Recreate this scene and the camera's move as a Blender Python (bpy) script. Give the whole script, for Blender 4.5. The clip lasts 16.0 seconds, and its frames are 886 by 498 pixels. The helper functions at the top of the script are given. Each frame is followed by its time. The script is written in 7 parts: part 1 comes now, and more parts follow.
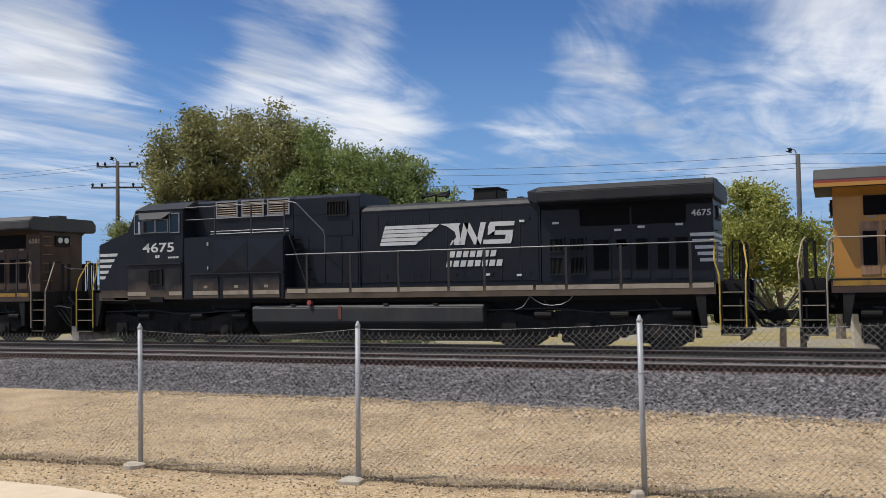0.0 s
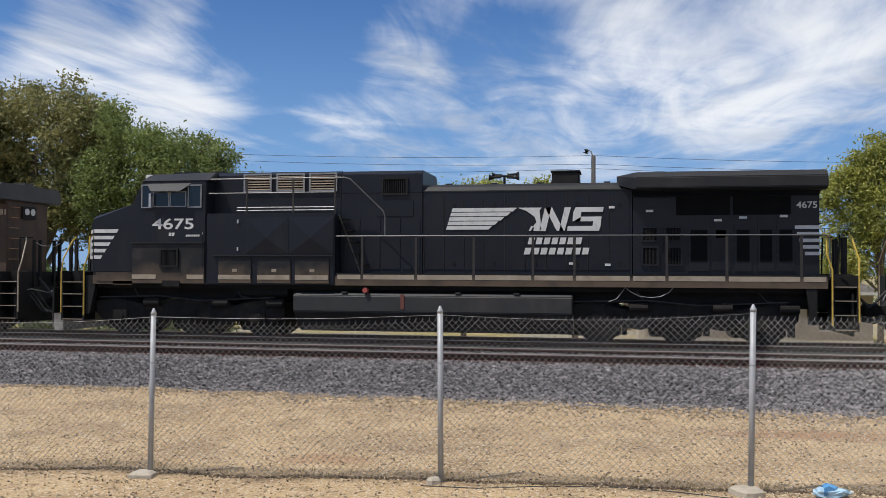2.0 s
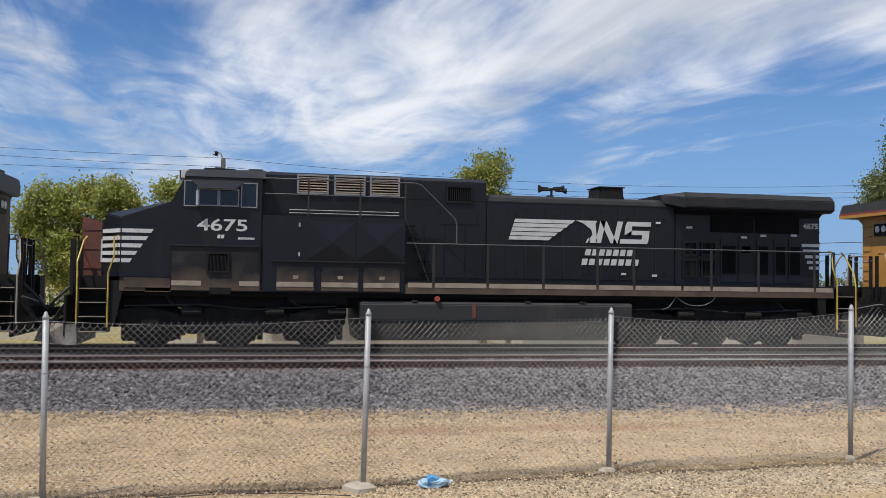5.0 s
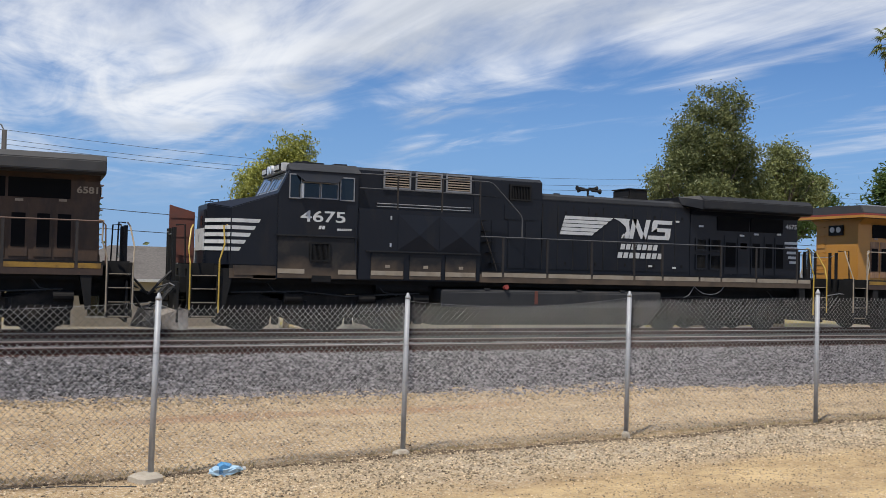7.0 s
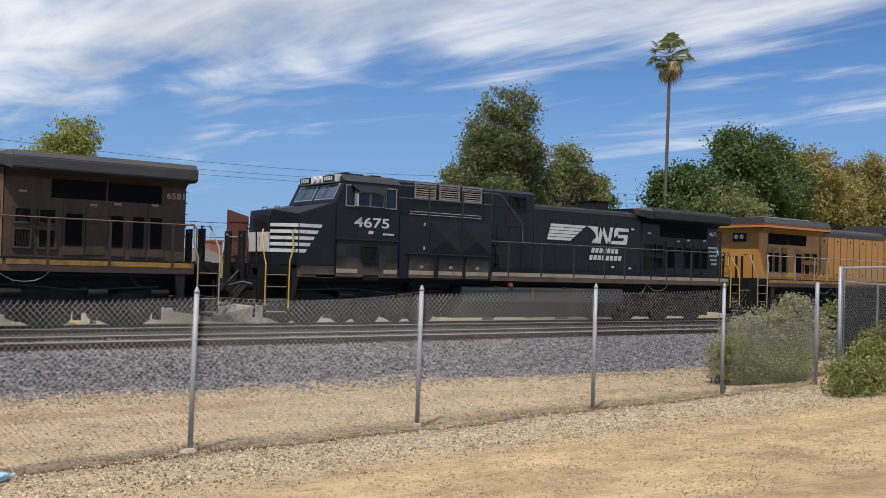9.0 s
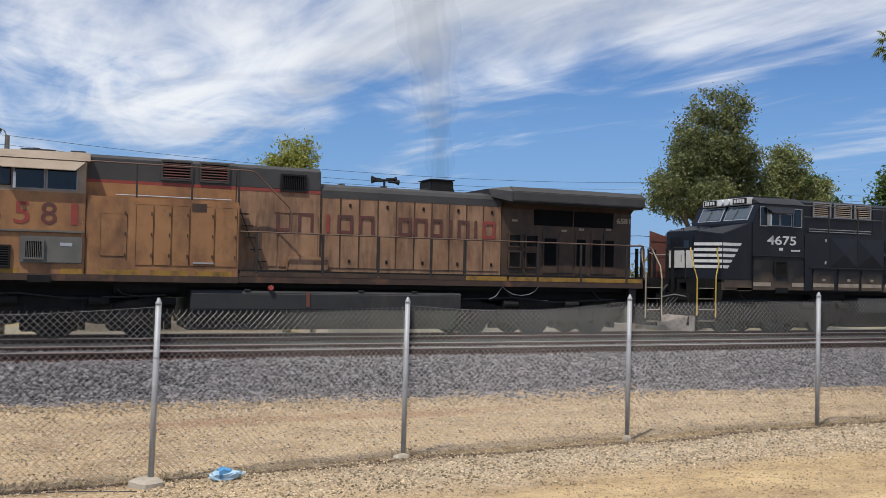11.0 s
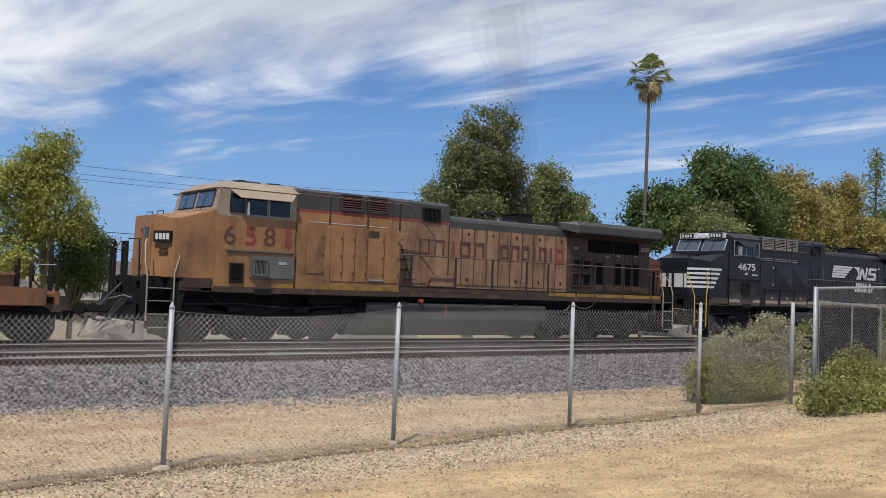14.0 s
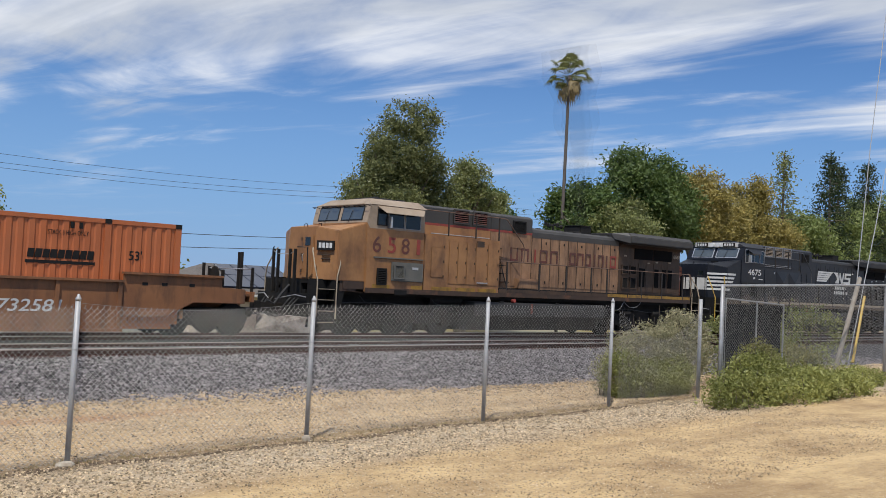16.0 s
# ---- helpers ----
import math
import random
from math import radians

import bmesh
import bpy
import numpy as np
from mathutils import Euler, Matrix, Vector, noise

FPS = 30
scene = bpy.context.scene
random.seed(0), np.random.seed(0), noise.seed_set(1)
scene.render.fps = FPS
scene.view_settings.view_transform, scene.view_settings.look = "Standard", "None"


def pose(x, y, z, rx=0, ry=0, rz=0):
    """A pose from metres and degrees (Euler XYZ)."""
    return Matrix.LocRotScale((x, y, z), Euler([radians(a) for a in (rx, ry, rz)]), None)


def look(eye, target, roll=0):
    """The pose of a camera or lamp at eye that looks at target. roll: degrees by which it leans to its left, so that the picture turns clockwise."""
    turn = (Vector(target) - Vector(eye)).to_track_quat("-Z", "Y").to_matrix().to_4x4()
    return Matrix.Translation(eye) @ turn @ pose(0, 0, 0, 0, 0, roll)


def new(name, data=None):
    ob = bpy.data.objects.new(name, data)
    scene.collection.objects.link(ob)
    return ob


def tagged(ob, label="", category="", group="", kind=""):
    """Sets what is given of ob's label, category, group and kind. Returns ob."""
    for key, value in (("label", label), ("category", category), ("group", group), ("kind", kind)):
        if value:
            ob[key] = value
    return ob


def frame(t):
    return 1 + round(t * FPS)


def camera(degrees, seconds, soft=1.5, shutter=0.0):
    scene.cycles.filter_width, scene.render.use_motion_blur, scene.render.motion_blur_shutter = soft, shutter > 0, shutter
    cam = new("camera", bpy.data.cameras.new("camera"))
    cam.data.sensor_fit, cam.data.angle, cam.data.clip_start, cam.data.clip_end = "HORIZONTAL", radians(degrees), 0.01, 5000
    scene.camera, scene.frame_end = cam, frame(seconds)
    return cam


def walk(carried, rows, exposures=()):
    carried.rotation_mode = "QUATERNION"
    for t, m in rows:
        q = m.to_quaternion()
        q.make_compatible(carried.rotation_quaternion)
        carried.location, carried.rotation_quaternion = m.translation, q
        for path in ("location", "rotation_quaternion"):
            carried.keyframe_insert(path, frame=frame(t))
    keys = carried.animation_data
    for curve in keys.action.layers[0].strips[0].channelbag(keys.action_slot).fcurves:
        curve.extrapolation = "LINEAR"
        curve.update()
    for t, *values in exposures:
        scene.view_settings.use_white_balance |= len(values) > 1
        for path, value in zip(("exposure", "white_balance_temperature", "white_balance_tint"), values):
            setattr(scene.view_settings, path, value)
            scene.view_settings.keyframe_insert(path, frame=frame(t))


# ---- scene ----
import itertools

# ---- camera and its walk ----
cam = camera(50.69, 16.0, soft=0.55)
PATH = [
    (0.0, -0.151, 0.075, 2.075, 22.62, 2.18, 0.93),
    (0.5, -0.135, 0.081, 2.077, 19.11, 2.11, 0.79),
    (1.0, -0.128, 0.079, 2.079, 16.00, 1.96, 0.54),
    (1.5, -0.124, 0.074, 2.080, 13.37, 1.78, 0.23),
    (2.0, -0.121, 0.068, 2.082, 10.82, 1.45, -0.25),
    (2.5, -0.116, 0.063, 2.083, 8.29, 1.27, -0.54),
    (3.0, -0.108, 0.058, 2.085, 5.10, 1.28, -0.76),
    (3.5, -0.096, 0.053, 2.086, 1.32, 1.45, -0.78),
    (4.0, -0.082, 0.048, 2.088, -3.07, 1.73, -0.88),
    (4.5, -0.064, 0.042, 2.089, -7.55, 1.91, -0.80),
    (5.0, -0.045, 0.035, 2.090, -11.57, 1.92, -0.80),
    (5.2, -0.038, 0.032, 2.090, -13.02, 1.86, -0.74),
    (5.8, -0.016, 0.021, 2.092, -17.05, 1.70, -0.82),
    (6.4, 0.005, 0.010, 2.093, -20.27, 1.43, -1.09),
    (7.0, 0.026, -0.001, 2.094, -23.47, 1.21, -1.41),
    (7.5, 0.041, -0.011, 2.095, -26.69, 1.17, -1.59),
    (8.0, 0.051, -0.018, 2.095, -30.32, 1.23, -1.69),
    (8.2, 0.055, -0.021, 2.096, -31.78, 1.26, -1.76),
    (8.6, 0.056, -0.022, 2.096, -34.30, 1.25, -1.79),
    (9.0, 0.058, -0.024, 2.096, -35.85, 1.18, -1.72),
    (9.4, 0.059, -0.025, 2.097, -36.15, 1.09, -1.58),
    (9.8, 0.061, -0.026, 2.097, -34.89, 1.04, -1.44),
    (10.1, 0.062, -0.027, 2.097, -32.75, 1.08, -1.35),
    (10.3, 0.063, -0.027, 2.097, -30.69, 1.15, -1.31),
    (10.5, 0.062, -0.026, 2.098, -28.31, 1.14, -1.19),
    (11.0, 0.060, -0.023, 2.098, -23.27, 1.44, -1.22),
    (11.5, 0.059, -0.020, 2.098, -21.74, 1.96, -1.41),
    (12.0, 0.059, -0.018, 2.098, -23.55, 2.33, -1.53),
    (12.5, 0.062, -0.020, 2.098, -27.21, 2.45, -1.71),
    (13.0, 0.067, -0.026, 2.098, -30.81, 2.46, -1.84),
    (13.5, 0.074, -0.038, 2.098, -34.33, 2.36, -2.00),
    (14.0, 0.085, -0.055, 2.098, -37.05, 2.28, -2.13),
    (14.5, 0.096, -0.075, 2.097, -39.19, 2.24, -2.22),
    (15.0, 0.107, -0.096, 2.097, -40.89, 2.25, -2.33),
    (15.5, 0.115, -0.112, 2.096, -41.73, 2.25, -2.48),
    (16.0, 0.116, -0.112, 2.096, -41.93, 2.16, -2.67),
]
walk(cam, [(t, pose(x, y, z, 90 + pitch, roll, yaw)) for t, x, y, z, yaw, pitch, roll in PATH])

# how far the train has rolled along the track, seconds and metres
RUN = [
    (0.0, -13.026), (1.0, -9.315), (2.0, -5.590), (3.0, -1.853), (4.0, 1.898), (5.0, 5.661), (6.0, 9.438), (7.0, 13.227), (8.0, 17.029), (9.0, 20.843), (10.0, 24.670), (11.0, 28.509), (12.0, 32.361), (13.0, 36.225), (14.0, 40.101), (15.0, 43.989), (16.0, 47.889)
]

TRACK_Y, RAIL_Z = 25.0, 0.32          # the train's track
NEAR_Y = 21.2                          # the empty track before it

# ---- sky, sun ----
SUN = Vector((-0.40, -0.27, 0.875)).normalized()
world = bpy.data.worlds.new("sky")
scene.world = world
world.use_nodes = True
wn, wl = world.node_tree.nodes, world.node_tree.links
wn.clear()


def wnode(kind, **kw):
    n = wn.new(kind)
    for k, v in kw.items():
        n.inputs[k].default_value = v
    return n


sky = wn.new("ShaderNodeTexSky")
sky.sky_type, sky.sun_disc = "NISHITA", False
sky.sun_elevation = math.asin(SUN.z)
sky.sun_rotation = math.atan2(SUN.x, SUN.y)
sky.altitude, sky.air_density, sky.dust_density, sky.ozone_density = 1200, 1.0, 0.0, 5.0


def wmath(op, a, b=None, c=None):
    n = wn.new("ShaderNodeMath")
    n.operation = op
    for k, v in enumerate((a, b, c)):
        if v is None:
            continue
        if isinstance(v, (int, float)):
            n.inputs[k].default_value = v
        else:
            wl.new(v, n.inputs[k])
    return n.outputs[0]


def wsmooth(v, lo, hi):
    n = wn.new("ShaderNodeMapRange")
    n.interpolation_type = "SMOOTHSTEP"
    n.inputs[1].default_value, n.inputs[2].default_value = lo, hi
    wl.new(v, n.inputs[0])
    return n.outputs[0]


def wnoise(vec, scale, detail, rough, distort=0.0):
    n = wn.new("ShaderNodeTexNoise")
    n.inputs["Scale"].default_value, n.inputs["Detail"].default_value = scale, detail
    n.inputs["Roughness"].default_value, n.inputs["Distortion"].default_value = rough, distort
    wl.new(vec, n.inputs["Vector"])
    return n.outputs["Fac"]


def wmap(vec, loc, rot, scale):
    n = wn.new("ShaderNodeMapping")
    n.inputs["Location"].default_value, n.inputs["Rotation"].default_value, n.inputs["Scale"].default_value = loc, (0, 0, radians(rot)), scale
    wl.new(vec, n.inputs["Vector"])
    return n.outputs["Vector"]


coord = wn.new("ShaderNodeTexCoord")
split = wn.new("ShaderNodeSeparateXYZ")
wl.new(coord.outputs["Generated"], split.inputs[0])
up = wmath("MAXIMUM", split.outputs[2], 0.03)
layer = wn.new("ShaderNodeCombineXYZ")          # the cloud sheet, seen from below
wl.new(wmath("DIVIDE", split.outputs[0], up), layer.inputs[0])
wl.new(wmath("DIVIDE", split.outputs[1], up), layer.inputs[1])
sheet = layer.outputs[0]
bands = wnoise(wmap(sheet, (3.1, 0.4, 0), 14, (0.50, 0.12, 1)), 1.0, 5, 0.55, 0.55)
wisps = wnoise(wmap(sheet, (1.7, 5.2, 0), 20, (1.7, 0.50, 1)), 1.0, 7, 0.58, 1.3)
puffs = wnoise(wmap(sheet, (7.3, 2.2, 0), 0, (0.75, 0.50, 1)), 1.0, 6, 0.58, 1.3)
cover = wmath("MULTIPLY_ADD", wisps, 0.36, wmath("MULTIPLY_ADD", puffs, 0.30, wmath("MULTIPLY", bands, 0.55)))
right = wmath("MULTIPLY", wmath("MULTIPLY", wsmooth(split.outputs[0], -0.1, 0.5), wsmooth(split.outputs[2], 0.10, 0.24)), 0.085)   # the sheet thickens to one side
cover = wmath("ADD", cover, right)
direction = wn.new("ShaderNodeVectorMath")
direction.operation = "NORMALIZE"
wl.new(coord.outputs["Generated"], direction.inputs[0])


def bank(azimuth, height, radius, amount):
    """A thicker (or, below nought, clearer) stretch of the cloud sheet."""
    n = wn.new("ShaderNodeVectorMath")
    n.operation = "DOT_PRODUCT"
    a, e = radians(azimuth), radians(height)
    n.inputs[1].default_value = (math.sin(a) * math.cos(e), math.cos(a) * math.cos(e), math.sin(e))
    wl.new(direction.outputs[0], n.inputs[0])
    return wmath("MULTIPLY", wsmooth(n.outputs["Value"], math.cos(radians(radius)), 1.0), amount)


for stretch_ in ((-30, 12, 10, 0.125), (-26, 12, 5, 0.05), (-46, 9, 10, 0.085), (-44, 15, 5, 0.05), (-15, 11, 6, 0.06), (-11, 15, 5, 0.06), (-1, 10, 10, 0.10), (9, 12, 9, 0.06),
                 (-21, 15, 7, -0.15), (-39, 14, 5, -0.12), (-6.5, 13.5, 5, -0.09), (30, 7, 10, -0.10), (48, 7, 10, -0.08), (15, 6, 7, -0.06), (60, 9.5, 9, -0.11), (24, 15, 9, 0.07), (55, 16, 8, 0.04)):
    cover = wmath("ADD", cover, bank(*stretch_))
mask = wmath("MULTIPLY", wsmooth(cover, 0.545, 0.80), 0.94)
mask = wmath("MULTIPLY", mask, wsmooth(split.outputs[2], 0.03, 0.17))
deep = wn.new("ShaderNodeHueSaturation")
deep.inputs["Saturation"].default_value, deep.inputs["Hue"].default_value = 1.18, 0.507
wl.new(sky.outputs[0], deep.inputs["Color"])
back = wn.new("ShaderNodeBackground")
back.inputs["Strength"].default_value = 0.105
pale = wn.new("ShaderNodeMix")                   # thin blue haze low over the land
pale.data_type = "RGBA"
wl.new(wmath("MULTIPLY", wsmooth(split.outputs[2], 0.30, 0.0), 0.85), pale.inputs[0])
wl.new(deep.outputs[0], pale.inputs[6])
pale.inputs[7].default_value = (1.78, 3.40, 6.35, 1)
wl.new(pale.outputs[2], back.inputs["Color"])
tone = wn.new("ShaderNodeMix")                   # greyer undersides, whiter crests
tone.data_type = "RGBA"
wl.new(wsmooth(wnoise(wmap(sheet, (9.1, 1.3, 0), 16, (0.9, 0.36, 1)), 1.0, 5, 0.55, 0.8), 0.36, 0.62), tone.inputs[0])
tone.inputs[6].default_value, tone.inputs[7].default_value = (0.50, 0.54, 0.61, 1), (0.80, 0.82, 0.855, 1)
cloud = wnode("ShaderNodeBackground", Strength=1.13)
wl.new(tone.outputs[2], cloud.inputs["Color"])
mix = wn.new("ShaderNodeMixShader")
wl.new(mask, mix.inputs[0])
wl.new(back.outputs[0], mix.inputs[1])
wl.new(cloud.outputs[0], mix.inputs[2])
out = wn.new("ShaderNodeOutputWorld")
wl.new(mix.outputs[0], out.inputs[0])

sun = new("sun", bpy.data.lights.new("sun", "SUN"))
sun.data.energy, sun.data.angle, sun.data.color = 4.2, radians(0.53), (1.0, 0.95, 0.87)
sun.matrix_world = look(SUN * 60, (0, 0, 0))
scene.view_settings.exposure = 0.0


# ---- materials ----
def material(name, a, b, scale=3.0, rough=0.6, metal=0.0, bump=0.0, bump_scale=30.0, stretch=(1, 1, 1), dirt=None, dirt_amount=0.5,
             dirt_scale=0.8, dirt_stretch=(1, 1, 1), spec=0.5, coat=0.0, island=0.0):
    """Two tones mixed by noise at two scales, an optional dirt tone with a shape of its own, fine relief."""
    m = bpy.data.materials.new(name)
    m.use_nodes = True
    n, l = m.node_tree.nodes, m.node_tree.links
    p = n["Principled BSDF"]
    p.inputs["Metallic"].default_value, p.inputs["Specular IOR Level"].default_value = metal, spec
    p.inputs["Coat Weight"].default_value = coat
    tc = n.new("ShaderNodeTexCoord")

    def mapped(s):
        mp = n.new("ShaderNodeMapping")
        mp.inputs["Scale"].default_value = s
        l.new(tc.outputs["Object"], mp.inputs["Vector"])
        return mp.outputs[0]

    def noisy(vec, sc, det=6, ro=0.6):
        t = n.new("ShaderNodeTexNoise")
        t.inputs["Scale"].default_value, t.inputs["Detail"].default_value, t.inputs["Roughness"].default_value = sc, det, ro
        l.new(vec, t.inputs["Vector"])
        return t.outputs["Fac"]

    def ramp(v, lo, hi):
        r = n.new("ShaderNodeMapRange")
        r.inputs[1].default_value, r.inputs[2].default_value = lo, hi
        l.new(v, r.inputs[0])
        return r.outputs[0]

    def blend(f, x, y):
        mx = n.new("ShaderNodeMix")
        mx.data_type = "RGBA"
        if isinstance(f, float):
            mx.inputs[0].default_value = f
        else:
            l.new(f, mx.inputs[0])
        for k, v in ((6, x), (7, y)):
            if isinstance(v, tuple):
                mx.inputs[k].default_value = (*v, 1)
            else:
                l.new(v, mx.inputs[k])
        return mx.outputs[2]

    vec = mapped(stretch)
    col = blend(ramp(noisy(vec, scale), 0.3, 0.7), a, b)
    if dirt:
        f = ramp(noisy(mapped(dirt_stretch), dirt_scale, 8, 0.65), 0.62 - dirt_amount * 0.25, 0.80 - dirt_amount * 0.1)
        col = blend(f, col, dirt)
    if island:
        g = n.new("ShaderNodeNewGeometry")
        hsv = n.new("ShaderNodeHueSaturation")
        l.new(col, hsv.inputs["Color"])
        r = n.new("ShaderNodeMapRange")
        r.inputs[3].default_value, r.inputs[4].default_value = 1 - island, 1 + island
        l.new(g.outputs["Random Per Island"], r.inputs[0])
        l.new(r.outputs[0], hsv.inputs["Value"])
        col = hsv.outputs[0]
    l.new(col, p.inputs["Base Color"])
    rr = n.new("ShaderNodeMapRange")
    rr.inputs[3].default_value, rr.inputs[4].default_value = max(rough - 0.1, 0.02), min(rough + 0.1, 1)
    l.new(noisy(vec, scale * 4), rr.inputs[0])
    l.new(rr.outputs[0], p.inputs["Roughness"])
    if bump:
        b_ = n.new("ShaderNodeBump")
        b_.inputs["Strength"].default_value, b_.inputs["Distance"].default_value = 1.0, bump
        l.new(noisy(tc.outputs["Object"], bump_scale, 4), b_.inputs["Height"])
        l.new(b_.outputs[0], p.inputs["Normal"])
    return m


def leaf_material(name, a, b, through_light=0.35):
    m = bpy.data.materials.new(name)
    m.use_nodes = True
    n, l = m.node_tree.nodes, m.node_tree.links
    n.remove(n["Principled BSDF"])
    g = n.new("ShaderNodeNewGeometry")
    ramp = n.new("ShaderNodeValToRGB")
    ramp.color_ramp.elements[0].color, ramp.color_ramp.elements[1].color = (*a, 1), (*b, 1)
    tc, nz, spread, sum_ = n.new("ShaderNodeTexCoord"), n.new("ShaderNodeTexNoise"), n.new("ShaderNodeMapRange"), n.new("ShaderNodeMath")
    nz.inputs["Scale"].default_value, nz.inputs["Detail"].default_value = 0.8, 4
    l.new(tc.outputs["Object"], nz.inputs["Vector"]), l.new(nz.outputs["Fac"], spread.inputs[0])
    spread.inputs[1].default_value, spread.inputs[2].default_value, spread.inputs[4].default_value = 0.3, 0.7, 0.6
    sum_.operation, sum_.inputs[1].default_value = "MULTIPLY_ADD", 0.4
    l.new(g.outputs["Random Per Island"], sum_.inputs[0]), l.new(spread.outputs[0], sum_.inputs[2])
    l.new(sum_.outputs[0], ramp.inputs[0])
    d, t, gl = n.new("ShaderNodeBsdfDiffuse"), n.new("ShaderNodeBsdfTranslucent"), n.new("ShaderNodeBsdfGlossy")
    gl.inputs["Roughness"].default_value = 0.45
    for s_ in (d, t):
        l.new(ramp.outputs[0], s_.inputs["Color"])
    m1, m2 = n.new("ShaderNodeMixShader"), n.new("ShaderNodeMixShader")
    m1.inputs[0].default_value, m2.inputs[0].default_value = through_light, 0.03
    l.new(d.outputs[0], m1.inputs[1]), l.new(t.outputs[0], m1.inputs[2])
    l.new(m1.outputs[0], m2.inputs[1]), l.new(gl.outputs[0], m2.inputs[2])
    l.new(m2.outputs[0], n["Material Output"].inputs[0])
    return m


NS_BLACK = material("black_paint", (0.0070, 0.0088, 0.0135), (0.0105, 0.0125, 0.0180), 1.2, 0.42, spec=0.30, dirt=(0.022, 0.020, 0.018), dirt_amount=0.12,
                    dirt_stretch=(1.5, 1.5, 0.35), bump=0.0012, bump_scale=4)
NS_DUSTY = material("dusty_black_paint", (0.011, 0.012, 0.014), (0.020, 0.0185, 0.018), 1.5, 0.55, spec=0.3, dirt=(0.05, 0.042, 0.034), dirt_amount=0.25, dirt_scale=1.5)


def settled_dust(m, dust, low, high):
    """Dust lies thickest along the bottom edge of the side panels, with a ragged upper limit."""
    n, l = m.node_tree.nodes, m.node_tree.links
    p = n["Principled BSDF"]
    src = p.inputs["Base Color"].links[0].from_socket
    tc, sp, nz, ad, mr, mx = (n.new("ShaderNode" + k) for k in ("TexCoord", "SeparateXYZ", "TexNoise", "Math", "MapRange", "Mix"))
    l.new(tc.outputs["Object"], sp.inputs[0]), l.new(tc.outputs["Object"], nz.inputs["Vector"])
    nz.inputs["Scale"].default_value, nz.inputs["Detail"].default_value = 2.2, 7
    ad.operation = "MULTIPLY_ADD"
    ad.inputs[1].default_value = 0.9
    l.new(nz.outputs["Fac"], ad.inputs[0]), l.new(sp.outputs[2], ad.inputs[2])
    mr.inputs[1].default_value, mr.inputs[2].default_value = high + 0.45, low + 0.45
    l.new(ad.outputs[0], mr.inputs[0])
    mx.data_type = "RGBA"
    l.new(mr.outputs[0], mx.inputs[0]), l.new(src, mx.inputs[6])
    mx.inputs[7].default_value = (*dust, 1)
    l.new(mx.outputs[2], p.inputs["Base Color"])
    return m


settled_dust(NS_DUSTY, (0.115, 0.082, 0.055), 1.42, 1.95)
UP_SKIRT = material("dirty_brown_skirt", (0.070, 0.040, 0.026), (0.040, 0.025, 0.018), 1.5, 0.7, dirt=(0.20, 0.085, 0.04), dirt_amount=0.25, dirt_scale=1.2)
BROWN_RAIL = material("dusty_brown_handrail", (0.15, 0.085, 0.055), (0.10, 0.06, 0.042), 5, 0.6)
POST_DARK = material("grimy_handrail_post", (0.016, 0.014, 0.013), (0.034, 0.026, 0.021), 5, 0.6)
NS_ROOF = material("black_roof_paint", (0.012, 0.0125, 0.0145), (0.022, 0.022, 0.023), 2.0, 0.55, spec=0.35, dirt=(0.04, 0.037, 0.034), dirt_amount=0.2)
UP_YELLOW = material("faded_yellow_paint", (0.360, 0.182, 0.070), (0.262, 0.122, 0.048), 1.3, 0.55, dirt=(0.105, 0.050, 0.026), dirt_amount=0.62,
                     dirt_scale=1.4, dirt_stretch=(0.9, 0.9, 0.45), bump=0.0012, bump_scale=4)
UP_PALE = material("bleached_yellow_paint", (0.350, 0.205, 0.115), (0.235, 0.125, 0.062), 1.6, 0.62, dirt=(0.075, 0.040, 0.026), dirt_amount=0.68,
                   dirt_scale=1.7, dirt_stretch=(1.8, 1.8, 0.30), bump=0.0012, bump_scale=4)
# soot on small fittings; on the radiator section also the overhang's shade, as colour
UP_SOOT_SHADE = material("sooty_shaded_yellow_paint", (0.085, 0.047, 0.025), (0.045, 0.027, 0.017), 1.2, 0.65, dirt=(0.018, 0.013, 0.010), dirt_amount=0.55,
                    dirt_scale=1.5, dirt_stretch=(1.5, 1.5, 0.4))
UP_BRIGHT = material("bright_yellow_paint", (0.50, 0.240, 0.045), (0.42, 0.195, 0.038), 0.8, 0.4, dirt=(0.30, 0.15, 0.04), dirt_amount=0.15,
                     dirt_stretch=(1.6, 1.6, 0.3))
UP_GREY = material("grey_roof_paint", (0.036, 0.036, 0.036), (0.058, 0.055, 0.051), 1.4, 0.6, dirt=(0.03, 0.027, 0.024), dirt_amount=0.4,
                   dirt_stretch=(1.2, 1.2, 0.4))
UP_TAN_ROOF = material("sun_bleached_roof", (0.34, 0.27, 0.20), (0.26, 0.20, 0.14), 1.5, 0.6, dirt=(0.14, 0.10, 0.07), dirt_amount=0.3)
UP_RED = material("faded_red_paint", (0.30, 0.042, 0.030), (0.20, 0.045, 0.034), 6.0, 0.6, dirt=(0.14, 0.055, 0.038), dirt_amount=0.25, dirt_scale=6)
UP_RED_DARK = material("red_grey_worn_paint", (0.16, 0.038, 0.028), (0.055, 0.034, 0.026), 3.0, 0.65, dirt=(0.07, 0.05, 0.042), dirt_amount=0.5, dirt_scale=7)
WHITE = material("white_paint", (0.62, 0.62, 0.60), (0.52, 0.52, 0.50), 3.0, 0.5, dirt=(0.33, 0.32, 0.30), dirt_amount=0.25, dirt_scale=4)
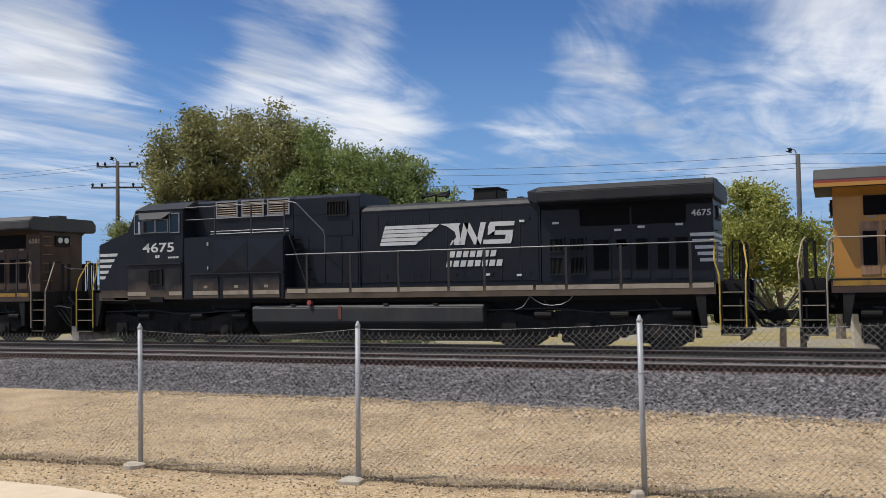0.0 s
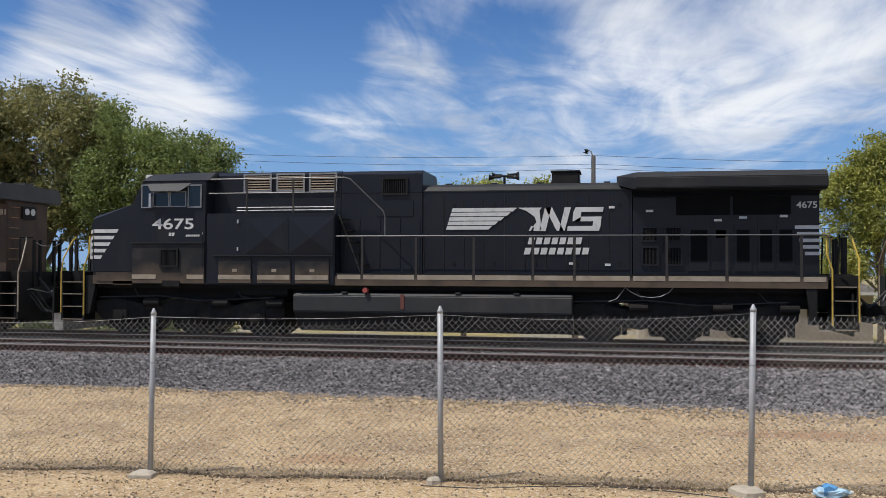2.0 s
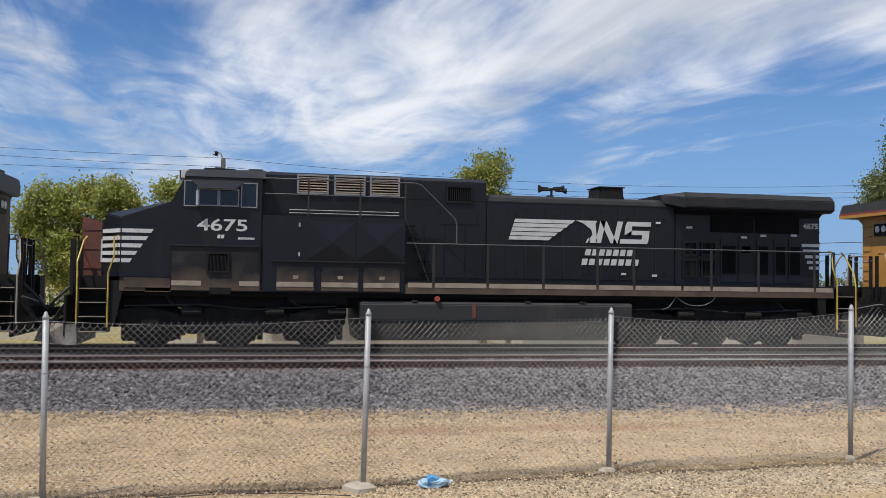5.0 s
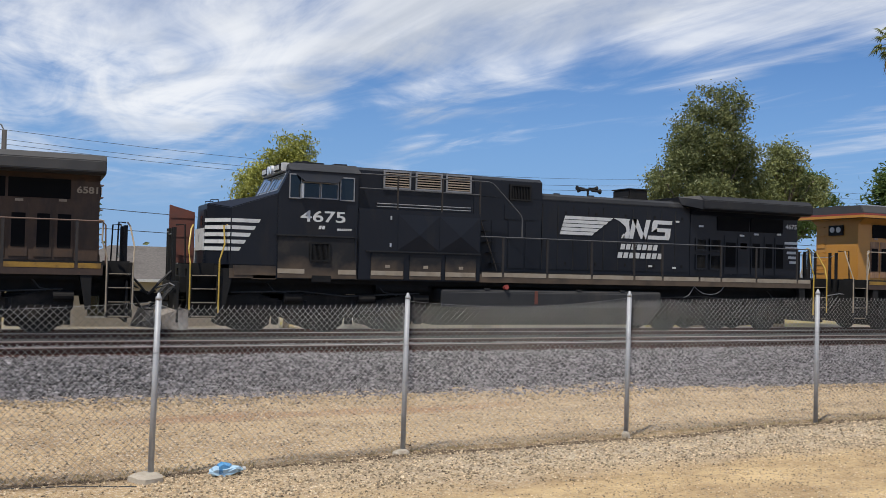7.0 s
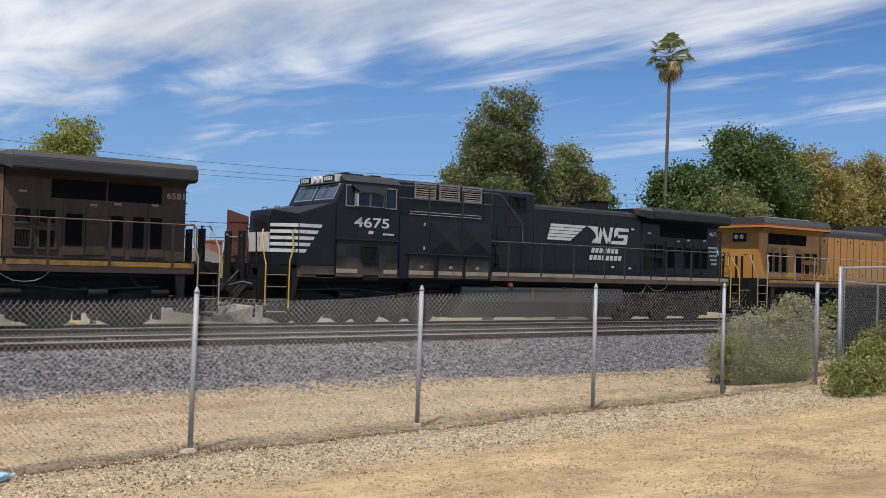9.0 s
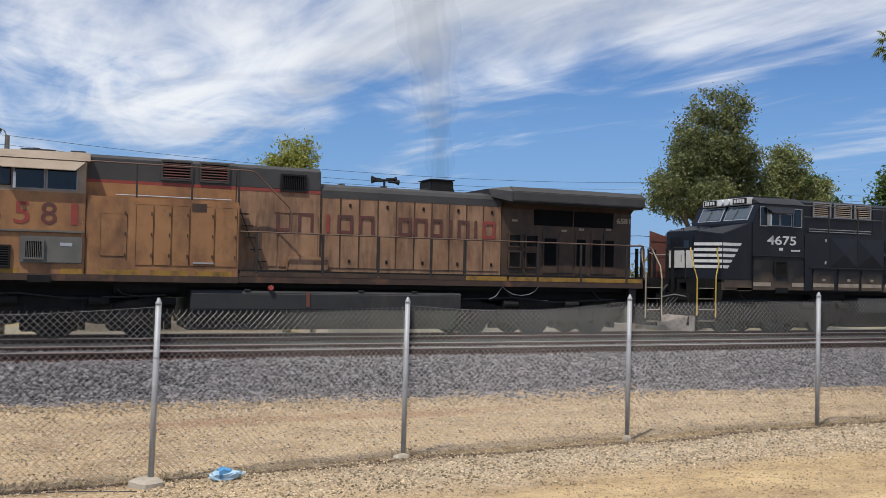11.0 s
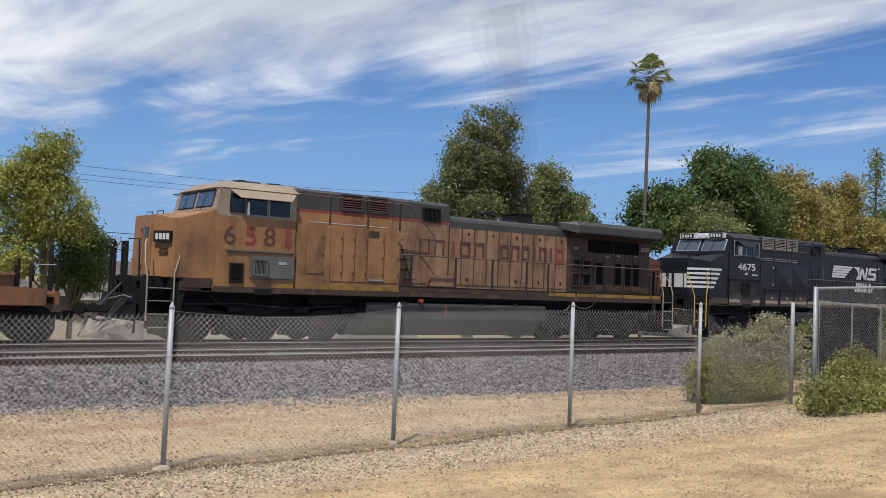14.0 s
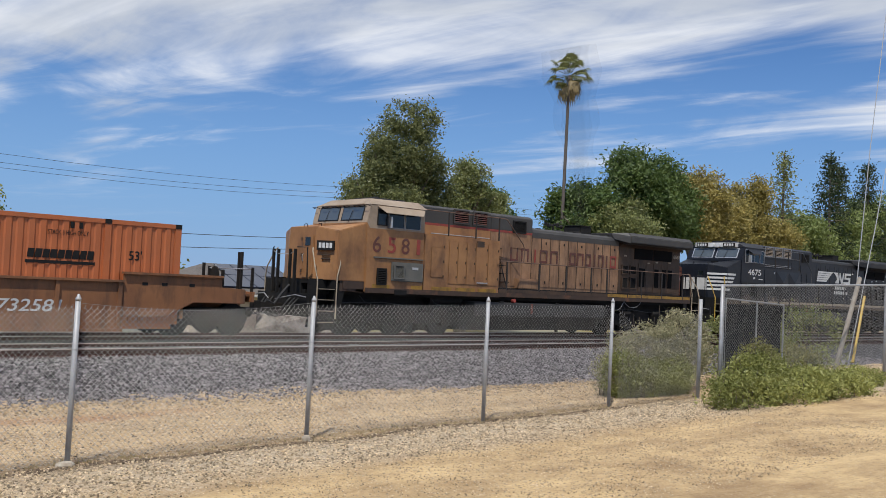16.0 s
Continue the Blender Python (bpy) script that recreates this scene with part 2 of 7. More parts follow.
CREAM = material("cream_stripe", (0.38, 0.32, 0.24), (0.28, 0.22, 0.15), 2.0, 0.6, dirt=(0.2, 0.16, 0.12), dirt_amount=0.4, dirt_scale=3)
YELLOW = material("safety_yellow_paint", (0.55, 0.38, 0.06), (0.46, 0.30, 0.05), 5.0, 0.45, dirt=(0.25, 0.17, 0.06), dirt_amount=0.3, dirt_scale=6)
STEEL_DARK = material("grimy_black_steel", (0.006, 0.006, 0.006), (0.013, 0.012, 0.011), 3.0, 0.7, spec=0.3, dirt=(0.035, 0.029, 0.023), dirt_amount=0.25, bump=0.003, bump_scale=25)
TANK = material("fuel_tank_paint", (0.030, 0.030, 0.030), (0.042, 0.041, 0.040), 1.5, 0.6, spec=0.35, dirt=(0.07, 0.06, 0.05), dirt_amount=0.3, dirt_stretch=(1, 1, 0.4))
TRUCK = material("dusty_cast_steel", (0.010, 0.009, 0.008), (0.020, 0.0175, 0.015), 3.0, 0.8, spec=0.25, dirt=(0.05, 0.042, 0.034), dirt_amount=0.35, bump=0.004, bump_scale=20)
RUBBER = material("black_hose_rubber", (0.02, 0.02, 0.02), (0.035, 0.034, 0.033), 6, 0.7)
LOUVRE = material("dusty_louvre_slats", (0.34, 0.27, 0.20), (0.24, 0.18, 0.13), 4, 0.7, dirt=(0.1, 0.08, 0.06), dirt_amount=0.4)
DULL_YELLOW = material("dull_yellow_stripe", (0.34, 0.19, 0.025), (0.24, 0.13, 0.02), 3.0, 0.6, dirt=(0.09, 0.055, 0.025), dirt_amount=0.5, dirt_scale=3)
STAKE = material("pale_weathered_stake", (0.36, 0.33, 0.28), (0.26, 0.23, 0.19), 6, 0.85, bump=0.006, bump_scale=30)
SCREEN = material("dark_screen_cloth", (0.016, 0.017, 0.020), (0.035, 0.034, 0.036), 2.5, 0.9, spec=0.1)
FRAME_GREY = material("worn_grey_frame", (0.30, 0.30, 0.305), (0.20, 0.20, 0.202), 5, 0.5, metal=0.3)
# grey lifted above the black paint to show sunlight on the rail tops
GREY_RAIL = material("sunlit_grey_handrail", (0.055, 0.055, 0.056), (0.09, 0.088, 0.085), 5, 0.45, spec=0.6)
# near-black for flat sheets that paint the shade inside openings
DARK = material("opening_shade_black", (0.006, 0.006, 0.007), (0.009, 0.009, 0.009), 3, 0.9, spec=0.1)
ALU = material("bare_aluminium_frame", (0.55, 0.56, 0.57), (0.42, 0.43, 0.44), 5, 0.4, metal=0.6)
GLASS = material("dark_tinted_glass", (0.007, 0.010, 0.013), (0.010, 0.014, 0.017), 2, 0.06, spec=0.5)
# glossy glass; bluish-grey base adds painted sky reflection to the real one
WINDSHIELD = material("sky_tinted_windshield", (0.055, 0.072, 0.082), (0.075, 0.092, 0.10), 2, 0.06, spec=1.0, coat=0.6)
AC_GREY = material("grey_equipment_paint", (0.10, 0.10, 0.088), (0.14, 0.135, 0.115), 3, 0.6, dirt=(0.1, 0.08, 0.06), dirt_amount=0.4)
LAMP = material("headlight_lens", (0.7, 0.7, 0.68), (0.6, 0.6, 0.6), 4, 0.1, spec=0.8)
CONTAINER = material("orange_container_paint", (0.47, 0.135, 0.042), (0.39, 0.108, 0.035), 0.8, 0.5, dirt=(0.34, 0.12, 0.05), dirt_amount=0.3, dirt_stretch=(1.5, 1.5, 0.25))
WELL = material("rusty_orange_car_paint", (0.27, 0.115, 0.045), (0.19, 0.080, 0.034), 0.9, 0.65, dirt=(0.06, 0.034, 0.022), dirt_amount=0.65, dirt_scale=1.6, dirt_stretch=(1.4, 1.4, 0.4))
PLOW = material("scraped_plow_steel", (0.42, 0.38, 0.33), (0.16, 0.13, 0.11), 2.5, 0.6, dirt=(0.07, 0.055, 0.045), dirt_amount=0.5, dirt_scale=2.5)
OXIDE = material("oxide_red_paint", (0.17, 0.055, 0.035), (0.13, 0.045, 0.03), 2, 0.65, dirt=(0.08, 0.04, 0.03), dirt_amount=0.4)
GALV = material("galvanised_steel", (0.30, 0.31, 0.32), (0.40, 0.41, 0.42), 8, 0.55, metal=0.25, dirt=(0.28, 0.27, 0.25), dirt_amount=0.3, dirt_scale=6)
WIRE = material("galvanised_wire", (0.20, 0.20, 0.195), (0.34, 0.335, 0.325), 3, 0.42, metal=0.45)
RAIL_RUST = material("rusty_rail", (0.034, 0.015, 0.013), (0.060, 0.025, 0.019), 6, 0.85, spec=0.2, dirt=(0.07, 0.035, 0.025), dirt_amount=0.4, bump=0.002, bump_scale=40)
RAIL_TOP = material("polished_rail_head", (0.42, 0.34, 0.31), (0.30, 0.23, 0.21), 8, 0.4, metal=0.4)
TIE = material("weathered_tie_wood", (0.055, 0.043, 0.036), (0.095, 0.075, 0.062), 4, 0.9, stretch=(3, 0.6, 3), dirt=(0.2, 0.17, 0.14), dirt_amount=0.4, bump=0.006, bump_scale=30)
STONE = material("ballast_stone", (0.088, 0.082, 0.085), (0.235, 0.218, 0.218), 6, 0.9, spec=0.25, island=0.80)
CLOD = material("dark_dirt_clod", (0.10, 0.07, 0.045), (0.19, 0.14, 0.09), 9, 0.95, island=0.5)
CLOD_TAN = material("tan_dirt_clod", (0.42, 0.32, 0.19), (0.31, 0.225, 0.13), 6, 0.95, island=0.35)
PEBBLE = material("pale_gravel", (0.50, 0.41, 0.28), (0.34, 0.25, 0.15), 9, 0.85, island=0.65)
CONCRETE = material("old_concrete", (0.46, 0.41, 0.33), (0.37, 0.32, 0.25), 6, 0.9, dirt=(0.24, 0.19, 0.13), dirt_amount=0.4, dirt_scale=5, bump=0.01, bump_scale=30)
PAVE = material("sandy_concrete_path", (0.62, 0.50, 0.36), (0.54, 0.43, 0.30), 4, 0.9, bump=0.004, bump_scale=50)
BOTTLE = material("blue_plastic", (0.04, 0.20, 0.46), (0.16, 0.40, 0.62), 14, 0.2, spec=0.7)
CLEAR = material("crumpled_clear_plastic", (0.30, 0.50, 0.66), (0.45, 0.62, 0.74), 14, 0.12, spec=0.8)
BARK = material("grey_brown_bark", (0.12, 0.095, 0.07), (0.19, 0.155, 0.12), 4, 0.9, stretch=(3, 3, 0.6), bump=0.02, bump_scale=15)
PALM_BARK = material("palm_bark", (0.085, 0.075, 0.066), (0.125, 0.108, 0.093), 3, 0.9, stretch=(1, 1, 4))
POLE_WOOD = material("utility_pole_wood", (0.050, 0.046, 0.044), (0.085, 0.078, 0.072), 4, 0.9, stretch=(4, 4, 0.4))
ROOF_TILE = material("grey_brown_shingles", (0.095, 0.085, 0.078), (0.15, 0.135, 0.12), 8, 0.9, dirt=(0.07, 0.06, 0.052), dirt_amount=0.4, bump=0.01, bump_scale=12)
STUCCO = material("beige_stucco", (0.50, 0.44, 0.36), (0.43, 0.38, 0.31), 3, 0.9, bump=0.004, bump_scale=60)
BRICK = material("chimney_brick", (0.28, 0.12, 0.08), (0.36, 0.18, 0.12), 12, 0.9)
SOLAR = material("solar_panel", (0.015, 0.02, 0.04), (0.02, 0.028, 0.055), 3, 0.15, spec=0.7)
L_OLIVE = leaf_material("olive_leaves", (0.066, 0.086, 0.028), (0.42, 0.385, 0.160))
L_GREEN = leaf_material("green_leaves", (0.070, 0.106, 0.030), (0.35, 0.41, 0.135))
L_BRIGHT = leaf_material("yellow_green_leaves", (0.15, 0.17, 0.035), (0.50, 0.50, 0.13))
L_MID = leaf_material("mid_green_leaves", (0.044, 0.066, 0.024), (0.30, 0.315, 0.125))
L_DARK = leaf_material("dark_green_leaves", (0.034, 0.066, 0.018), (0.165, 0.235, 0.068))
L_GREY = leaf_material("grey_green_leaves", (0.085, 0.105, 0.038), (0.36, 0.385, 0.150))
L_GOLD = leaf_material("golden_leaves", (0.130, 0.118, 0.034), (0.520, 0.430, 0.140))
L_PINE = leaf_material("pine_needles", (0.020, 0.035, 0.014), (0.060, 0.085, 0.032), 0.15)
L_WEED = leaf_material("dry_weeds", (0.17, 0.17, 0.08), (0.50, 0.46, 0.29))
L_BUSH = leaf_material("lush_weed_leaves", (0.100, 0.118, 0.030), (0.42, 0.43, 0.135))
L_STRAW = leaf_material("straw_grass", (0.22, 0.17, 0.08), (0.46, 0.37, 0.20))


# ---- mesh helpers ----
def box(bm, x0, x1, y0, y1, z0, z1):
    v = [bm.verts.new(c) for c in itertools.product((x0, x1), (y0, y1), (z0, z1))]
    for f in ((0, 1, 3, 2), (4, 6, 7, 5), (0, 4, 5, 1), (2, 3, 7, 6), (0, 2, 6, 4), (1, 5, 7, 3)):
        bm.faces.new([v[i] for i in f])


def prism(bm, pts, y0, y1):
    """A polygon of (x, z) drawn out along y."""
    a, b = [bm.verts.new((x, y0, z)) for x, z in pts], [bm.verts.new((x, y1, z)) for x, z in pts]
    shell(bm, a, b)


def prism_x(bm, pts, x0, x1):
    """A polygon of (y, z) drawn out along x."""
    a, b = [bm.verts.new((x0, y, z)) for y, z in pts], [bm.verts.new((x1, y, z)) for y, z in pts]
    shell(bm, a, b)


def shell(bm, a, b):
    bm.faces.new(a), bm.faces.new(b[::-1])
    for i in range(len(a)):
        j = (i + 1) % len(a)
        bm.faces.new((a[i], b[i], b[j], a[j]))


def tube(bm, pts, r, n=6):
    pts = [Vector(p) for p in pts]
    rings = []
    for i, p in enumerate(pts):
        d = (pts[min(i + 1, len(pts) - 1)] - pts[max(i - 1, 0)]).normalized()
        s = d.cross(Vector((0, 0, 1)) if abs(d.z) < 0.9 else Vector((1, 0, 0))).normalized()
        t = d.cross(s)
        rr = r[i] if isinstance(r, (list, tuple)) else r
        rings.append([bm.verts.new(p + (s * math.cos(2 * math.pi * k / n) + t * math.sin(2 * math.pi * k / n)) * rr) for k in range(n)])
    for a, b in zip(rings, rings[1:]):
        for k in range(n):
            bm.faces.new((a[k], a[(k + 1) % n], b[(k + 1) % n], b[k]))
    bm.faces.new(rings[0][::-1]), bm.faces.new(rings[-1])


def mesh_of(bm, name, mat, bevel=0.0, smooth=False):
    bmesh.ops.recalc_face_normals(bm, faces=bm.faces)
    if bevel:
        bmesh.ops.bevel(bm, geom=[e for e in bm.edges if len(e.link_faces) == 2 and e.calc_face_angle(0) > 0.5], offset=bevel, segments=2, affect="EDGES", clamp_overlap=True)
    me = bpy.data.meshes.new(name)
    bm.to_mesh(me), bm.free()
    me.materials.append(mat)
    if smooth:
        for p in me.polygons:
            p.use_smooth = True
    return me


def part(name, bm, mat, parent=None, label="", bevel=0.0, smooth=False):
    ob = new(name, mesh_of(bm, name, mat, bevel, smooth))
    ob.parent = parent
    return tagged(ob, label)


def again(ob, x=0, y=0, z=0, rz=0):
    """Another part on the same mesh, under the same parent."""
    o = new(ob.name.split(".")[0], ob.data)
    o.parent = ob.parent
    o.matrix_basis = ob.matrix_basis @ pose(x, y, z, 0, 0, rz) if not rz else pose(x, y, z, 0, 0, rz) @ ob.matrix_basis
    if "label" in ob:
        o["label"] = ob["label"]
    return o


def boxes(*dims):
    bm = bmesh.new()
    for d in dims:
        box(bm, *d)
    return bm


def tubes(r, *paths, n=6):
    bm = bmesh.new()
    for p in paths:
        tube(bm, p, r, n)
    return bm


def empty(name, m, label, category, group="", kind=""):
    ob = new(name)
    ob.empty_display_size = 0.3
    ob.matrix_basis = m
    return tagged(ob, label, category, group, kind)


def lettering(name, text, mat, parent, x, y, z, size, width=None, shear=0.0, bold=0.0, label=""):
    """Painted characters on a side that faces the fence."""
    cu = bpy.data.curves.new(name, "FONT")
    cu.body, cu.size, cu.extrude, cu.shear, cu.offset = text, size, 0.002, shear, bold
    tmp = bpy.data.objects.new(name, cu)
    scene.collection.objects.link(tmp)
    me = bpy.data.meshes.new_from_object(tmp.evaluated_get(bpy.context.evaluated_depsgraph_get()))
    bpy.data.objects.remove(tmp)
    me.materials.clear(), me.materials.append(mat)
    ob = new(name, me)
    ob.parent = parent
    xs = [v.co.x for v in me.vertices]
    k = width / (max(xs) - min(xs)) if width else 1.0
    ob.matrix_basis = pose(x, y, z, 90, 0, 0) @ Matrix.Diagonal((k, 1, 1, 1))
    return tagged(ob, label)


# ---- ground ----
def ground_z(x, y):
    """The lie of the land: it climbs gently to the right, and towards the walker; lower behind the tracks."""
    xx = max(-30.0, min(30.0, x))
    lie = max(0.0, min(1.0, (y - 10.5) / 4.0)) if y > 0 else 0.0
    z = -0.135 + (0.0157 - 0.0110 * lie) * xx
    z += 0.055 * max(0.0, 9.0 - max(y, 0.0)) * 0.6
    if y > 28:
        z -= min((y - 28) * 0.10, 1.4)
    if 16.5 < y <= 28:
        z -= 0.12 * min((y - 16.5) / 1.5, 1.0)
    return z + 0.03 * noise.noise((x * 0.6, y * 0.6, 0)) + 0.012 * noise.noise((x * 2.3, y * 2.3, 5))


def ground():
    xs = [-1800, -600, -200, -90, -50] + [-32 + 0.4 * i for i in range(176)] + [42, 48, 60, 80, 110, 160, 260, 600, 1800]
    ys = [-900, -200, -60, -20, -6, 0, 3, 5] + [6.4 + 0.25 * i for i in range(60)] + [21.6, 22.4, 23.2, 24, 26, 28, 30, 32, 35, 38, 42, 48, 56, 70, 100, 160, 300, 700, 2200]
    verts = [(x, y, ground_z(x, y)) for y in ys for x in xs]
    nx = len(xs)
    faces = [(j * nx + i, j * nx + i + 1, (j + 1) * nx + i + 1, (j + 1) * nx + i) for j in range(len(ys) - 1) for i in range(nx - 1)]
    me = bpy.data.meshes.new("ground")
    me.from_pydata(verts, [], faces)
    m = bpy.data.materials.new("dry_dirt")
    m.use_nodes = True
    n, l = m.node_tree.nodes, m.node_tree.links
    p = n["Principled BSDF"]
    p.inputs["Roughness"].default_value, p.inputs["Specular IOR Level"].default_value = 0.95, 0.15
    tc = n.new("ShaderNodeTexCoord")
    vec = tc.outputs["Object"]

    def noisy(sc, det=6, ro=0.6, stretch=None):
        t = n.new("ShaderNodeTexNoise")
        t.inputs["Scale"].default_value, t.inputs["Detail"].default_value, t.inputs["Roughness"].default_value = sc, det, ro
        src = vec
        if stretch:
            mp = n.new("ShaderNodeMapping")
            mp.inputs["Scale"].default_value = stretch
            l.new(vec, mp.inputs[0])
            src = mp.outputs[0]
        l.new(src, t.inputs["Vector"])
        return t.outputs["Fac"]

    def rng(v, a, b, c=0.0, d=1.0):
        r = n.new("ShaderNodeMapRange")
        for k, q in enumerate((a, b, c, d)):
            r.inputs[k + 1].default_value = q
        l.new(v, r.inputs[0])
        return r.outputs[0]

    def blend(f, a, b):
        mx = n.new("ShaderNodeMix")
        mx.data_type = "RGBA"
        l.new(f, mx.inputs[0])
        for k, q in ((6, a), (7, b)):
            if isinstance(q, tuple):
                mx.inputs[k].default_value = (*q, 1)
            else:
                l.new(q, mx.inputs[k])
        return mx.outputs[2]

    def op(kind, a, b):
        q = n.new("ShaderNodeMath")
        q.operation = kind
        for k, v in enumerate((a, b)):
            if isinstance(v, float):
                q.inputs[k].default_value = v
            else:
                l.new(v, q.inputs[k])
        return q.outputs[0]

    sep = n.new("ShaderNodeSeparateXYZ")
    l.new(vec, sep.inputs[0])
    wob = op("MULTIPLY_ADD", noisy(1.4), 1.6)
    yy = op("ADD", sep.outputs[1], wob)
    dirt = blend(rng(noisy(0.9, 8, 0.65), 0.3, 0.7), (0.54, 0.390, 0.215), (0.405, 0.280, 0.148))
    dirt = blend(rng(noisy(0.35, 5, 0.5, (0.5, 1.6, 1)), 0.55, 0.75), dirt, (0.285, 0.195, 0.11))
    dirt = blend(rng(noisy(0.75, 6, 0.6), 0.48, 0.62, 0.0, 0.7), dirt, (0.285, 0.192, 0.105))
    dirt = blend(rng(noisy(28, 4, 0.7), 0.52, 0.60), dirt, (0.60, 0.51, 0.39))
    dirt = blend(rng(noisy(21, 4, 0.75), 0.56, 0.64), dirt, (0.13, 0.09, 0.055))
    dirt = blend(rng(noisy(3.2, 6, 0.7), 0.55, 0.70, 0.0, 0.6), dirt, (0.22, 0.15, 0.09))
    # reddish stains beyond the fence
    for cx, cy, rx, ry in ((2.3, 13.6, 1.5, 0.45), (5.4, 13.5, 2.2, 0.4), (-3.6, 11.0, 0.7, 0.35)):
        dx = op("DIVIDE", op("SUBTRACT", sep.outputs[0], float(cx)), float(rx))
        dy = op("DIVIDE", op("SUBTRACT", sep.outputs[1], float(cy)), float(ry))
        r2 = op("ADD", op("ADD", op("MULTIPLY", dx, dx), op("MULTIPLY", dy, dy)), op("MULTIPLY", noisy(2.6), 1.4))
        dirt = blend(rng(r2, 1.9, 0.4, 0.0, 0.6), dirt, (0.30, 0.145, 0.08))
    # pale gravel on the walker's side of the fence, to the right
    gy = rng(op("ADD", sep.outputs[1], op("MULTIPLY", noisy(0.8), 2.2)), 8.8, 10.6)
    gx = rng(sep.outputs[0], 0.5, 5.0)
    far = rng(op("ADD", sep.outputs[1], op("MULTIPLY", noisy(3.0), 0.5)), 10.4, 10.2)
    gravel = blend(rng(noisy(34, 3, 0.6), 0.35, 0.65), (0.27, 0.215, 0.15), (0.60, 0.52, 0.40))
    dirt = blend(op("MULTIPLY", op("MULTIPLY", gy, gx), op("MULTIPLY", far, 0.8)), dirt, gravel)
    # bare golden dirt with brown gravelly hollows nearest the walker
    near = rng(op("ADD", sep.outputs[1], op("MULTIPLY", noisy(0.9, 6), 1.6)), 9.6, 9.0)
    bare = blend(rng(noisy(0.85, 9, 0.70, (0.7, 1.3, 1)), 0.38, 0.64), (0.62, 0.455, 0.245), (0.33, 0.225, 0.122))
    bare = blend(rng(noisy(17, 5, 0.7), 0.54, 0.66, 0.0, 0.6), bare, (0.22, 0.145, 0.08))
    bare = blend(rng(noisy(40, 3, 0.6), 0.60, 0.68, 0.0, 0.7), bare, (0.58, 0.50, 0.38))
    dirt = blend(op("MULTIPLY", near, gx), dirt, bare)
    # dark litter and dead weeds along the fence line, with the fence's shadow painted in
    band = op("MULTIPLY", rng(op("ADD", sep.outputs[1], op("MULTIPLY", noisy(2.2), 0.5)), 9.95, 10.25), rng(op("ADD", sep.outputs[1], op("MULTIPLY", noisy(2.7), 0.5)), 10.75, 10.4))
    dirt = blend(op("MULTIPLY", band, rng(noisy(5, 6, 0.7), 0.35, 0.6, 0.0, 0.75)), dirt, (0.14, 0.10, 0.065))
    grass = blend(rng(noisy(1.1, 8, 0.6), 0.35, 0.65), (0.38, 0.29, 0.13), (0.22, 0.20, 0.075))
    grass = blend(rng(noisy(0.13, 4), 0.45, 0.6), grass, (0.27, 0.24, 0.18))
    col = blend(rng(yy, 28.0, 29.2), dirt, grass)
    l.new(col, p.inputs["Base Color"])
    b1 = n.new("ShaderNodeBump")
    b1.inputs["Distance"].default_value, b1.inputs["Strength"].default_value = 0.02, 1.0
    l.new(op("ADD", noisy(26, 5, 0.7), op("MULTIPLY", noisy(3.5, 5, 0.65), 4.5)), b1.inputs["Height"])
    l.new(b1.outputs[0], p.inputs["Normal"])
    me.materials.append(m)
    for q in me.polygons:
        q.use_smooth = True
    tagged(new("ground", me), "dry tan dirt ground with gravel and straw-coloured grass", "ground", kind="structure")


def toe_y(x):
    """Where the ballast meets the dirt; the edge runs slightly askew."""
    return max(13.9, min(17.2, 15.9 - 0.125 * x)) + 0.45 * noise.noise((x * 0.5, 0, 3)) + 0.2 * noise.noise((x * 2.1, 0, 8))


def ballast_z(x, y):
    """Top of the ballast bed: a low shoulder before the near track."""
    toe = toe_y(x)
    base = ground_z(x, toe)
    t = max(0.0, min(1.0, (y - toe) / max(1.0, 19.6 - toe)))
    top = 0.115
    z = base - 0.03 + (top - base + 0.03) * (t * t * (3 - 2 * t))
    if y > 20.5:
        top = 0.115 + 0.085 * min(1.0, (y - 20.5) / 0.3)
        z = top
    if y > 26.6:
        u = min(1.0, (y - 26.6) / 1.6)
        z = top + (ground_z(x, 28.4) - 0.05 - top) * u
    return z


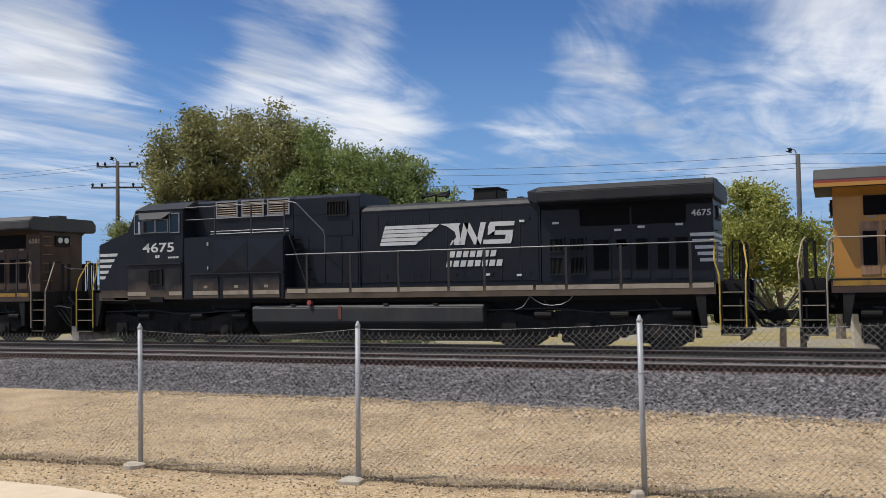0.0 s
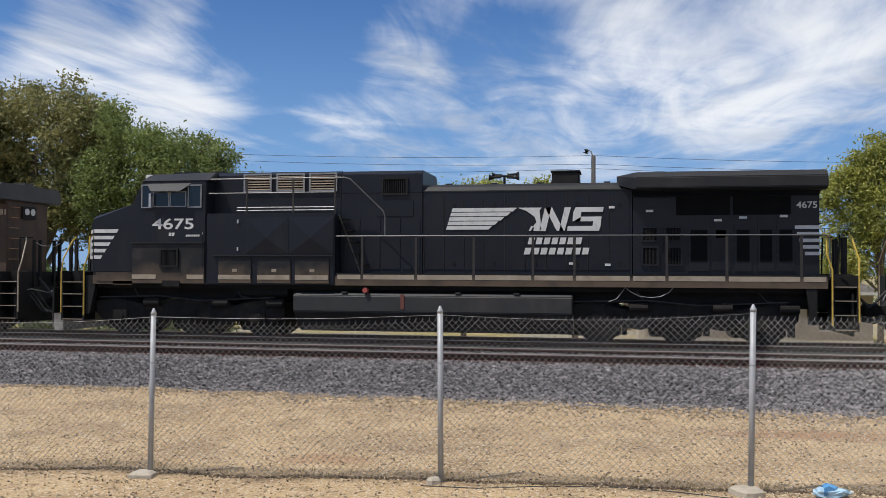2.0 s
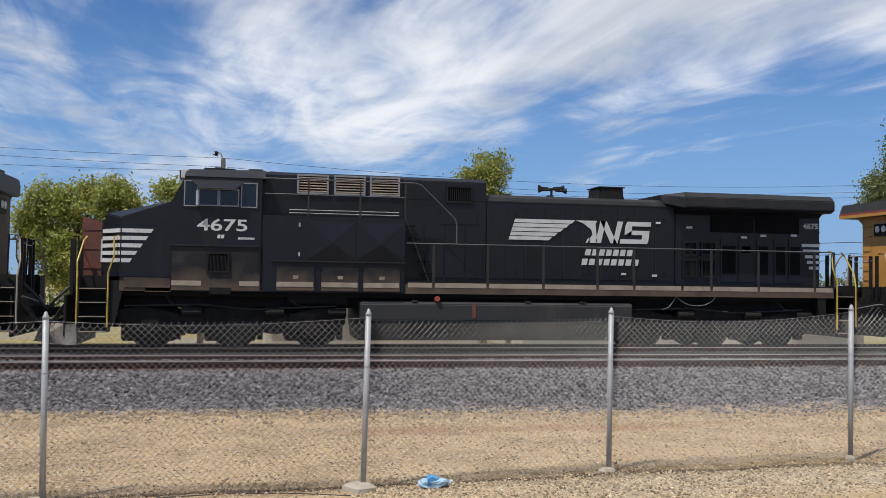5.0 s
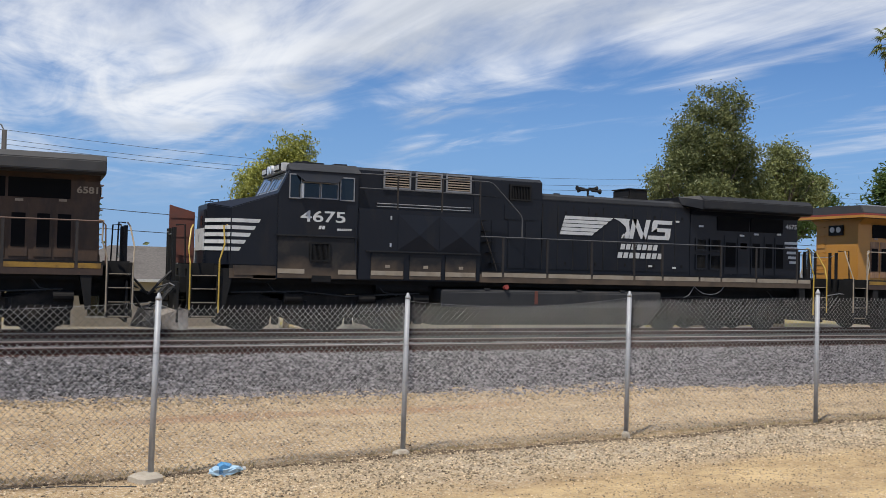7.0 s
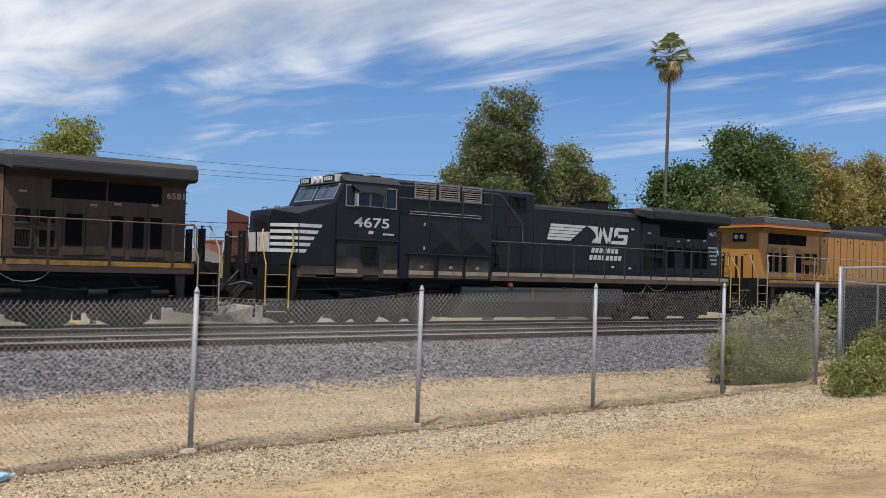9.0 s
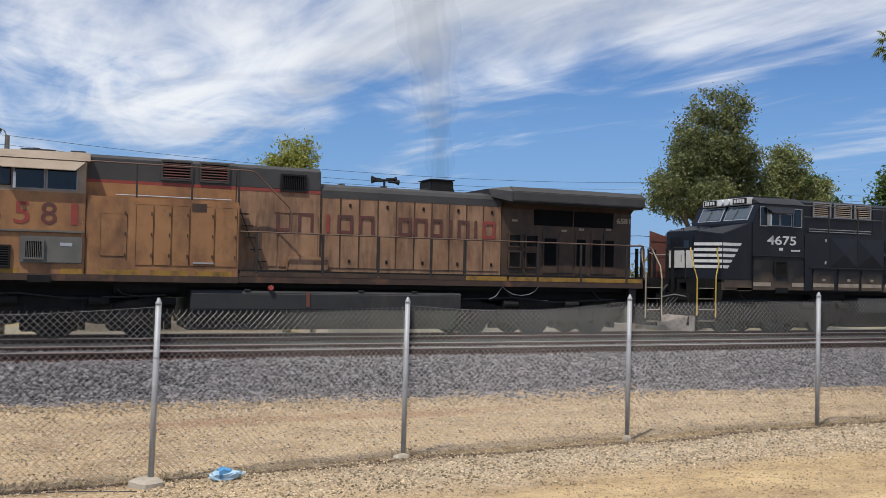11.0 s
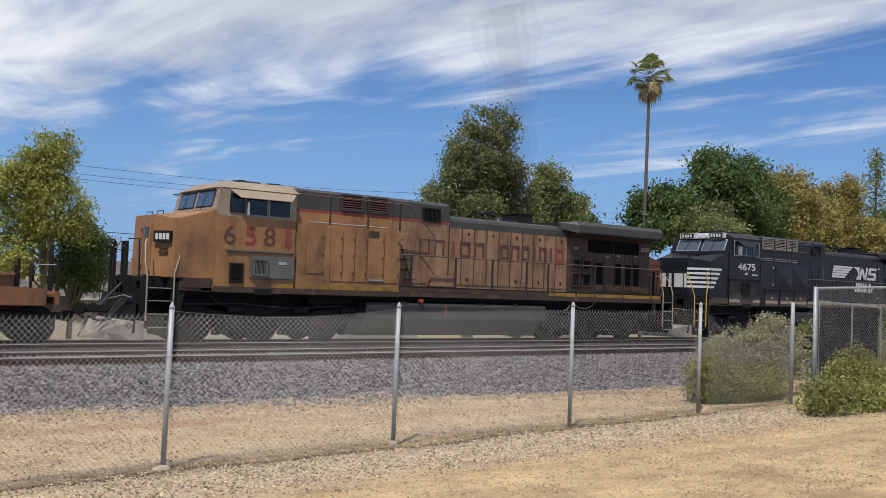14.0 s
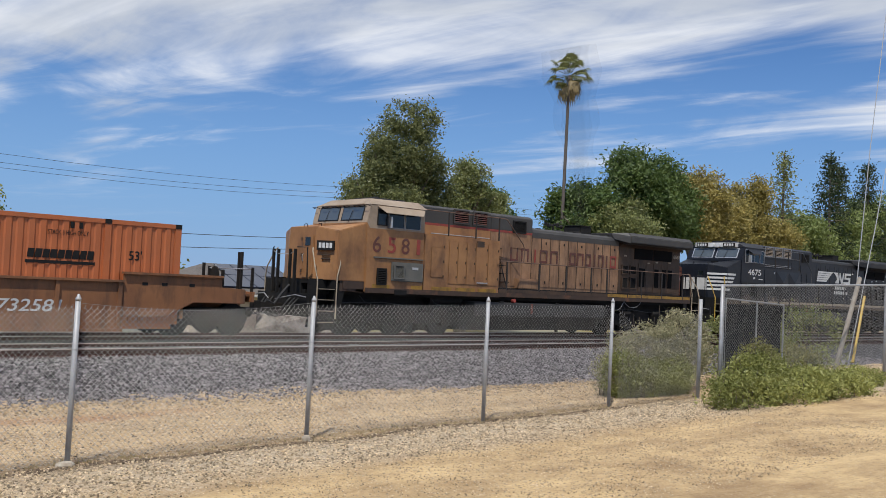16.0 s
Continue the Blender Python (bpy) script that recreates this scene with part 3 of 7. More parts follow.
def ballast():
    xs = [-120, -80, -50] + [-34 + 0.5 * i for i in range(165)] + [52, 60, 75, 95, 130, 200]
    fs = [-0.03, 0.0] + [k / 28 for k in range(1, 29)]
    ys = [20.5, 20.65, 20.8, 21.5, 22.5, 23.2, 24, 25, 26, 26.6, 27.4, 28.2]
    verts, nx = [], len(xs)
    for f in fs:
        for x in xs:
            toe = toe_y(x)
            y = toe + (19.7 - toe) * f
            verts.append((x, y, ballast_z(x, y) + 0.012 + 0.015 * noise.noise((x * 1.5, y * 1.5, 1)) - (0.1 if f < 0 else 0)))
    for y in ys:
        for x in xs:
            verts.append((x, y, ballast_z(x, y) + 0.012 + 0.015 * noise.noise((x * 1.5, y * 1.5, 1))))
    ys = fs + ys
    faces = [(j * nx + i, j * nx + i + 1, (j + 1) * nx + i + 1, (j + 1) * nx + i) for j in range(len(ys) - 1) for i in range(nx - 1)]
    me = bpy.data.meshes.new("ballast")
    me.from_pydata(verts, [], faces)
    m = material("ballast_bed", (0.024, 0.023, 0.025), (0.090, 0.086, 0.088), 22, 0.95, bump=0.06, bump_scale=17)
    n, l = m.node_tree.nodes, m.node_tree.links
    vo, tc = n.new("ShaderNodeTexVoronoi"), n.new("ShaderNodeTexCoord")
    vo.inputs["Scale"].default_value = 17
    l.new(tc.outputs["Object"], vo.inputs["Vector"])
    bw, mr = n.new("ShaderNodeSeparateColor"), n.new("ShaderNodeMapRange")
    l.new(vo.outputs["Color"], bw.inputs[0]), l.new(bw.outputs[0], mr.inputs[0])
    mr.inputs[3].default_value, mr.inputs[4].default_value = 0.35, 1.3
    hs = n.new("ShaderNodeHueSaturation")
    p = n["Principled BSDF"]
    src = p.inputs["Base Color"].links[0].from_socket
    l.new(src, hs.inputs["Color"]), l.new(mr.outputs[0], hs.inputs["Value"]), l.new(hs.outputs[0], p.inputs["Base Color"])
    bp = p.inputs["Normal"].links[0].from_node
    l.new(vo.outputs["Distance"], bp.inputs["Height"])
    bp.invert = True
    me.materials.append(m)
    for q in me.polygons:
        q.use_smooth = True
    tagged(new("ballast_bed", me), "grey crushed stone bed under the tracks", "ballast", kind="structure")


def stones(name, count, place, size, mat, label, category, seed):
    """Many small angular stones in one mesh."""
    rng = np.random.default_rng(seed)
    base = np.array([(1, 0, 0), (-1, 0, 0), (0, 1, 0), (0, -1, 0), (0, 0, 1), (0, 0, -1)], float)
    tri = np.array([(0, 2, 4), (2, 1, 4), (1, 3, 4), (3, 0, 4), (2, 0, 5), (1, 2, 5), (3, 1, 5), (0, 3, 5)])
    V, F = [], []
    k = 0
    for i in range(count):
        x, y, z = place(rng)
        s = size * rng.uniform(0.5, 1.35)
        a = rng.normal(size=3)
        q = Euler(tuple(a * 2)).to_matrix()
        pts = (base * rng.uniform(0.55, 1.15, (6, 1)) * s * 0.5) @ np.array(q)
        pts[:, 2] *= 0.8
        V.append(pts + (x, y, z + s * 0.12))
        F.append(tri + k)
        k += 6
    me = bpy.data.meshes.new(name)
    me.from_pydata(np.concatenate(V).tolist(), [], np.concatenate(F).tolist())
    me.materials.append(mat)
    tagged(new(name, me), label, category, kind="stuff")


# ---- tracks ----
def track(y, top, label):
    root = empty("railway_track", pose(0, y, top), label, "railway track", kind="structure")
    prof = [(-0.075, -0.18), (0.075, -0.18), (0.075, -0.165), (0.012, -0.145), (0.012, -0.05), (0.037, -0.04), (0.037, 0.0), (-0.037, 0.0), (-0.037, -0.04),
            (-0.012, -0.05), (-0.012, -0.145), (-0.075, -0.165)]
    for s in (-0.7555, 0.7555):
        bm = bmesh.new()
        prism_x(bm, [(s + a, b - 0.003) for a, b in prof], -150, 220)
        rail = part("rail", bm, RAIL_RUST, root, "rusty steel rail")
        part("rail_head", boxes((-150, 220, s - 0.0385, s + 0.0385, -0.016, 0.001)), RAIL_TOP, rail, "worn bright running surface")
    rng = random.Random(int(y))
    bm = bmesh.new()
    box(bm, -0.11, 0.11, -1.3, 1.3, -0.35, -0.185)
    tie = part("tie", bm, TIE, root, "weathered wooden tie", bevel=0.01)
    tie.matrix_basis = pose(-32, 0, 0)
    for i in range(1, 150):
        again(tie, i * 0.53 + rng.uniform(-0.03, 0.03), rng.uniform(-0.04, 0.04), rng.uniform(-0.01, 0.004))
    bm = bmesh.new()
    box(bm, -0.09, 0.09, -0.12, 0.12, -0.186, -0.175)
    plate = part("tie_plate", bm, RAIL_RUST, root)
    plate.matrix_basis = pose(-32, -0.7555, 0)
    for i in range(1, 120):
        again(plate, i * 0.53, 0, 0)


# ---- locomotives ----
def bars(parent, name, x, y, z, w, h, count, lean, mat, gap=0.22, label=""):
    """A worn wordmark: one plain leaning block for each character."""
    step = w / count
    for i in range(count):
        bm = bmesh.new()
        a = x + i * step
        b = a + step * (1 - gap)
        prism(bm, [(a, z), (b, z), (b + lean * h, z + h), (a + lean * h, z + h)], y - 0.004, y)
        part(name, bm, mat, parent, label)


def ring_letter(parent, x, y, z, w, h, t, mat, kind):
    """A plain upright block outline."""
    bm = bmesh.new()
    if kind == 0:
        for d in ((x, x + t, z, z + h), (x + w - t, x + w, z, z + h), (x + t, x + w - t, z, z + t)):
            box(bm, d[0], d[1], y - 0.004, y, d[2], d[3])
    elif kind == 1:
        for d in ((x, x + t, z, z + h), (x + w - t, x + w, z, z + h), (x + t, x + w - t, z + h - t, z + h)):
            box(bm, d[0], d[1], y - 0.004, y, d[2], d[3])
    elif kind == 2:
        box(bm, x + w * 0.3, x + w * 0.7, y - 0.004, y, z, z + h)
    else:
        for d in ((x, x + t, z, z + h), (x + w - t, x + w, z, z + h), (x + t, x + w - t, z + h - t, z + h), (x + t, x + w - t, z, z + t)):
            box(bm, d[0], d[1], y - 0.004, y, d[2], d[3])
    part("wordmark_block", bm, mat, parent)


SIDES = (-1, 1)
WHEELS = []


def bogie(root, cx):
    fr = bmesh.new()
    for s in SIDES:
        y0, y1 = sorted((s * 1.05, s * 1.22))
        prism(fr, [(-2.75, 0.62), (-2.75, 0.95), (-2.2, 1.05), (-1.3, 0.86), (-0.7, 1.02), (0.7, 1.02), (1.3, 0.86), (2.2, 1.05), (2.75, 0.95), (2.75, 0.62), (2.45, 0.40),
                   (1.5, 0.45), (1.0, 0.36), (0.45, 0.45), (0, 0.34), (-0.45, 0.45), (-1.0, 0.36), (-1.5, 0.45), (-2.45, 0.40)], y0, y1)
    box(fr, -0.5, 0.5, -1.05, 1.05, 0.6, 0.95)
    bog = part("bogie", fr, TRUCK, root, "dusty cast steel three-axle bogie", bevel=0.02)
    bog.matrix_basis = pose(cx, 0, 0)
    for k, ax in enumerate((-2.0, 0.0, 2.0)):
        bm = bmesh.new()
        for s in SIDES:
            tube(bm, [(0, s * 0.70, 0), (0, s * 0.735, 0)], 0.56, 28)
            tube(bm, [(0, s * 0.735, 0), (0, s * 0.84, 0)], 0.53, 28)
            for a in range(5):
                c, q = math.cos(a * 1.2566), math.sin(a * 1.2566)
                tube(bm, [(c * 0.27, s * 0.84, q * 0.27), (c * 0.27, s * 0.856, q * 0.27)], 0.08, 8)
        tube(bm, [(0, -0.9, 0), (0, 0.9, 0)], 0.1, 10)
        w = part("wheelset", bm, STEEL_DARK, bog, "steel wheels on an axle")
        w.matrix_basis = pose(ax, 0, 0.53)
        WHEELS.append((w, ax))
        part("traction_motor", boxes((ax - 0.75, ax + 0.55, -0.64, 0.64, 0.16, 0.98)), STEEL_DARK, bog, "traction motor casing", 0.04)
        for s in SIDES:
            part("brake_beam", boxes((ax + 0.56, ax + 0.70, min(s * 0.72, s * 1.0), max(s * 0.72, s * 1.0), 0.22, 0.90)), STEEL_DARK, bog)
            bm = bmesh.new()
            box(bm, ax - 0.22, ax + 0.22, min(s * 1.0, s * 1.28), max(s * 1.0, s * 1.28), 0.36, 0.74)
            tube(bm, [(ax, s * 1.28, 0.53), (ax, s * 1.33, 0.53)], 0.13, 12)
            part("axle_box", bm, TRUCK, bog, "", 0.02)
    for s in SIDES:
        for a in (-1.35, -0.65, 0.65, 1.35):
            bm = bmesh.new()
            tube(bm, [(a, s * 1.15, 0.56), (a, s * 1.15, 0.86)], 0.1, 10)
            part("spring", bm, STEEL_DARK, bog)
        for a in (-1.0, 1.0, 2.55):
            part("brake_cylinder", tubes(0.11, [(a - 0.25, s * 1.3, 0.92), (a + 0.2, s * 1.3, 0.92)], n=12), TRUCK, bog, "grey brake cylinder")
        part("brake_pipe", tubes(0.02, [(-2.6, s * 1.3, 1.05), (-0.8, s * 1.3, 1.1), (0.4, s * 1.32, 0.98), (2.5, s * 1.3, 1.08)]), RUBBER, bog)
    return bog


def ladder_steps(root, x0, x1, mat_edge, rail_mat, s, front):
    """End steps of one corner, with their grab rails."""
    st = part("step_side", boxes((x0, x0 + 0.05, min(s * 0.95, s * 1.5), max(s * 0.95, s * 1.5), 0.42, 1.74)), STEEL_DARK, root, "black steel side of the end steps")
    part("step_side", boxes((x1 - 0.05, x1, min(s * 0.95, s * 1.5), max(s * 0.95, s * 1.5), 0.42, 1.74)), STEEL_DARK, root)
    for z in (0.45, 0.80, 1.14, 1.47):
        part("tread", boxes((x0 + 0.05, x1 - 0.05, min(s * 1.08, s * 1.5), max(s * 1.08, s * 1.5), z - 0.03, z)), STEEL_DARK, st)
        part("tread_edge", boxes((x0 + 0.05, x1 - 0.05, min(s * 1.5, s * 1.506), max(s * 1.5, s * 1.506), z - 0.016, z + 0.003)), mat_edge, st)
        part("riser", boxes((x0 + 0.05, x1 - 0.05, min(s * 1.02, s * 1.06), max(s * 1.02, s * 1.06), z, z + 0.30)), STEEL_DARK, st)
    far, near = (x0, x1) if front else (x1, x0)
    part("grab_rail", tubes(0.022, [(near, s * 1.52, 0.55), (near, s * 1.53, 1.85), (near + (0.12 if front else -0.12), s * 1.50, 2.25), (near + (0.10 if front else -0.10), s * 1.42, 2.72), (near + (0.2 if front else -0.2), s * 1.40, 2.74)]), rail_mat, root, "painted grab rail")
    part("grab_rail", tubes(0.022, [(far, s * 1.50, 0.62), (far, s * 1.50, 1.75), (far + (-0.03 if front else 0.03), s * 1.38, 2.1), (far + (0.06 if front else -0.06), s * 1.08, 2.62), (far + (0.12 if front else -0.12), s * 1.0, 2.72)]), rail_mat, root)


def coupler_end(root, sgn, plow, reach=10.45, tip=11.2):
    """Pilot plate, coupler, hoses at one end; sgn -1 is the cab end."""
    x = reach * sgn
    a, b = sorted((x, x - 0.06 * sgn))
    part("pilot_plate", boxes((a, b, -1.45, 1.45, 0.30, 1.3)), STEEL_DARK, root, "black steel pilot plate", 0.01)
    a, b = sorted((x - 0.3 * sgn, x - 1.2 * sgn))
    part("end_platform", boxes((a, b, -0.95, 0.95, 1.62, 1.74), (a, b, -0.6, 0.6, 0.9, 1.62)), STEEL_DARK, root)
    bm = bmesh.new()
    a, b = sorted((x, (tip - 0.2) * sgn))
    box(bm, a, b, -0.11, 0.11, 0.76, 0.98)
    a, b = sorted(((tip - 0.25) * sgn, tip * sgn))
    box(bm, a, b, -0.2, 0.12, 0.72, 1.02)
    part("coupler", bm, TRUCK, root, "cast steel knuckle coupler", 0.03)
    for y in (-0.95, -0.75, -0.5, 0.5, 0.75, 0.95):
        d = 0.55 * sgn
        part("air_hose", tubes(0.024, [(x, y, 1.15), (x + 0.25 * d, y * 0.95, 1.0), (x + 0.7 * d, y * 0.85, 0.62), (x + 1.15 * d, y * 0.72, 0.58), (x + 1.5 * d, y * 0.6, 0.7)]), RUBBER, root)
    part("jumper_cable", tubes(0.035, [(x, -0.4, 1.55), (x + 0.3 * sgn, -0.42, 1.25), (x + 0.55 * sgn, -0.45, 0.95), (x + 0.75 * sgn, -0.4, 1.05)]), RUBBER, root)
    for y in (-0.62, -0.34, 0.34, 0.62):
        a, b = sorted((x - 0.06 * sgn, x + 0.02 * sgn))
        part("end_post", boxes((a, b, y - 0.035, y + 0.035, 1.3, 2.66)), STEEL_DARK, root, "black end gate post")
    part("end_chain", tubes(0.012, [(x, -0.62, 2.6), (x + 0.02, -0.34, 2.5), (x, 0.34, 2.5), (x, 0.62, 2.6)]), GALV, root)
    for s in SIDES:
        part("end_handrail", tubes(0.022, [(x - 0.25 * sgn, s * 0.98, 1.74), (x - 0.22 * sgn, s * 0.98, 2.72), (x - 0.05 * sgn, s * 0.66, 2.72)]), STEEL_DARK, root)
        part("pin_lifter", tubes(0.018, [(x + 0.06 * sgn, s * 1.42, 1.2), (x + 0.1 * sgn, s * 0.9, 1.25), (x + 0.35 * sgn, s * 0.2, 1.1)]), FRAME_GREY, root)
    if plow:
        bm = bmesh.new()
        v = [bm.verts.new(c) for c in ((x, -1.45, 0.6), (x + 0.75 * sgn, 0, 0.6), (x, 1.45, 0.6), (x - 0.1 * sgn, -1.45, 0.12), (x + 0.95 * sgn, 0, 0.12), (x - 0.1 * sgn, 1.45, 0.12),
                                      (x - 0.3 * sgn, -1.4, 0.6), (x - 0.3 * sgn, 1.4, 0.6), (x - 0.3 * sgn, -1.4, 0.12), (x - 0.3 * sgn, 1.4, 0.12))]
        for f in ((0, 1, 4, 3), (1, 2, 5, 4), (0, 6, 7, 2, 1), (3, 4, 5, 9, 8), (6, 8, 9, 7), (0, 3, 8, 6), (2, 7, 9, 5)):
            bm.faces.new([v[i] for i in f])
        part("snow_plow", bm, PLOW, root, "scraped pale steel snow plow")


def side_boxes(name, mat, root, dims, label="", bevel=0.0):
    """The same piece on both flanks: (x0, x1, from, to, z0, z1), with from and to outwards from the middle."""
    for s in SIDES:
        bm = bmesh.new()
        for x0, x1, a, b, z0, z1 in dims:
            box(bm, x0, x1, min(s * a, s * b), max(s * a, s * b), z0, z1)
        part(name, bm, mat, root, label, bevel)


def grille(name, root, x0, x1, at, z0, z1, slats, upright=False, frame_mat=None, slat_mat=None, sides=SIDES):
    for s in sides:
        # flat near-black sheet behind the slats, in place of a shaded recess
        o = part(name, boxes((x0, x1, min(s * at, s * (at + 0.012)), max(s * at, s * (at + 0.012)), z0, z1)), DARK, root, "near-black sheet for the shade inside a ventilation opening")
        w = 0.045
        for d in ((x0, x0 + w, z0, z1), (x1 - w, x1, z0, z1), (x0 + w, x1 - w, z1 - w, z1), (x0 + w, x1 - w, z0, z0 + w)):
            part("frame_bar", boxes((d[0], d[1], min(s * at, s * (at + 0.045)), max(s * at, s * (at + 0.045)), d[2], d[3])), frame_mat or STEEL_DARK, o)
        for i in range(slats):
            f = (i + 0.5) / slats
            bm = bmesh.new()
            if upright:
                c = x0 + w + f * (x1 - x0 - 2 * w)
                box(bm, c - 0.008, c + 0.008, min(s * at, s * (at + 0.03)), max(s * at, s * (at + 0.03)), z0 + w, z1 - w)
            else:
                c = z0 + w + f * (z1 - z0 - 2 * w)
                h = (z1 - z0) / slats * 0.28
                prism_x(bm, [(s * at, c + h), (s * (at + 0.04), c - h * 0.4), (s * (at + 0.04), c - h), (s * at, c + h * 0.3)], x0 + w, x1 - w)
            part("slat", bm, slat_mat or STEEL_DARK, o)


def locomotive(style, centre, turn):
    ns, up3 = style == "ns", style == "up3"
    body = NS_BLACK if ns else UP_BRIGHT if up3 else UP_YELLOW
    hood = NS_BLACK if ns else UP_BRIGHT if up3 else UP_PALE
    roof = NS_ROOF if ns else UP_GREY
    sill = NS_DUSTY if ns else UP_SKIRT
    stripe = CREAM if ns else DULL_YELLOW
    rail = GREY_RAIL if ns else (CREAM if up3 else BROWN_RAIL)
    label = ("black diesel freight locomotive with white nose stripes and emblem" if ns else
             "bright yellow diesel freight locomotive with grey and red roof edge" if up3 else
             "grimy faded yellow diesel freight locomotive with worn red lettering")
    root = empty("diesel_locomotive", pose(centre, TRACK_Y, RAIL_Z, 0, 0, turn), label, "locomotive", "locomotives of the train")
    # frame
    part("underframe", boxes((-10.3 if ns else -10.0, 10.3, -0.8, 0.8, 1.02, 1.42), (-9.9, 9.9, -1.2, 1.2, 1.3, 1.42)), STEEL_DARK, root, "grimy black underframe")
    part("deck", boxes((-9.2, 9.9, -1.49, 1.49, 1.66, 1.74)), STEEL_DARK, root, "black walkway deck")
    side_boxes("side_sill", sill, root, [(-9.2, 9.86, 1.44, 1.50, 1.42, 1.66)])
    edges = [-2.25, -1.55, -0.12, 1.38, 2.88, 3.91, 5.3, 6.15, 7.56, 9.27, 9.86]
    if not ns:
        edges = [-2.0, -1.56, 0.17, 1.7, 3.22, 4.22, 5.56, 6.52, 7.96, 9.86] if up3 else [-2.27, -1.83, -0.10, 1.43, 2.95, 3.95, 5.29, 6.25, 7.69, 9.27, 9.86]
    for a, b in zip(edges, edges[1:]):
        side_boxes("reflective_stripe" if ns else "sill_stripe", stripe if (ns or up3 or a > 3) else UP_SOOT_SHADE, root, [(a + 0.04, b - 0.04, 1.50, 1.506, 1.58, 1.70)])
    # nose
    bm = bmesh.new()
    zt = 3.20 if ns else 3.30
    nf = -9.72
    nb0 = -9.2 if ns else -9.34
    cf = -8.03 if ns else -8.30          # cab front
    lo = [bm.verts.new(c) for c in ((nb0, -1.5, 1.74), (nf, -0.75, 1.74), (nf, 0.75, 1.74), (nb0, 1.5, 1.74), (cf + 0.03, 1.5, 1.74), (cf + 0.03, -1.5, 1.74))]
    hi = [bm.verts.new(c) for c in ((nb0, -1.5, zt - 0.02), (nf + 0.06, -0.72, zt + 0.1), (nf + 0.06, 0.72, zt + 0.1), (nb0, 1.5, zt - 0.02), (cf + 0.03, 1.5, 3.60), (cf + 0.03, -1.5, 3.60))]
    mid = bm.verts.new((cf + 0.03, 0, 3.48))
    bm.faces.new(lo[::-1])
    for i in range(6):
        if i != 4:
            bm.faces.new((lo[i], lo[(i + 1) % 6], hi[(i + 1) % 6], hi[i]))
    bm.faces.new((lo[4], lo[5], hi[5], mid, hi[4]))
    for f in ((hi[0], hi[1], hi[5]), (hi[1], mid, hi[5]), (hi[1], hi[2], mid), (hi[2], hi[4], mid), (hi[2], hi[3], hi[4])):
        bm.faces.new(f)
    nose = part("nose", bm, body, root, "sloping short nose", 0.02)
    part("nose_door", boxes((nf - 0.015, nf + 0.06, -0.72, -0.12, 1.78, 3.14)), body, nose, "nose door", 0.015)
    part("nose_window", boxes((nf - 0.025, nf - 0.01, -0.56, -0.28, 2.74 if ns else 2.80, 2.98 if ns else 3.06)), GLASS, nose)
    part("door_handle", tubes(0.012, [(nf - 0.02, -0.2, 2.3), (nf - 0.06, -0.2, 2.35), (nf - 0.06, -0.2, 2.5), (nf - 0.02, -0.2, 2.55)]), GALV, nose)
    for y in (-0.45, 0.35):
        part("nose_grab", tubes(0.014, [(nf + 0.12, y - 0.3, zt + 0.08), (nf + 0.14, y - 0.3, zt + 0.19), (nf + 0.36, y - 0.1, zt + 0.22), (nf + 0.38, y - 0.1, zt + 0.08)]), STEEL_DARK, nose)
    part("antenna", boxes((-8.7, -8.45, -0.5, -0.3, 3.42, 3.5)), STEEL_DARK, nose)
    if ns:
        for i in range(5):
            z = 2.91 - 0.179 * i + 0.0
            bm = bmesh.new()
            prism(bm, [(-9.17, z - 0.095), (-8.44 - 0.12 * i - 0.055, z - 0.095), (-8.44 - 0.12 * i, z), (-9.17, z)], -1.506, -1.501)
            part("nose_stripe", bm, WHITE, nose, "white nose stripe")
            bm = bmesh.new()
            v = [bm.verts.new(c) for c in ((-9.205, -1.503, z - 0.095), (-9.715, -0.765, z - 0.095), (-9.713, -0.765, z), (-9.205, -1.503, z),
                                          (-9.2, -1.49, z - 0.095), (-9.71, -0.75, z - 0.095), (-9.71, -0.75, z), (-9.2, -1.49, z))]
            for f in ((0, 1, 2, 3), (7, 6, 5, 4), (0, 4, 5, 1), (3, 2, 6, 7), (0, 3, 7, 4), (1, 5, 6, 2)):
                bm.faces.new([v[k] for k in f])
            part("nose_stripe", bm, WHITE, nose)
        bm = bmesh.new()
        prism(bm, [(-10.42, 1.76), (-9.76, 1.76), (-9.76, 3.12), (-10.42, 3.30)], 0.60, 0.65)
        od = part("open_door", bm, OXIDE, nose, "open door with red-brown inner side", 0.008)
        for z in (1.95, 2.45, 2.95):
            part("door_rib", boxes((-10.38, -9.8, 0.585, 0.60, z, z + 0.03)), OXIDE, od)
        part("front_panel", boxes((-9.752, -9.715, -0.74, 0.56, 2.1, 2.66)), WHITE, nose, "white front panel")
    else:
        c0, c1 = Vector((nb0, -1.5, 0)), Vector((nf, -0.75, 0))
        along, out = (c1 - c0).normalized(), Vector((-(c0 - c1).y, (c0 - c1).x, 0)).normalized()
        if out.y > 0:
            out = -out
        mid_c = (c0 + c1) / 2

        def corner_plate(u0, u1, z0, z1, d0, d1):
            bm_ = bmesh.new()
            ring = [(u0, z0), (u1, z0), (u1, z1), (u0, z1)]
            shell(bm_, [bm_.verts.new(mid_c + along * u + out * d1 + Vector((0, 0, z))) for u, z in ring], [bm_.verts.new(mid_c + along * u + out * d0 + Vector((0, 0, z))) for u, z in ring])
            bmesh.ops.recalc_face_normals(bm_, faces=bm_.faces)
            return bm_
        board = part("number_board", corner_plate(-0.3, 0.3, 2.66, 2.96, -0.05, 0.06), STEEL_DARK, nose, "black number board")
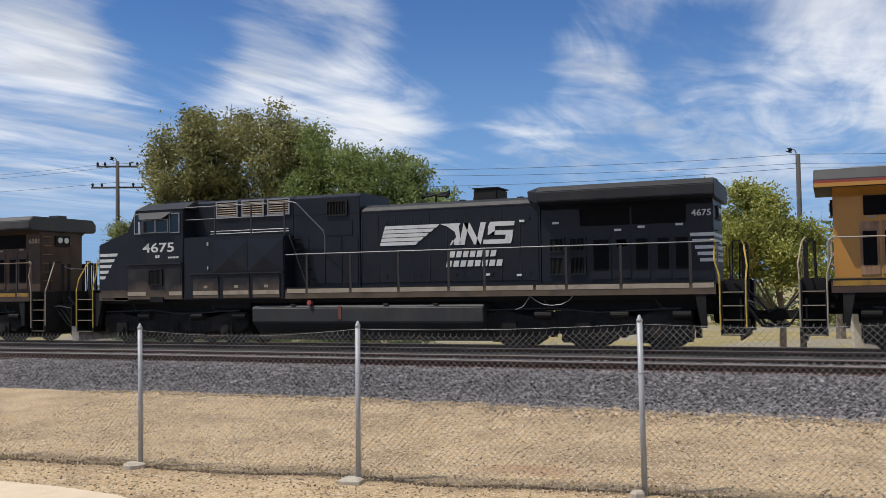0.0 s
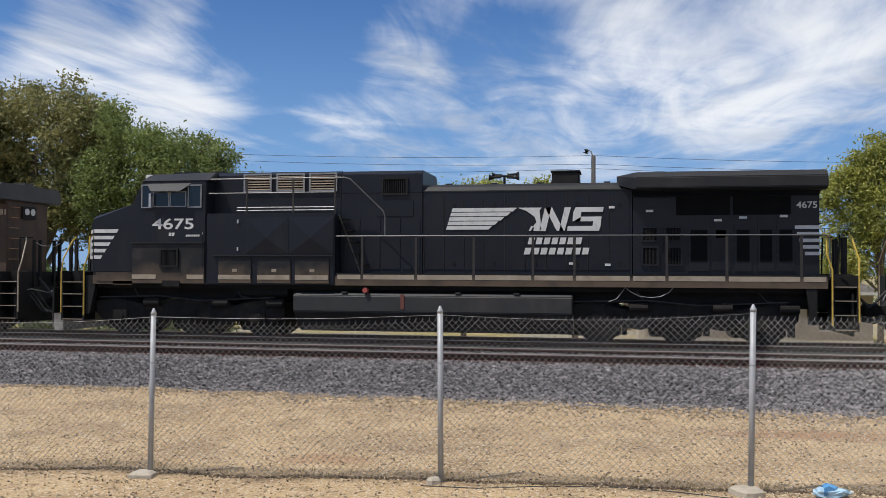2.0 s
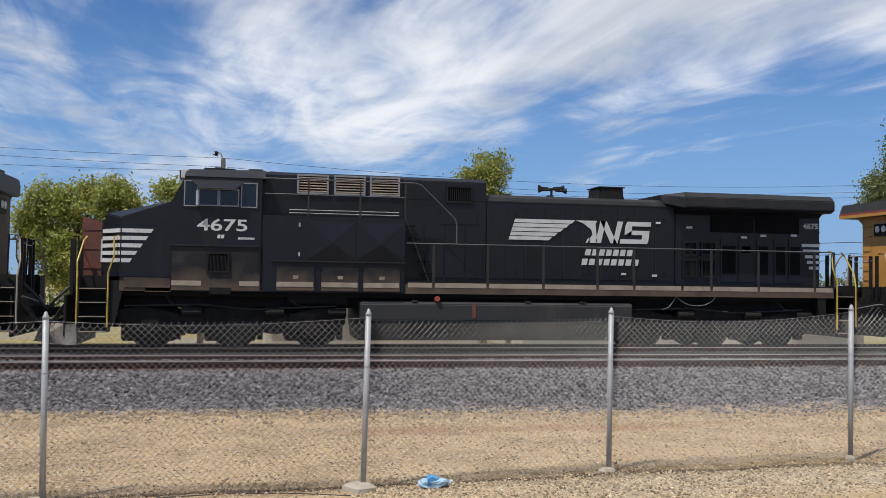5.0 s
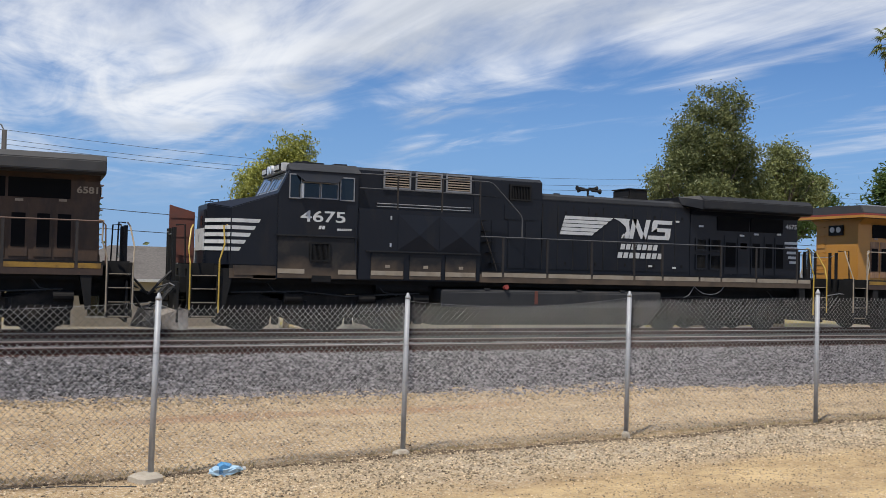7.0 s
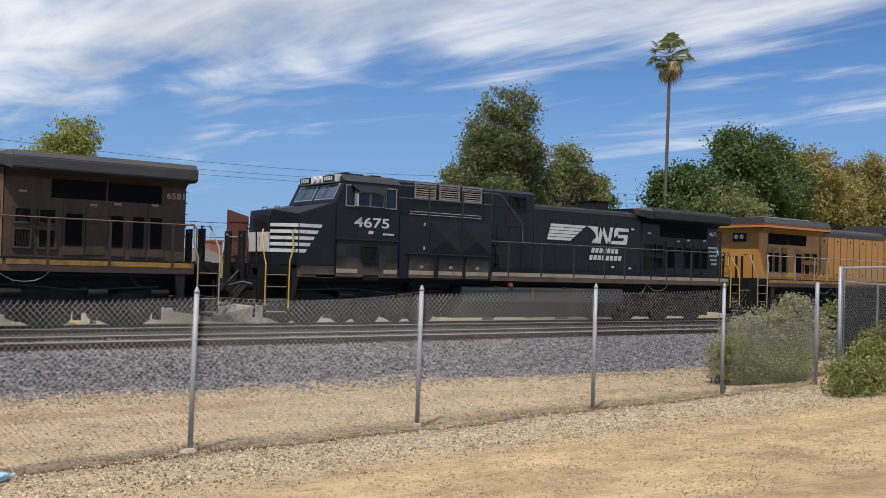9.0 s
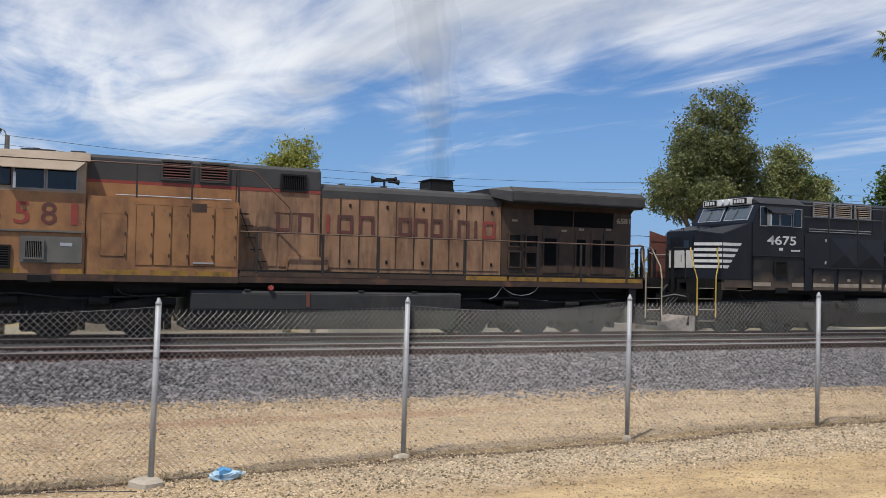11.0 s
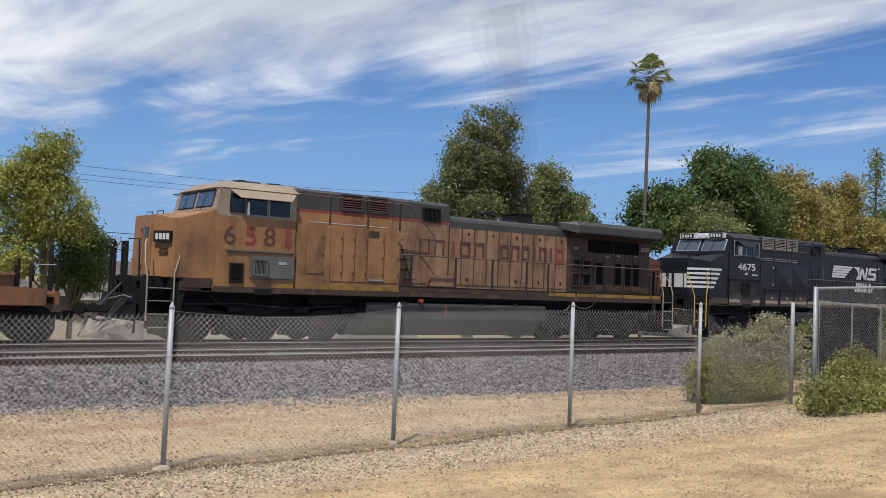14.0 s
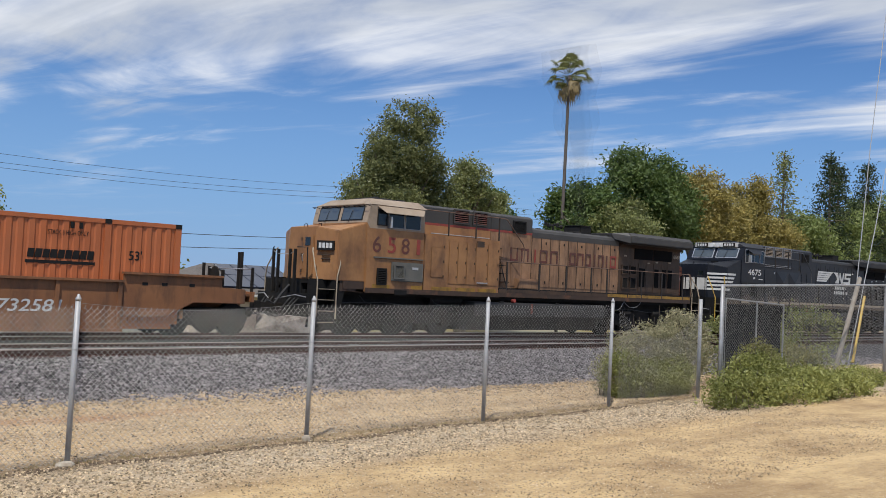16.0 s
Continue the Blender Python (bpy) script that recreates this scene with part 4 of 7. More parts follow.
        for k_ in range(4):
            part("number_bar", corner_plate(-0.24 + 0.125 * k_, -0.15 + 0.125 * k_, 2.73, 2.89, 0.06, 0.068), WHITE, board)
        for z_ in (2.38, 2.50):
            part("corner_bracket", corner_plate(-0.16, 0.14, z_, z_ + 0.035, -0.02, 0.03), UP_SOOT_SHADE, nose)
        for z_ in (1.95, 2.45, 2.95):
            part("door_hinge", boxes((nf - 0.035, nf, -0.13, -0.06, z_, z_ + 0.1)), UP_SOOT_SHADE, nose)
    # cab
    bm = bmesh.new()
    wx = -7.72 if ns else -8.15
    prism(bm, [(cf, 1.42), (cf, 3.60), (wx, 4.22), (-5.88, 4.22), (-5.88, 1.42)], -1.53, 1.53)
    cab = part("cab", bm, body, root, "crew cab", 0.02)
    bm = bmesh.new()
    a = [bm.verts.new(c) for c in ((wx - 0.03, -1.56, 4.21), (wx + (0 if ns else 0.26), -1.05, 4.44), (wx + (0 if ns else 0.26), 1.05, 4.44), (wx - 0.03, 1.56, 4.21))]
    b = [bm.verts.new(c) for c in ((-5.80, -1.56, 4.21), (-5.80, -1.05, 4.47), (-5.80, 1.05, 4.47), (-5.80, 1.56, 4.21))]
    shell(bm, a, b)
    part("cab_roof", bm, NS_ROOF if ns else UP_TAN_ROOF, cab, "cambered cab roof", 0.015)
    wins = [(-7.75, -7.42, 3.48, 4.12), (-7.41, -6.93, 3.50, 3.93), (-6.92, -6.44, 3.50, 3.93), (-6.40, -6.0, 3.48, 4.10)] if ns else \
           [(-7.90, -7.50, 3.56, 4.08), (-7.46, -6.78, 3.50, 4.04), (-6.76, -6.08, 3.50, 4.04)]
    for s in SIDES:
        for x0, x1, z0, z1 in wins:
            w = part("cab_window", boxes((x0, x1, min(s * 1.53, s * 1.545), max(s * 1.53, s * 1.545), z0, z1)), GLASS, cab, "dark tinted cab window")
            t = 0.03
            for d in ((x0, x0 + t, z0, z1), (x1 - t, x1, z0, z1), (x0 + t, x1 - t, z1 - t, z1), (x0 + t, x1 - t, z0, z0 + t)):
                part("window_frame", boxes((d[0], d[1], min(s * 1.53, s * 1.56), max(s * 1.53, s * 1.56), d[2], d[3])), FRAME_GREY if (ns or x0 > -7.48) else STEEL_DARK, w)
        bm = bmesh.new()
        x0, x1 = (-7.60, -6.30) if ns else (-7.92, -5.92)
        zv = 4.14 if ns else 4.19
        pts = [(x0, zv), (x1, zv), (x1 - 0.22, zv - 0.22), (x0 + 0.22, zv - 0.22)]
        v1 = [bm.verts.new((x, s * (1.54 + (0.22 if z < zv else 0)), z)) for x, z in pts]
        v2 = [bm.verts.new((x, s * (1.54 + (0.22 if z < zv else 0)), z - 0.015)) for x, z in pts]
        shell(bm, v1, v2)
        part("sun_visor", bm, NS_BLACK if ns else UP_TAN_ROOF, cab, "window sun visor")
        part("mirror", boxes((-7.46, -7.40, min(s * 1.56, s * 1.70), max(s * 1.56, s * 1.70), 3.5, 3.86)), ALU, cab)
        part("grab_iron", tubes(0.012, [(-5.95, s * 1.56, 1.9), (-5.95, s * 1.6, 1.95), (-5.95, s * 1.6, 2.75), (-5.95, s * 1.56, 2.8)]), body, cab)
    sl = Vector((wx - cf, 0, 4.22 - 3.60))
    nrm = Vector((-sl.z, 0, sl.x)).normalized()
    for y0, y1 in ((-1.2, -0.12), (0.12, 1.2)):
        for nm, g0, g1, o0, m_ in (("windshield", 0.20, 0.84, 0.02, WINDSHIELD), ("windshield_frame", 0.14, 0.90, 0.008, ALU if ns else STEEL_DARK)):
            bm = bmesh.new()
            ex = 0.0 if nm == "windshield" else 0.05
            base = Vector((cf, 0, 3.60))
            c4 = [base + sl * g0 + Vector((0, y0 - ex, 0)), base + sl * g0 + Vector((0, y1 + ex, 0)), base + sl * g1 + Vector((0, y1 + ex, 0)), base + sl * g1 + Vector((0, y0 - ex, 0))]
            v1, v2 = [bm.verts.new(c + nrm * o0) for c in c4], [bm.verts.new(c) for c in c4]
            shell(bm, v1, v2)
            part(nm, bm, m_, cab)
        part("wiper", tubes(0.008, [Vector((cf, (y0 + y1) / 2 + 0.1, 3.62)) + nrm * 0.04, Vector((cf, (y0 + y1) / 2, 3.6)) + sl * 0.7 + nrm * 0.04]), STEEL_DARK, cab)
    if not ns:
        bm = bmesh.new()
        ring = [Vector((cf, y_, 3.60)) + sl * g_ + nrm * 0.004 for y_, g_ in ((-1.53, 0.04), (1.53, 0.04), (1.53, 0.99), (-1.53, 0.99))]
        shell(bm, [bm.verts.new(c_) for c_ in ring], [bm.verts.new(c_ - nrm * 0.02) for c_ in ring])
        part("front_plate", bm, UP_TAN_ROOF, cab, "sun-bleached cab front")
        for s in SIDES:
            bm = bmesh.new()
            prism(bm, [(cf + 0.01, 3.62), (wx + 0.01, 4.20), (-5.9, 4.20), (-5.9, 3.45), (cf + 0.13, 3.45)], min(s * 1.52, s * 1.534), max(s * 1.52, s * 1.534))
            part("upper_side_plate", bm, UP_TAN_ROOF, cab, "sun-bleached upper cab side")
            for y_ in (0.2, 0.75, 1.3):
                part("visor_bracket", tubes(0.012, [(wx - 0.03, s * y_, 4.14), (wx - 0.15, s * y_, 4.17), (wx - 0.15, s * (y_ + 0.25), 4.17), (wx - 0.03, s * (y_ + 0.25), 4.14)]), STEEL_DARK, cab)
    nb = part("brow", boxes((-7.86, -7.66, -1.15, 1.15, 4.20, 4.43) if ns else (wx - 0.07, wx + 0.08, -1.2, 1.2, 4.19, 4.235)), WHITE if ns else UP_TAN_ROOF, cab, "white brow over the windshield" if ns else "", 0.02)
    for y0, y1 in ((-1.05, -0.42), (0.42, 1.05)) if ns else ():
        part("number_board", boxes((-7.90, -7.85, y0, y1, 4.23, 4.41)), STEEL_DARK, nb, "black number board")
        for i in range(4):
            part("number_bar", boxes((-7.906, -7.898, y0 + 0.07 + 0.135 * i, y0 + 0.16 + 0.135 * i, 4.26, 4.38)), WHITE, nb)
    for y in (-0.16, 0.16) if ns else ():
        part("headlight", tubes(0.11, [(-7.85, y, 4.32), (-7.93, y, 4.32)], n=14), LAMP, nb, "round headlight")
    part("roof_unit", boxes((-7.35, -6.55, -0.55, 0.55, 4.44, 4.55), (-7.1, -6.9, -0.3, -0.1, 4.55, 4.60), (-6.8, -6.65, 0.1, 0.3, 4.55, 4.61)), roof, cab, "roof antenna plate", 0.02)
    part("roof_unit", boxes((-6.25, -5.85, -0.45, 0.45, 4.45, 4.57)), roof, cab, "cab cooler", 0.03)
    # lower cab side: ledge, vent, lockers
    side_boxes("side_locker", NS_DUSTY if ns else body, cab, [(cf + 0.03, -5.9, 1.53, 1.56, 1.44, 2.50)], "", 0.01)
    if not ns:
        side_boxes("dirty_skirt", UP_SKIRT, root, [(cf + 0.03, -2.30, 1.53, 1.575, 1.40, 1.56)], "dirty brown lower skirt")
    side_boxes("ledge", AC_GREY if not ns else NS_ROOF, cab, [((cf - 0.03) if ns else -7.98, -5.9, 1.53, 1.60, 2.52, 2.56)])
    if ns:
        grille("side_vent", cab, -7.18, -6.64, 1.562, 1.88, 2.38, 14, True)
    else:
        grille("side_vent", cab, -7.85, -7.46, 1.562, 1.66, 2.20, 8, False)
    if style == "up":
        side_boxes("equipment_box", AC_GREY, cab, [(-7.28, -5.93, 1.56, 1.61, 1.80, 2.42)], "grey equipment box with mesh panel", 0.02)
        grille("mesh_panel", cab, -7.20, -6.76, 1.612, 1.88, 2.34, 9, True, AC_GREY, AC_GREY)
        part("panel_label", boxes((-6.42, -6.16, -1.617, -1.61, 2.2, 2.28)), ALU, cab)
        for ch, x, m_ in (("6", -8.06, UP_RED_DARK), ("5", -7.46, UP_RED), ("8", -6.87, UP_RED_DARK), ("1", -6.46, UP_RED)):
            lettering("road_number", ch, m_, cab, x, -1.537, 2.71, 0.72, 0.34 if ch != "1" else 0.15, 0, 0.006, "worn red painted numeral")
    if ns:
        lettering("road_number", "4675", WHITE, cab, -7.43, -1.536, 2.91, 0.40, 1.2, 0, 0.006, "white painted number")
        bars(cab, "small_mark", -6.95, -1.536, 2.72, 0.18, 0.09, 2, 0.2, WHITE)
        bars(cab, "small_mark", -6.45, -1.536, 2.70, 0.40, 0.055, 7, 0.2, WHITE)
    for s in SIDES:
        part("step_bracket", boxes((-7.1, -6.6, min(s * 1.52, s * 1.6), max(s * 1.52, s * 1.6), 1.36, 1.52)), STEEL_DARK, root)
    for stripe_box in [(-8.0, -7.3, 1.562, 1.568, 1.56, 1.68), (-6.4, -5.92, 1.562, 1.568, 1.56, 1.68), (-5.50, -4.60, 1.562, 1.568, 1.56, 1.68), (-4.40, -3.50, 1.562, 1.568, 1.56, 1.68), (-3.35, -2.45, 1.562, 1.568, 1.56, 1.68)]:
        side_boxes("skirt_stripe", CREAM if ns else DULL_YELLOW, root, [stripe_box])
    side_boxes("front_skirt", sill, root, [(-9.1, cf, 1.44, 1.52, 1.50, 1.74), (-8.6, cf, 1.30, 1.50, 1.40, 1.50)])
    # equipment cabinet beside the walkway
    top = 3.26 if ns else 3.36
    bm = bmesh.new()
    box(bm, -5.87, -2.28, -1.53, 1.53, 1.42, top)
    cbt = part("equipment_cabinet", bm, body, root, "full-width equipment cabinet", 0.025)
    for s in SIDES:
        if ns:
            o0, o1 = s * 1.53, s * 1.56
            for xa, xb in ((-4.75, -3.545), (-3.535, -2.32)):
                bm = bmesh.new()
                c4 = [bm.verts.new((px, s * 1.54, pz)) for px, pz in ((xa, 2.24), (xb, 2.24), (xb, 3.20), (xa, 3.20))]
                ap = bm.verts.new(((xa + xb) / 2, s * 1.60, 2.66))
                for k in range(4):
                    bm.faces.new((c4[k], c4[(k + 1) % 4], ap))
                bm.faces.new(c4[::-1])
                part("cabinet_panel", bm, body, cbt, "cross-creased steel panel")
            part("ledge", boxes((-5.65, -2.30, min(s * 1.53, s * 1.60), max(s * 1.53, s * 1.60), 2.18, 2.215)), NS_ROOF, cbt)
            for x in (-4.55, -3.45, -2.4):
                part("lower_door", boxes((x - 0.95, x - 0.02, min(o0, o1), max(o0, o1), 1.46, 2.14)), NS_DUSTY, cbt, "dusty lower door", 0.012)
                part("reflector", boxes((x - 0.55, x - 0.42, min(s * 1.56, s * 1.566), max(s * 1.56, s * 1.566), 1.76, 1.84)), CREAM, cbt)
            for z in (2.32, 3.05):
                part("latch", boxes((-4.98, -4.94, min(s * 1.53, s * 1.565), max(s * 1.53, s * 1.565), z, z + 0.1)), ALU, cbt)
        else:
            for x0, x1 in ((-5.55, -4.95), (-4.75, -4.35), (-4.33, -3.93), (-3.91, -3.5), (-3.48, -2.9), (-2.88, -2.34)):
                part("cabinet_door", boxes((x0, x1, min(s * 1.53, s * 1.545), max(s * 1.53, s * 1.545), 1.80 + (0.2 if x0 < -5 else 0), top - 0.1 - (0.25 if x0 < -5 else 0))), body, cbt, "", 0.008)
                for z in (2.0, 2.5, 3.0):
                    part("hinge", boxes((x1 - 0.06, x1 - 0.03, min(s * 1.545, s * 1.56), max(s * 1.545, s * 1.56), z, z + 0.08)), UP_SOOT_SHADE, cbt)
            part("dark_stain_plate", boxes((-3.45, -3.1, min(s * 1.545, s * 1.552), max(s * 1.545, s * 1.552), top - 0.22, top - 0.02)), UP_SOOT_SHADE, cbt)
            part("lift_handle", boxes((-3.4, -2.9, min(s * 1.545, s * 1.57), max(s * 1.545, s * 1.57), 1.86, 1.90)), GALV, cbt)
    # upper hood with louvres
    bm = bmesh.new()
    prism_x(bm, [(-1.0, top), (1.0, top), (1.0, 4.38), (0.85, 4.47), (-0.85, 4.47), (-1.0, 4.38)], -5.88, -2.28)
    uh = part("upper_hood", bm, NS_BLACK if ns else UP_GREY, root, "upper hood", 0.01)
    if not ns:
        side_boxes("hood_band", body, uh, [(-5.86, -2.3, 1.0, 1.006, top, 3.78)])
        side_boxes("red_band", UP_RED, uh, [(-5.86, -2.3, 1.0, 1.007, 3.78, 3.86)])
    lou = [(-5.02, -4.22), (-4.08, -3.28), (-3.16, -2.38)] if ns else [(-4.15, -3.40), (-3.22, -2.48)]
    for x0, x1 in lou:
        grille("louvre", uh, x0, x1, 1.008, 3.92, 4.42, 6, False, FRAME_GREY if ns else UP_GREY, LOUVRE if ns else UP_RED_DARK)
    for s in SIDES:
        y = s * 1.46
        part("upper_handrail", tubes(0.02, [(-5.84, y, 4.24), (-2.05, y, 4.24), (-1.9, y, 4.2), (-1.0, y * 1.0, 3.35), (-0.95, y, 3.2), (-0.95, y, 2.72)]), rail, root, "upper walkway handrail")
        if ns:
            part("upper_handrail", tubes(0.016, [(-5.84, y, 3.86), (-2.3, y, 3.86)]), rail, root)
        for x in (-4.75, -3.45, -2.3):
            part("rail_post", boxes((x - 0.02, x + 0.02, min(y - 0.02, y + 0.02), max(y - 0.02, y + 0.02), top, 4.24)), POST_DARK, root)
        part("toe_board", boxes((-5.86, -2.3, min(s * 1.44, s * 1.5), max(s * 1.44, s * 1.5), top, top + 0.06)), body, root)
        for z in (3.42, 3.50):
            part("pipe", tubes(0.018, [(-5.2, s * 1.06, z), (-2.4, s * 1.06, z)]), FRAME_GREY if ns else GALV, uh)
    # blower section
    bm = bmesh.new()
    box(bm, -2.275, -0.06, -1.0, 1.0, 1.74, 3.86)
    bl = part("blower_hood", bm, NS_BLACK if ns else hood, root, "blower section of the hood", 0.012)
    bm = bmesh.new()
    prism_x(bm, [(-1.0, 3.86), (1.0, 3.86), (1.0, 4.36), (0.85, 4.46), (-0.85, 4.46), (-1.0, 4.36)], -2.275, -0.06)
    part("blower_top", bm, NS_BLACK if ns else UP_GREY, bl, "", 0.012)
    if not ns:
        side_boxes("red_band", UP_RED, bl, [(-2.26, -0.07, 1.0, 1.007, 3.78, 3.86)])
    grille("blower_grille", bl, -1.15, -0.45, 1.008, 3.80, 4.26, 12, True, STEEL_DARK, STEEL_DARK)
    for x0, x1, z0, z1 in ((-2.2, -1.75, 1.84, 3.2), (-1.7, -1.2, 1.84, 3.2), (-1.16, -0.65, 1.84, 3.2), (-0.6, -0.12, 1.84, 3.2), (-1.3, -0.3, 3.24, 3.66)):
        side_boxes("hood_door", NS_BLACK if ns else hood, bl, [(x0, x1, 1.0, 1.018, z0, z1)], "", 0.006)
    for s in SIDES:
        part("inclined_ladder", tubes(0.02, [(-2.25, s * 1.3, 3.3), (-1.65, s * 1.3, 1.76)]), POST_DARK, root)
        for i in range(5):
            part("ladder_step", boxes((-2.25 + 0.12 * i, -2.0 + 0.12 * i, min(s * 1.05, s * 1.32), max(s * 1.05, s * 1.32), 3.15 - 0.3 * i, 3.17 - 0.3 * i)), STEEL_DARK, root)
    # engine hood
    bm = bmesh.new()
    prism_x(bm, [(-0.95, 1.74), (0.95, 1.74), (0.95, 3.88), (0.90, 3.99), (0.78, 4.06), (-0.78, 4.06), (-0.90, 3.99), (-0.95, 3.88)], -0.055, 5.32)
    eh = part("engine_hood", bm, hood, root, "long engine hood", 0.0)
    bm = bmesh.new()
    prism_x(bm, [(-0.962, 3.87), (-0.962, 3.90), (-0.91, 4.0), (-0.78, 4.075), (0.78, 4.075), (0.91, 4.0), (0.962, 3.90), (0.962, 3.87)], -0.07, 5.33)
    part("hood_roof", bm, roof, eh, "hood roof")
    if not ns:
        side_boxes("hood_edge", UP_GREY, eh, [(-0.05, 5.31, 0.95, 0.972, 3.70, 3.868)], "sooty grey upper edge of the hood")
    n_doors = 10
    wd = 5.3 / n_doors
    for i in range(n_doors):
        x0 = -0.02 + i * wd
        side_boxes("hood_door", hood, eh, [(x0 + 0.015, x0 + wd - 0.015, 0.95, 0.966, 1.84, 3.74)], "", 0.006)
        side_boxes("hinge_strip", NS_ROOF if ns else UP_SOOT_SHADE, eh, [(x0 - 0.012, x0 + 0.012, 0.95, 0.975, 1.84, 3.74)])
        if i % 2:
            for z in (1.98, 3.48):
                side_boxes("latch", STEEL_DARK, eh, [(x0 - 0.03 + wd / 2, x0 + 0.03 + wd / 2, 0.966, 0.985, z, z + 0.09)])
    for x in (0.6, 1.8, 3.0, 4.7):
        part("roof_lug", boxes((x - 0.08, x + 0.08, -0.75, -0.6, 4.06, 4.11)), roof, eh)
    # exhaust stack, horn
    bm = bmesh.new()
    prism(bm, [(3.22, 4.06), (4.06, 4.06), (3.98, 4.16), (3.98, 4.40), (3.28, 4.40), (3.28, 4.16)], -0.55, 0.35)
    st = part("exhaust_outlet", bm, STEEL_DARK, root, "sooty exhaust stack", 0.03)
    part("stack_lip", boxes((3.25, 4.01, -0.58, 0.38, 4.40, 4.43)), STEEL_DARK, st)
    hb = bmesh.new()
    tube(hb, [(2.0, -0.2, 4.06), (2.0, -0.2, 4.36)], 0.035, 8)
    tube(hb, [(1.75, -0.2, 4.34), (2.25, -0.2, 4.34)], 0.03, 8)
    hn = part("horn", hb, STEEL_DARK, root, "air horn cluster")
    for dx, y, z in ((-0.42, -0.28, 4.30), (0.42, -0.28, 4.29), (-0.36, -0.1, 4.38), (0.40, -0.12, 4.39)):
        bm = bmesh.new()
        tube(bm, [(2.0 + dx * 0.2, y, z), (2.0 + dx * 0.7, y, z), (2.0 + dx * 0.95, y, z)], [0.025, 0.035, 0.085], 10)
        part("trumpet", bm, STEEL_DARK, hn)
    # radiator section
    # darker paint here carries the shade of the overhanging roof along with soot
    rb = hood if (ns or up3) else UP_SOOT_SHADE
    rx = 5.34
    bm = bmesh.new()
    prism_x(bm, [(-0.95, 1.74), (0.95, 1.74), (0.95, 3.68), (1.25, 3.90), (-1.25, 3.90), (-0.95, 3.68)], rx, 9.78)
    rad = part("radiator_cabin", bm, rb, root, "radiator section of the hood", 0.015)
    bm = bmesh.new()
    if up3:
        prof = [(-1.53, 3.88), (1.53, 3.88), (1.53, 4.06), (1.40, 4.30), (-1.40, 4.30), (-1.53, 4.06)]
    else:
        prof = [(-1.40, 3.80), (1.40, 3.80), (1.53, 3.86), (1.53, 4.12), (1.36, 4.27), (-1.36, 4.27), (-1.53, 4.12), (-1.53, 3.86)]
    prism_x(bm, prof, rx + 0.05, 9.88 + (0.3 if up3 else 0))
    rr = part("radiator_roof", bm, UP_GREY if not ns else NS_ROOF, rad, "overhanging radiator roof", 0.02)
    if up3:
        xe = 10.18
        side_boxes("yellow_edge", UP_BRIGHT, rr, [(rx + 0.1, xe, 1.53, 1.538, 3.88, 3.97)])
        side_boxes("red_edge", UP_RED, rr, [(rx + 0.1, xe, 1.53, 1.539, 3.97, 4.03)])
        part("yellow_edge", boxes((xe, xe + 0.008, -1.53, 1.53, 3.88, 3.97)), UP_BRIGHT, rr)
        part("red_edge", boxes((xe, xe + 0.009, -1.53, 1.53, 3.97, 4.03)), UP_RED, rr)
    bm = bmesh.new()
    v1 = [bm.verts.new(c) for c in ((rx - 0.40, -0.84, 4.22), (rx - 0.40, 0.84, 4.22))]
    v3 = [bm.verts.new(c) for c in ((rx - 0.34, -0.95, 3.98), (rx - 0.34, 0.95, 3.98))]
    v2 = [bm.verts.new(c) for c in ((rx + 0.06, -1.50, 4.12), (rx + 0.06, 1.50, 4.12), (rx + 0.06, 1.34, 4.264), (rx + 0.06, -1.34, 4.264), (rx + 0.06, -1.50, 3.83), (rx + 0.06, 1.50, 3.83))]
    for f in ((v1[0], v1[1], v2[2], v2[3]), (v1[0], v2[3], v2[0]), (v3[0], v1[0], v2[0], v2[4]), (v1[1], v2[1], v2[2]), (v3[1], v2[5], v2[1], v1[1]), (v3[0], v2[4], v2[5], v3[1]), (v3[0], v3[1], v1[1], v1[0]), (v2[0], v2[3], v2[2], v2[1], v2[5], v2[4])):
        bm.faces.new(f)
    part("roof_fairing", bm, UP_GREY if not ns else NS_ROOF, rad)
    part("roof_hatch", boxes((6.2, 9.4, -1.0, 1.0, 4.262, 4.31 if not up3 else 4.37)), ALU if up3 else roof, rad, "radiator fan hatch", 0.015)
    for s in SIDES:
        for x0, x1 in ((6.40, 7.70), (7.76, 9.12)):
            bm = bmesh.new()
            prism_x(bm, [(s * 0.953, 3.22), (s * 0.957, 3.66), (s * 0.99, 3.68), (s * 0.965, 3.22)], x0, x1)
            # no real gap: the opening's inner shade is this near-black strip
            o = part("radiator_opening", bm, DARK, rad, "near-black strip for the shade inside a radiator air opening")
        for x0, x1, z0, z1 in ((5.55, 5.98, 2.55, 2.95), (6.1, 6.55, 2.55, 2.95), (5.55, 5.98, 1.95, 2.45), (6.1, 6.55, 1.95, 2.45)):
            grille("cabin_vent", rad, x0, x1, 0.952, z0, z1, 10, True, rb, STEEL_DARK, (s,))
        for x0, x1 in ((6.75, 7.15), (7.85, 8.15), (8.40, 8.68), (8.85, 9.15)):
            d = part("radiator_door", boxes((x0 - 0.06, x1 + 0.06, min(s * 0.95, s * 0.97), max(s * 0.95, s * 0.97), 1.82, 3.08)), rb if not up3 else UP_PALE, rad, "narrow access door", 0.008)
            # near-black panel painted as the shaded inside of the door opening
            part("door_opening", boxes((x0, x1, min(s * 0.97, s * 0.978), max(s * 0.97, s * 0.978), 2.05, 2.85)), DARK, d)
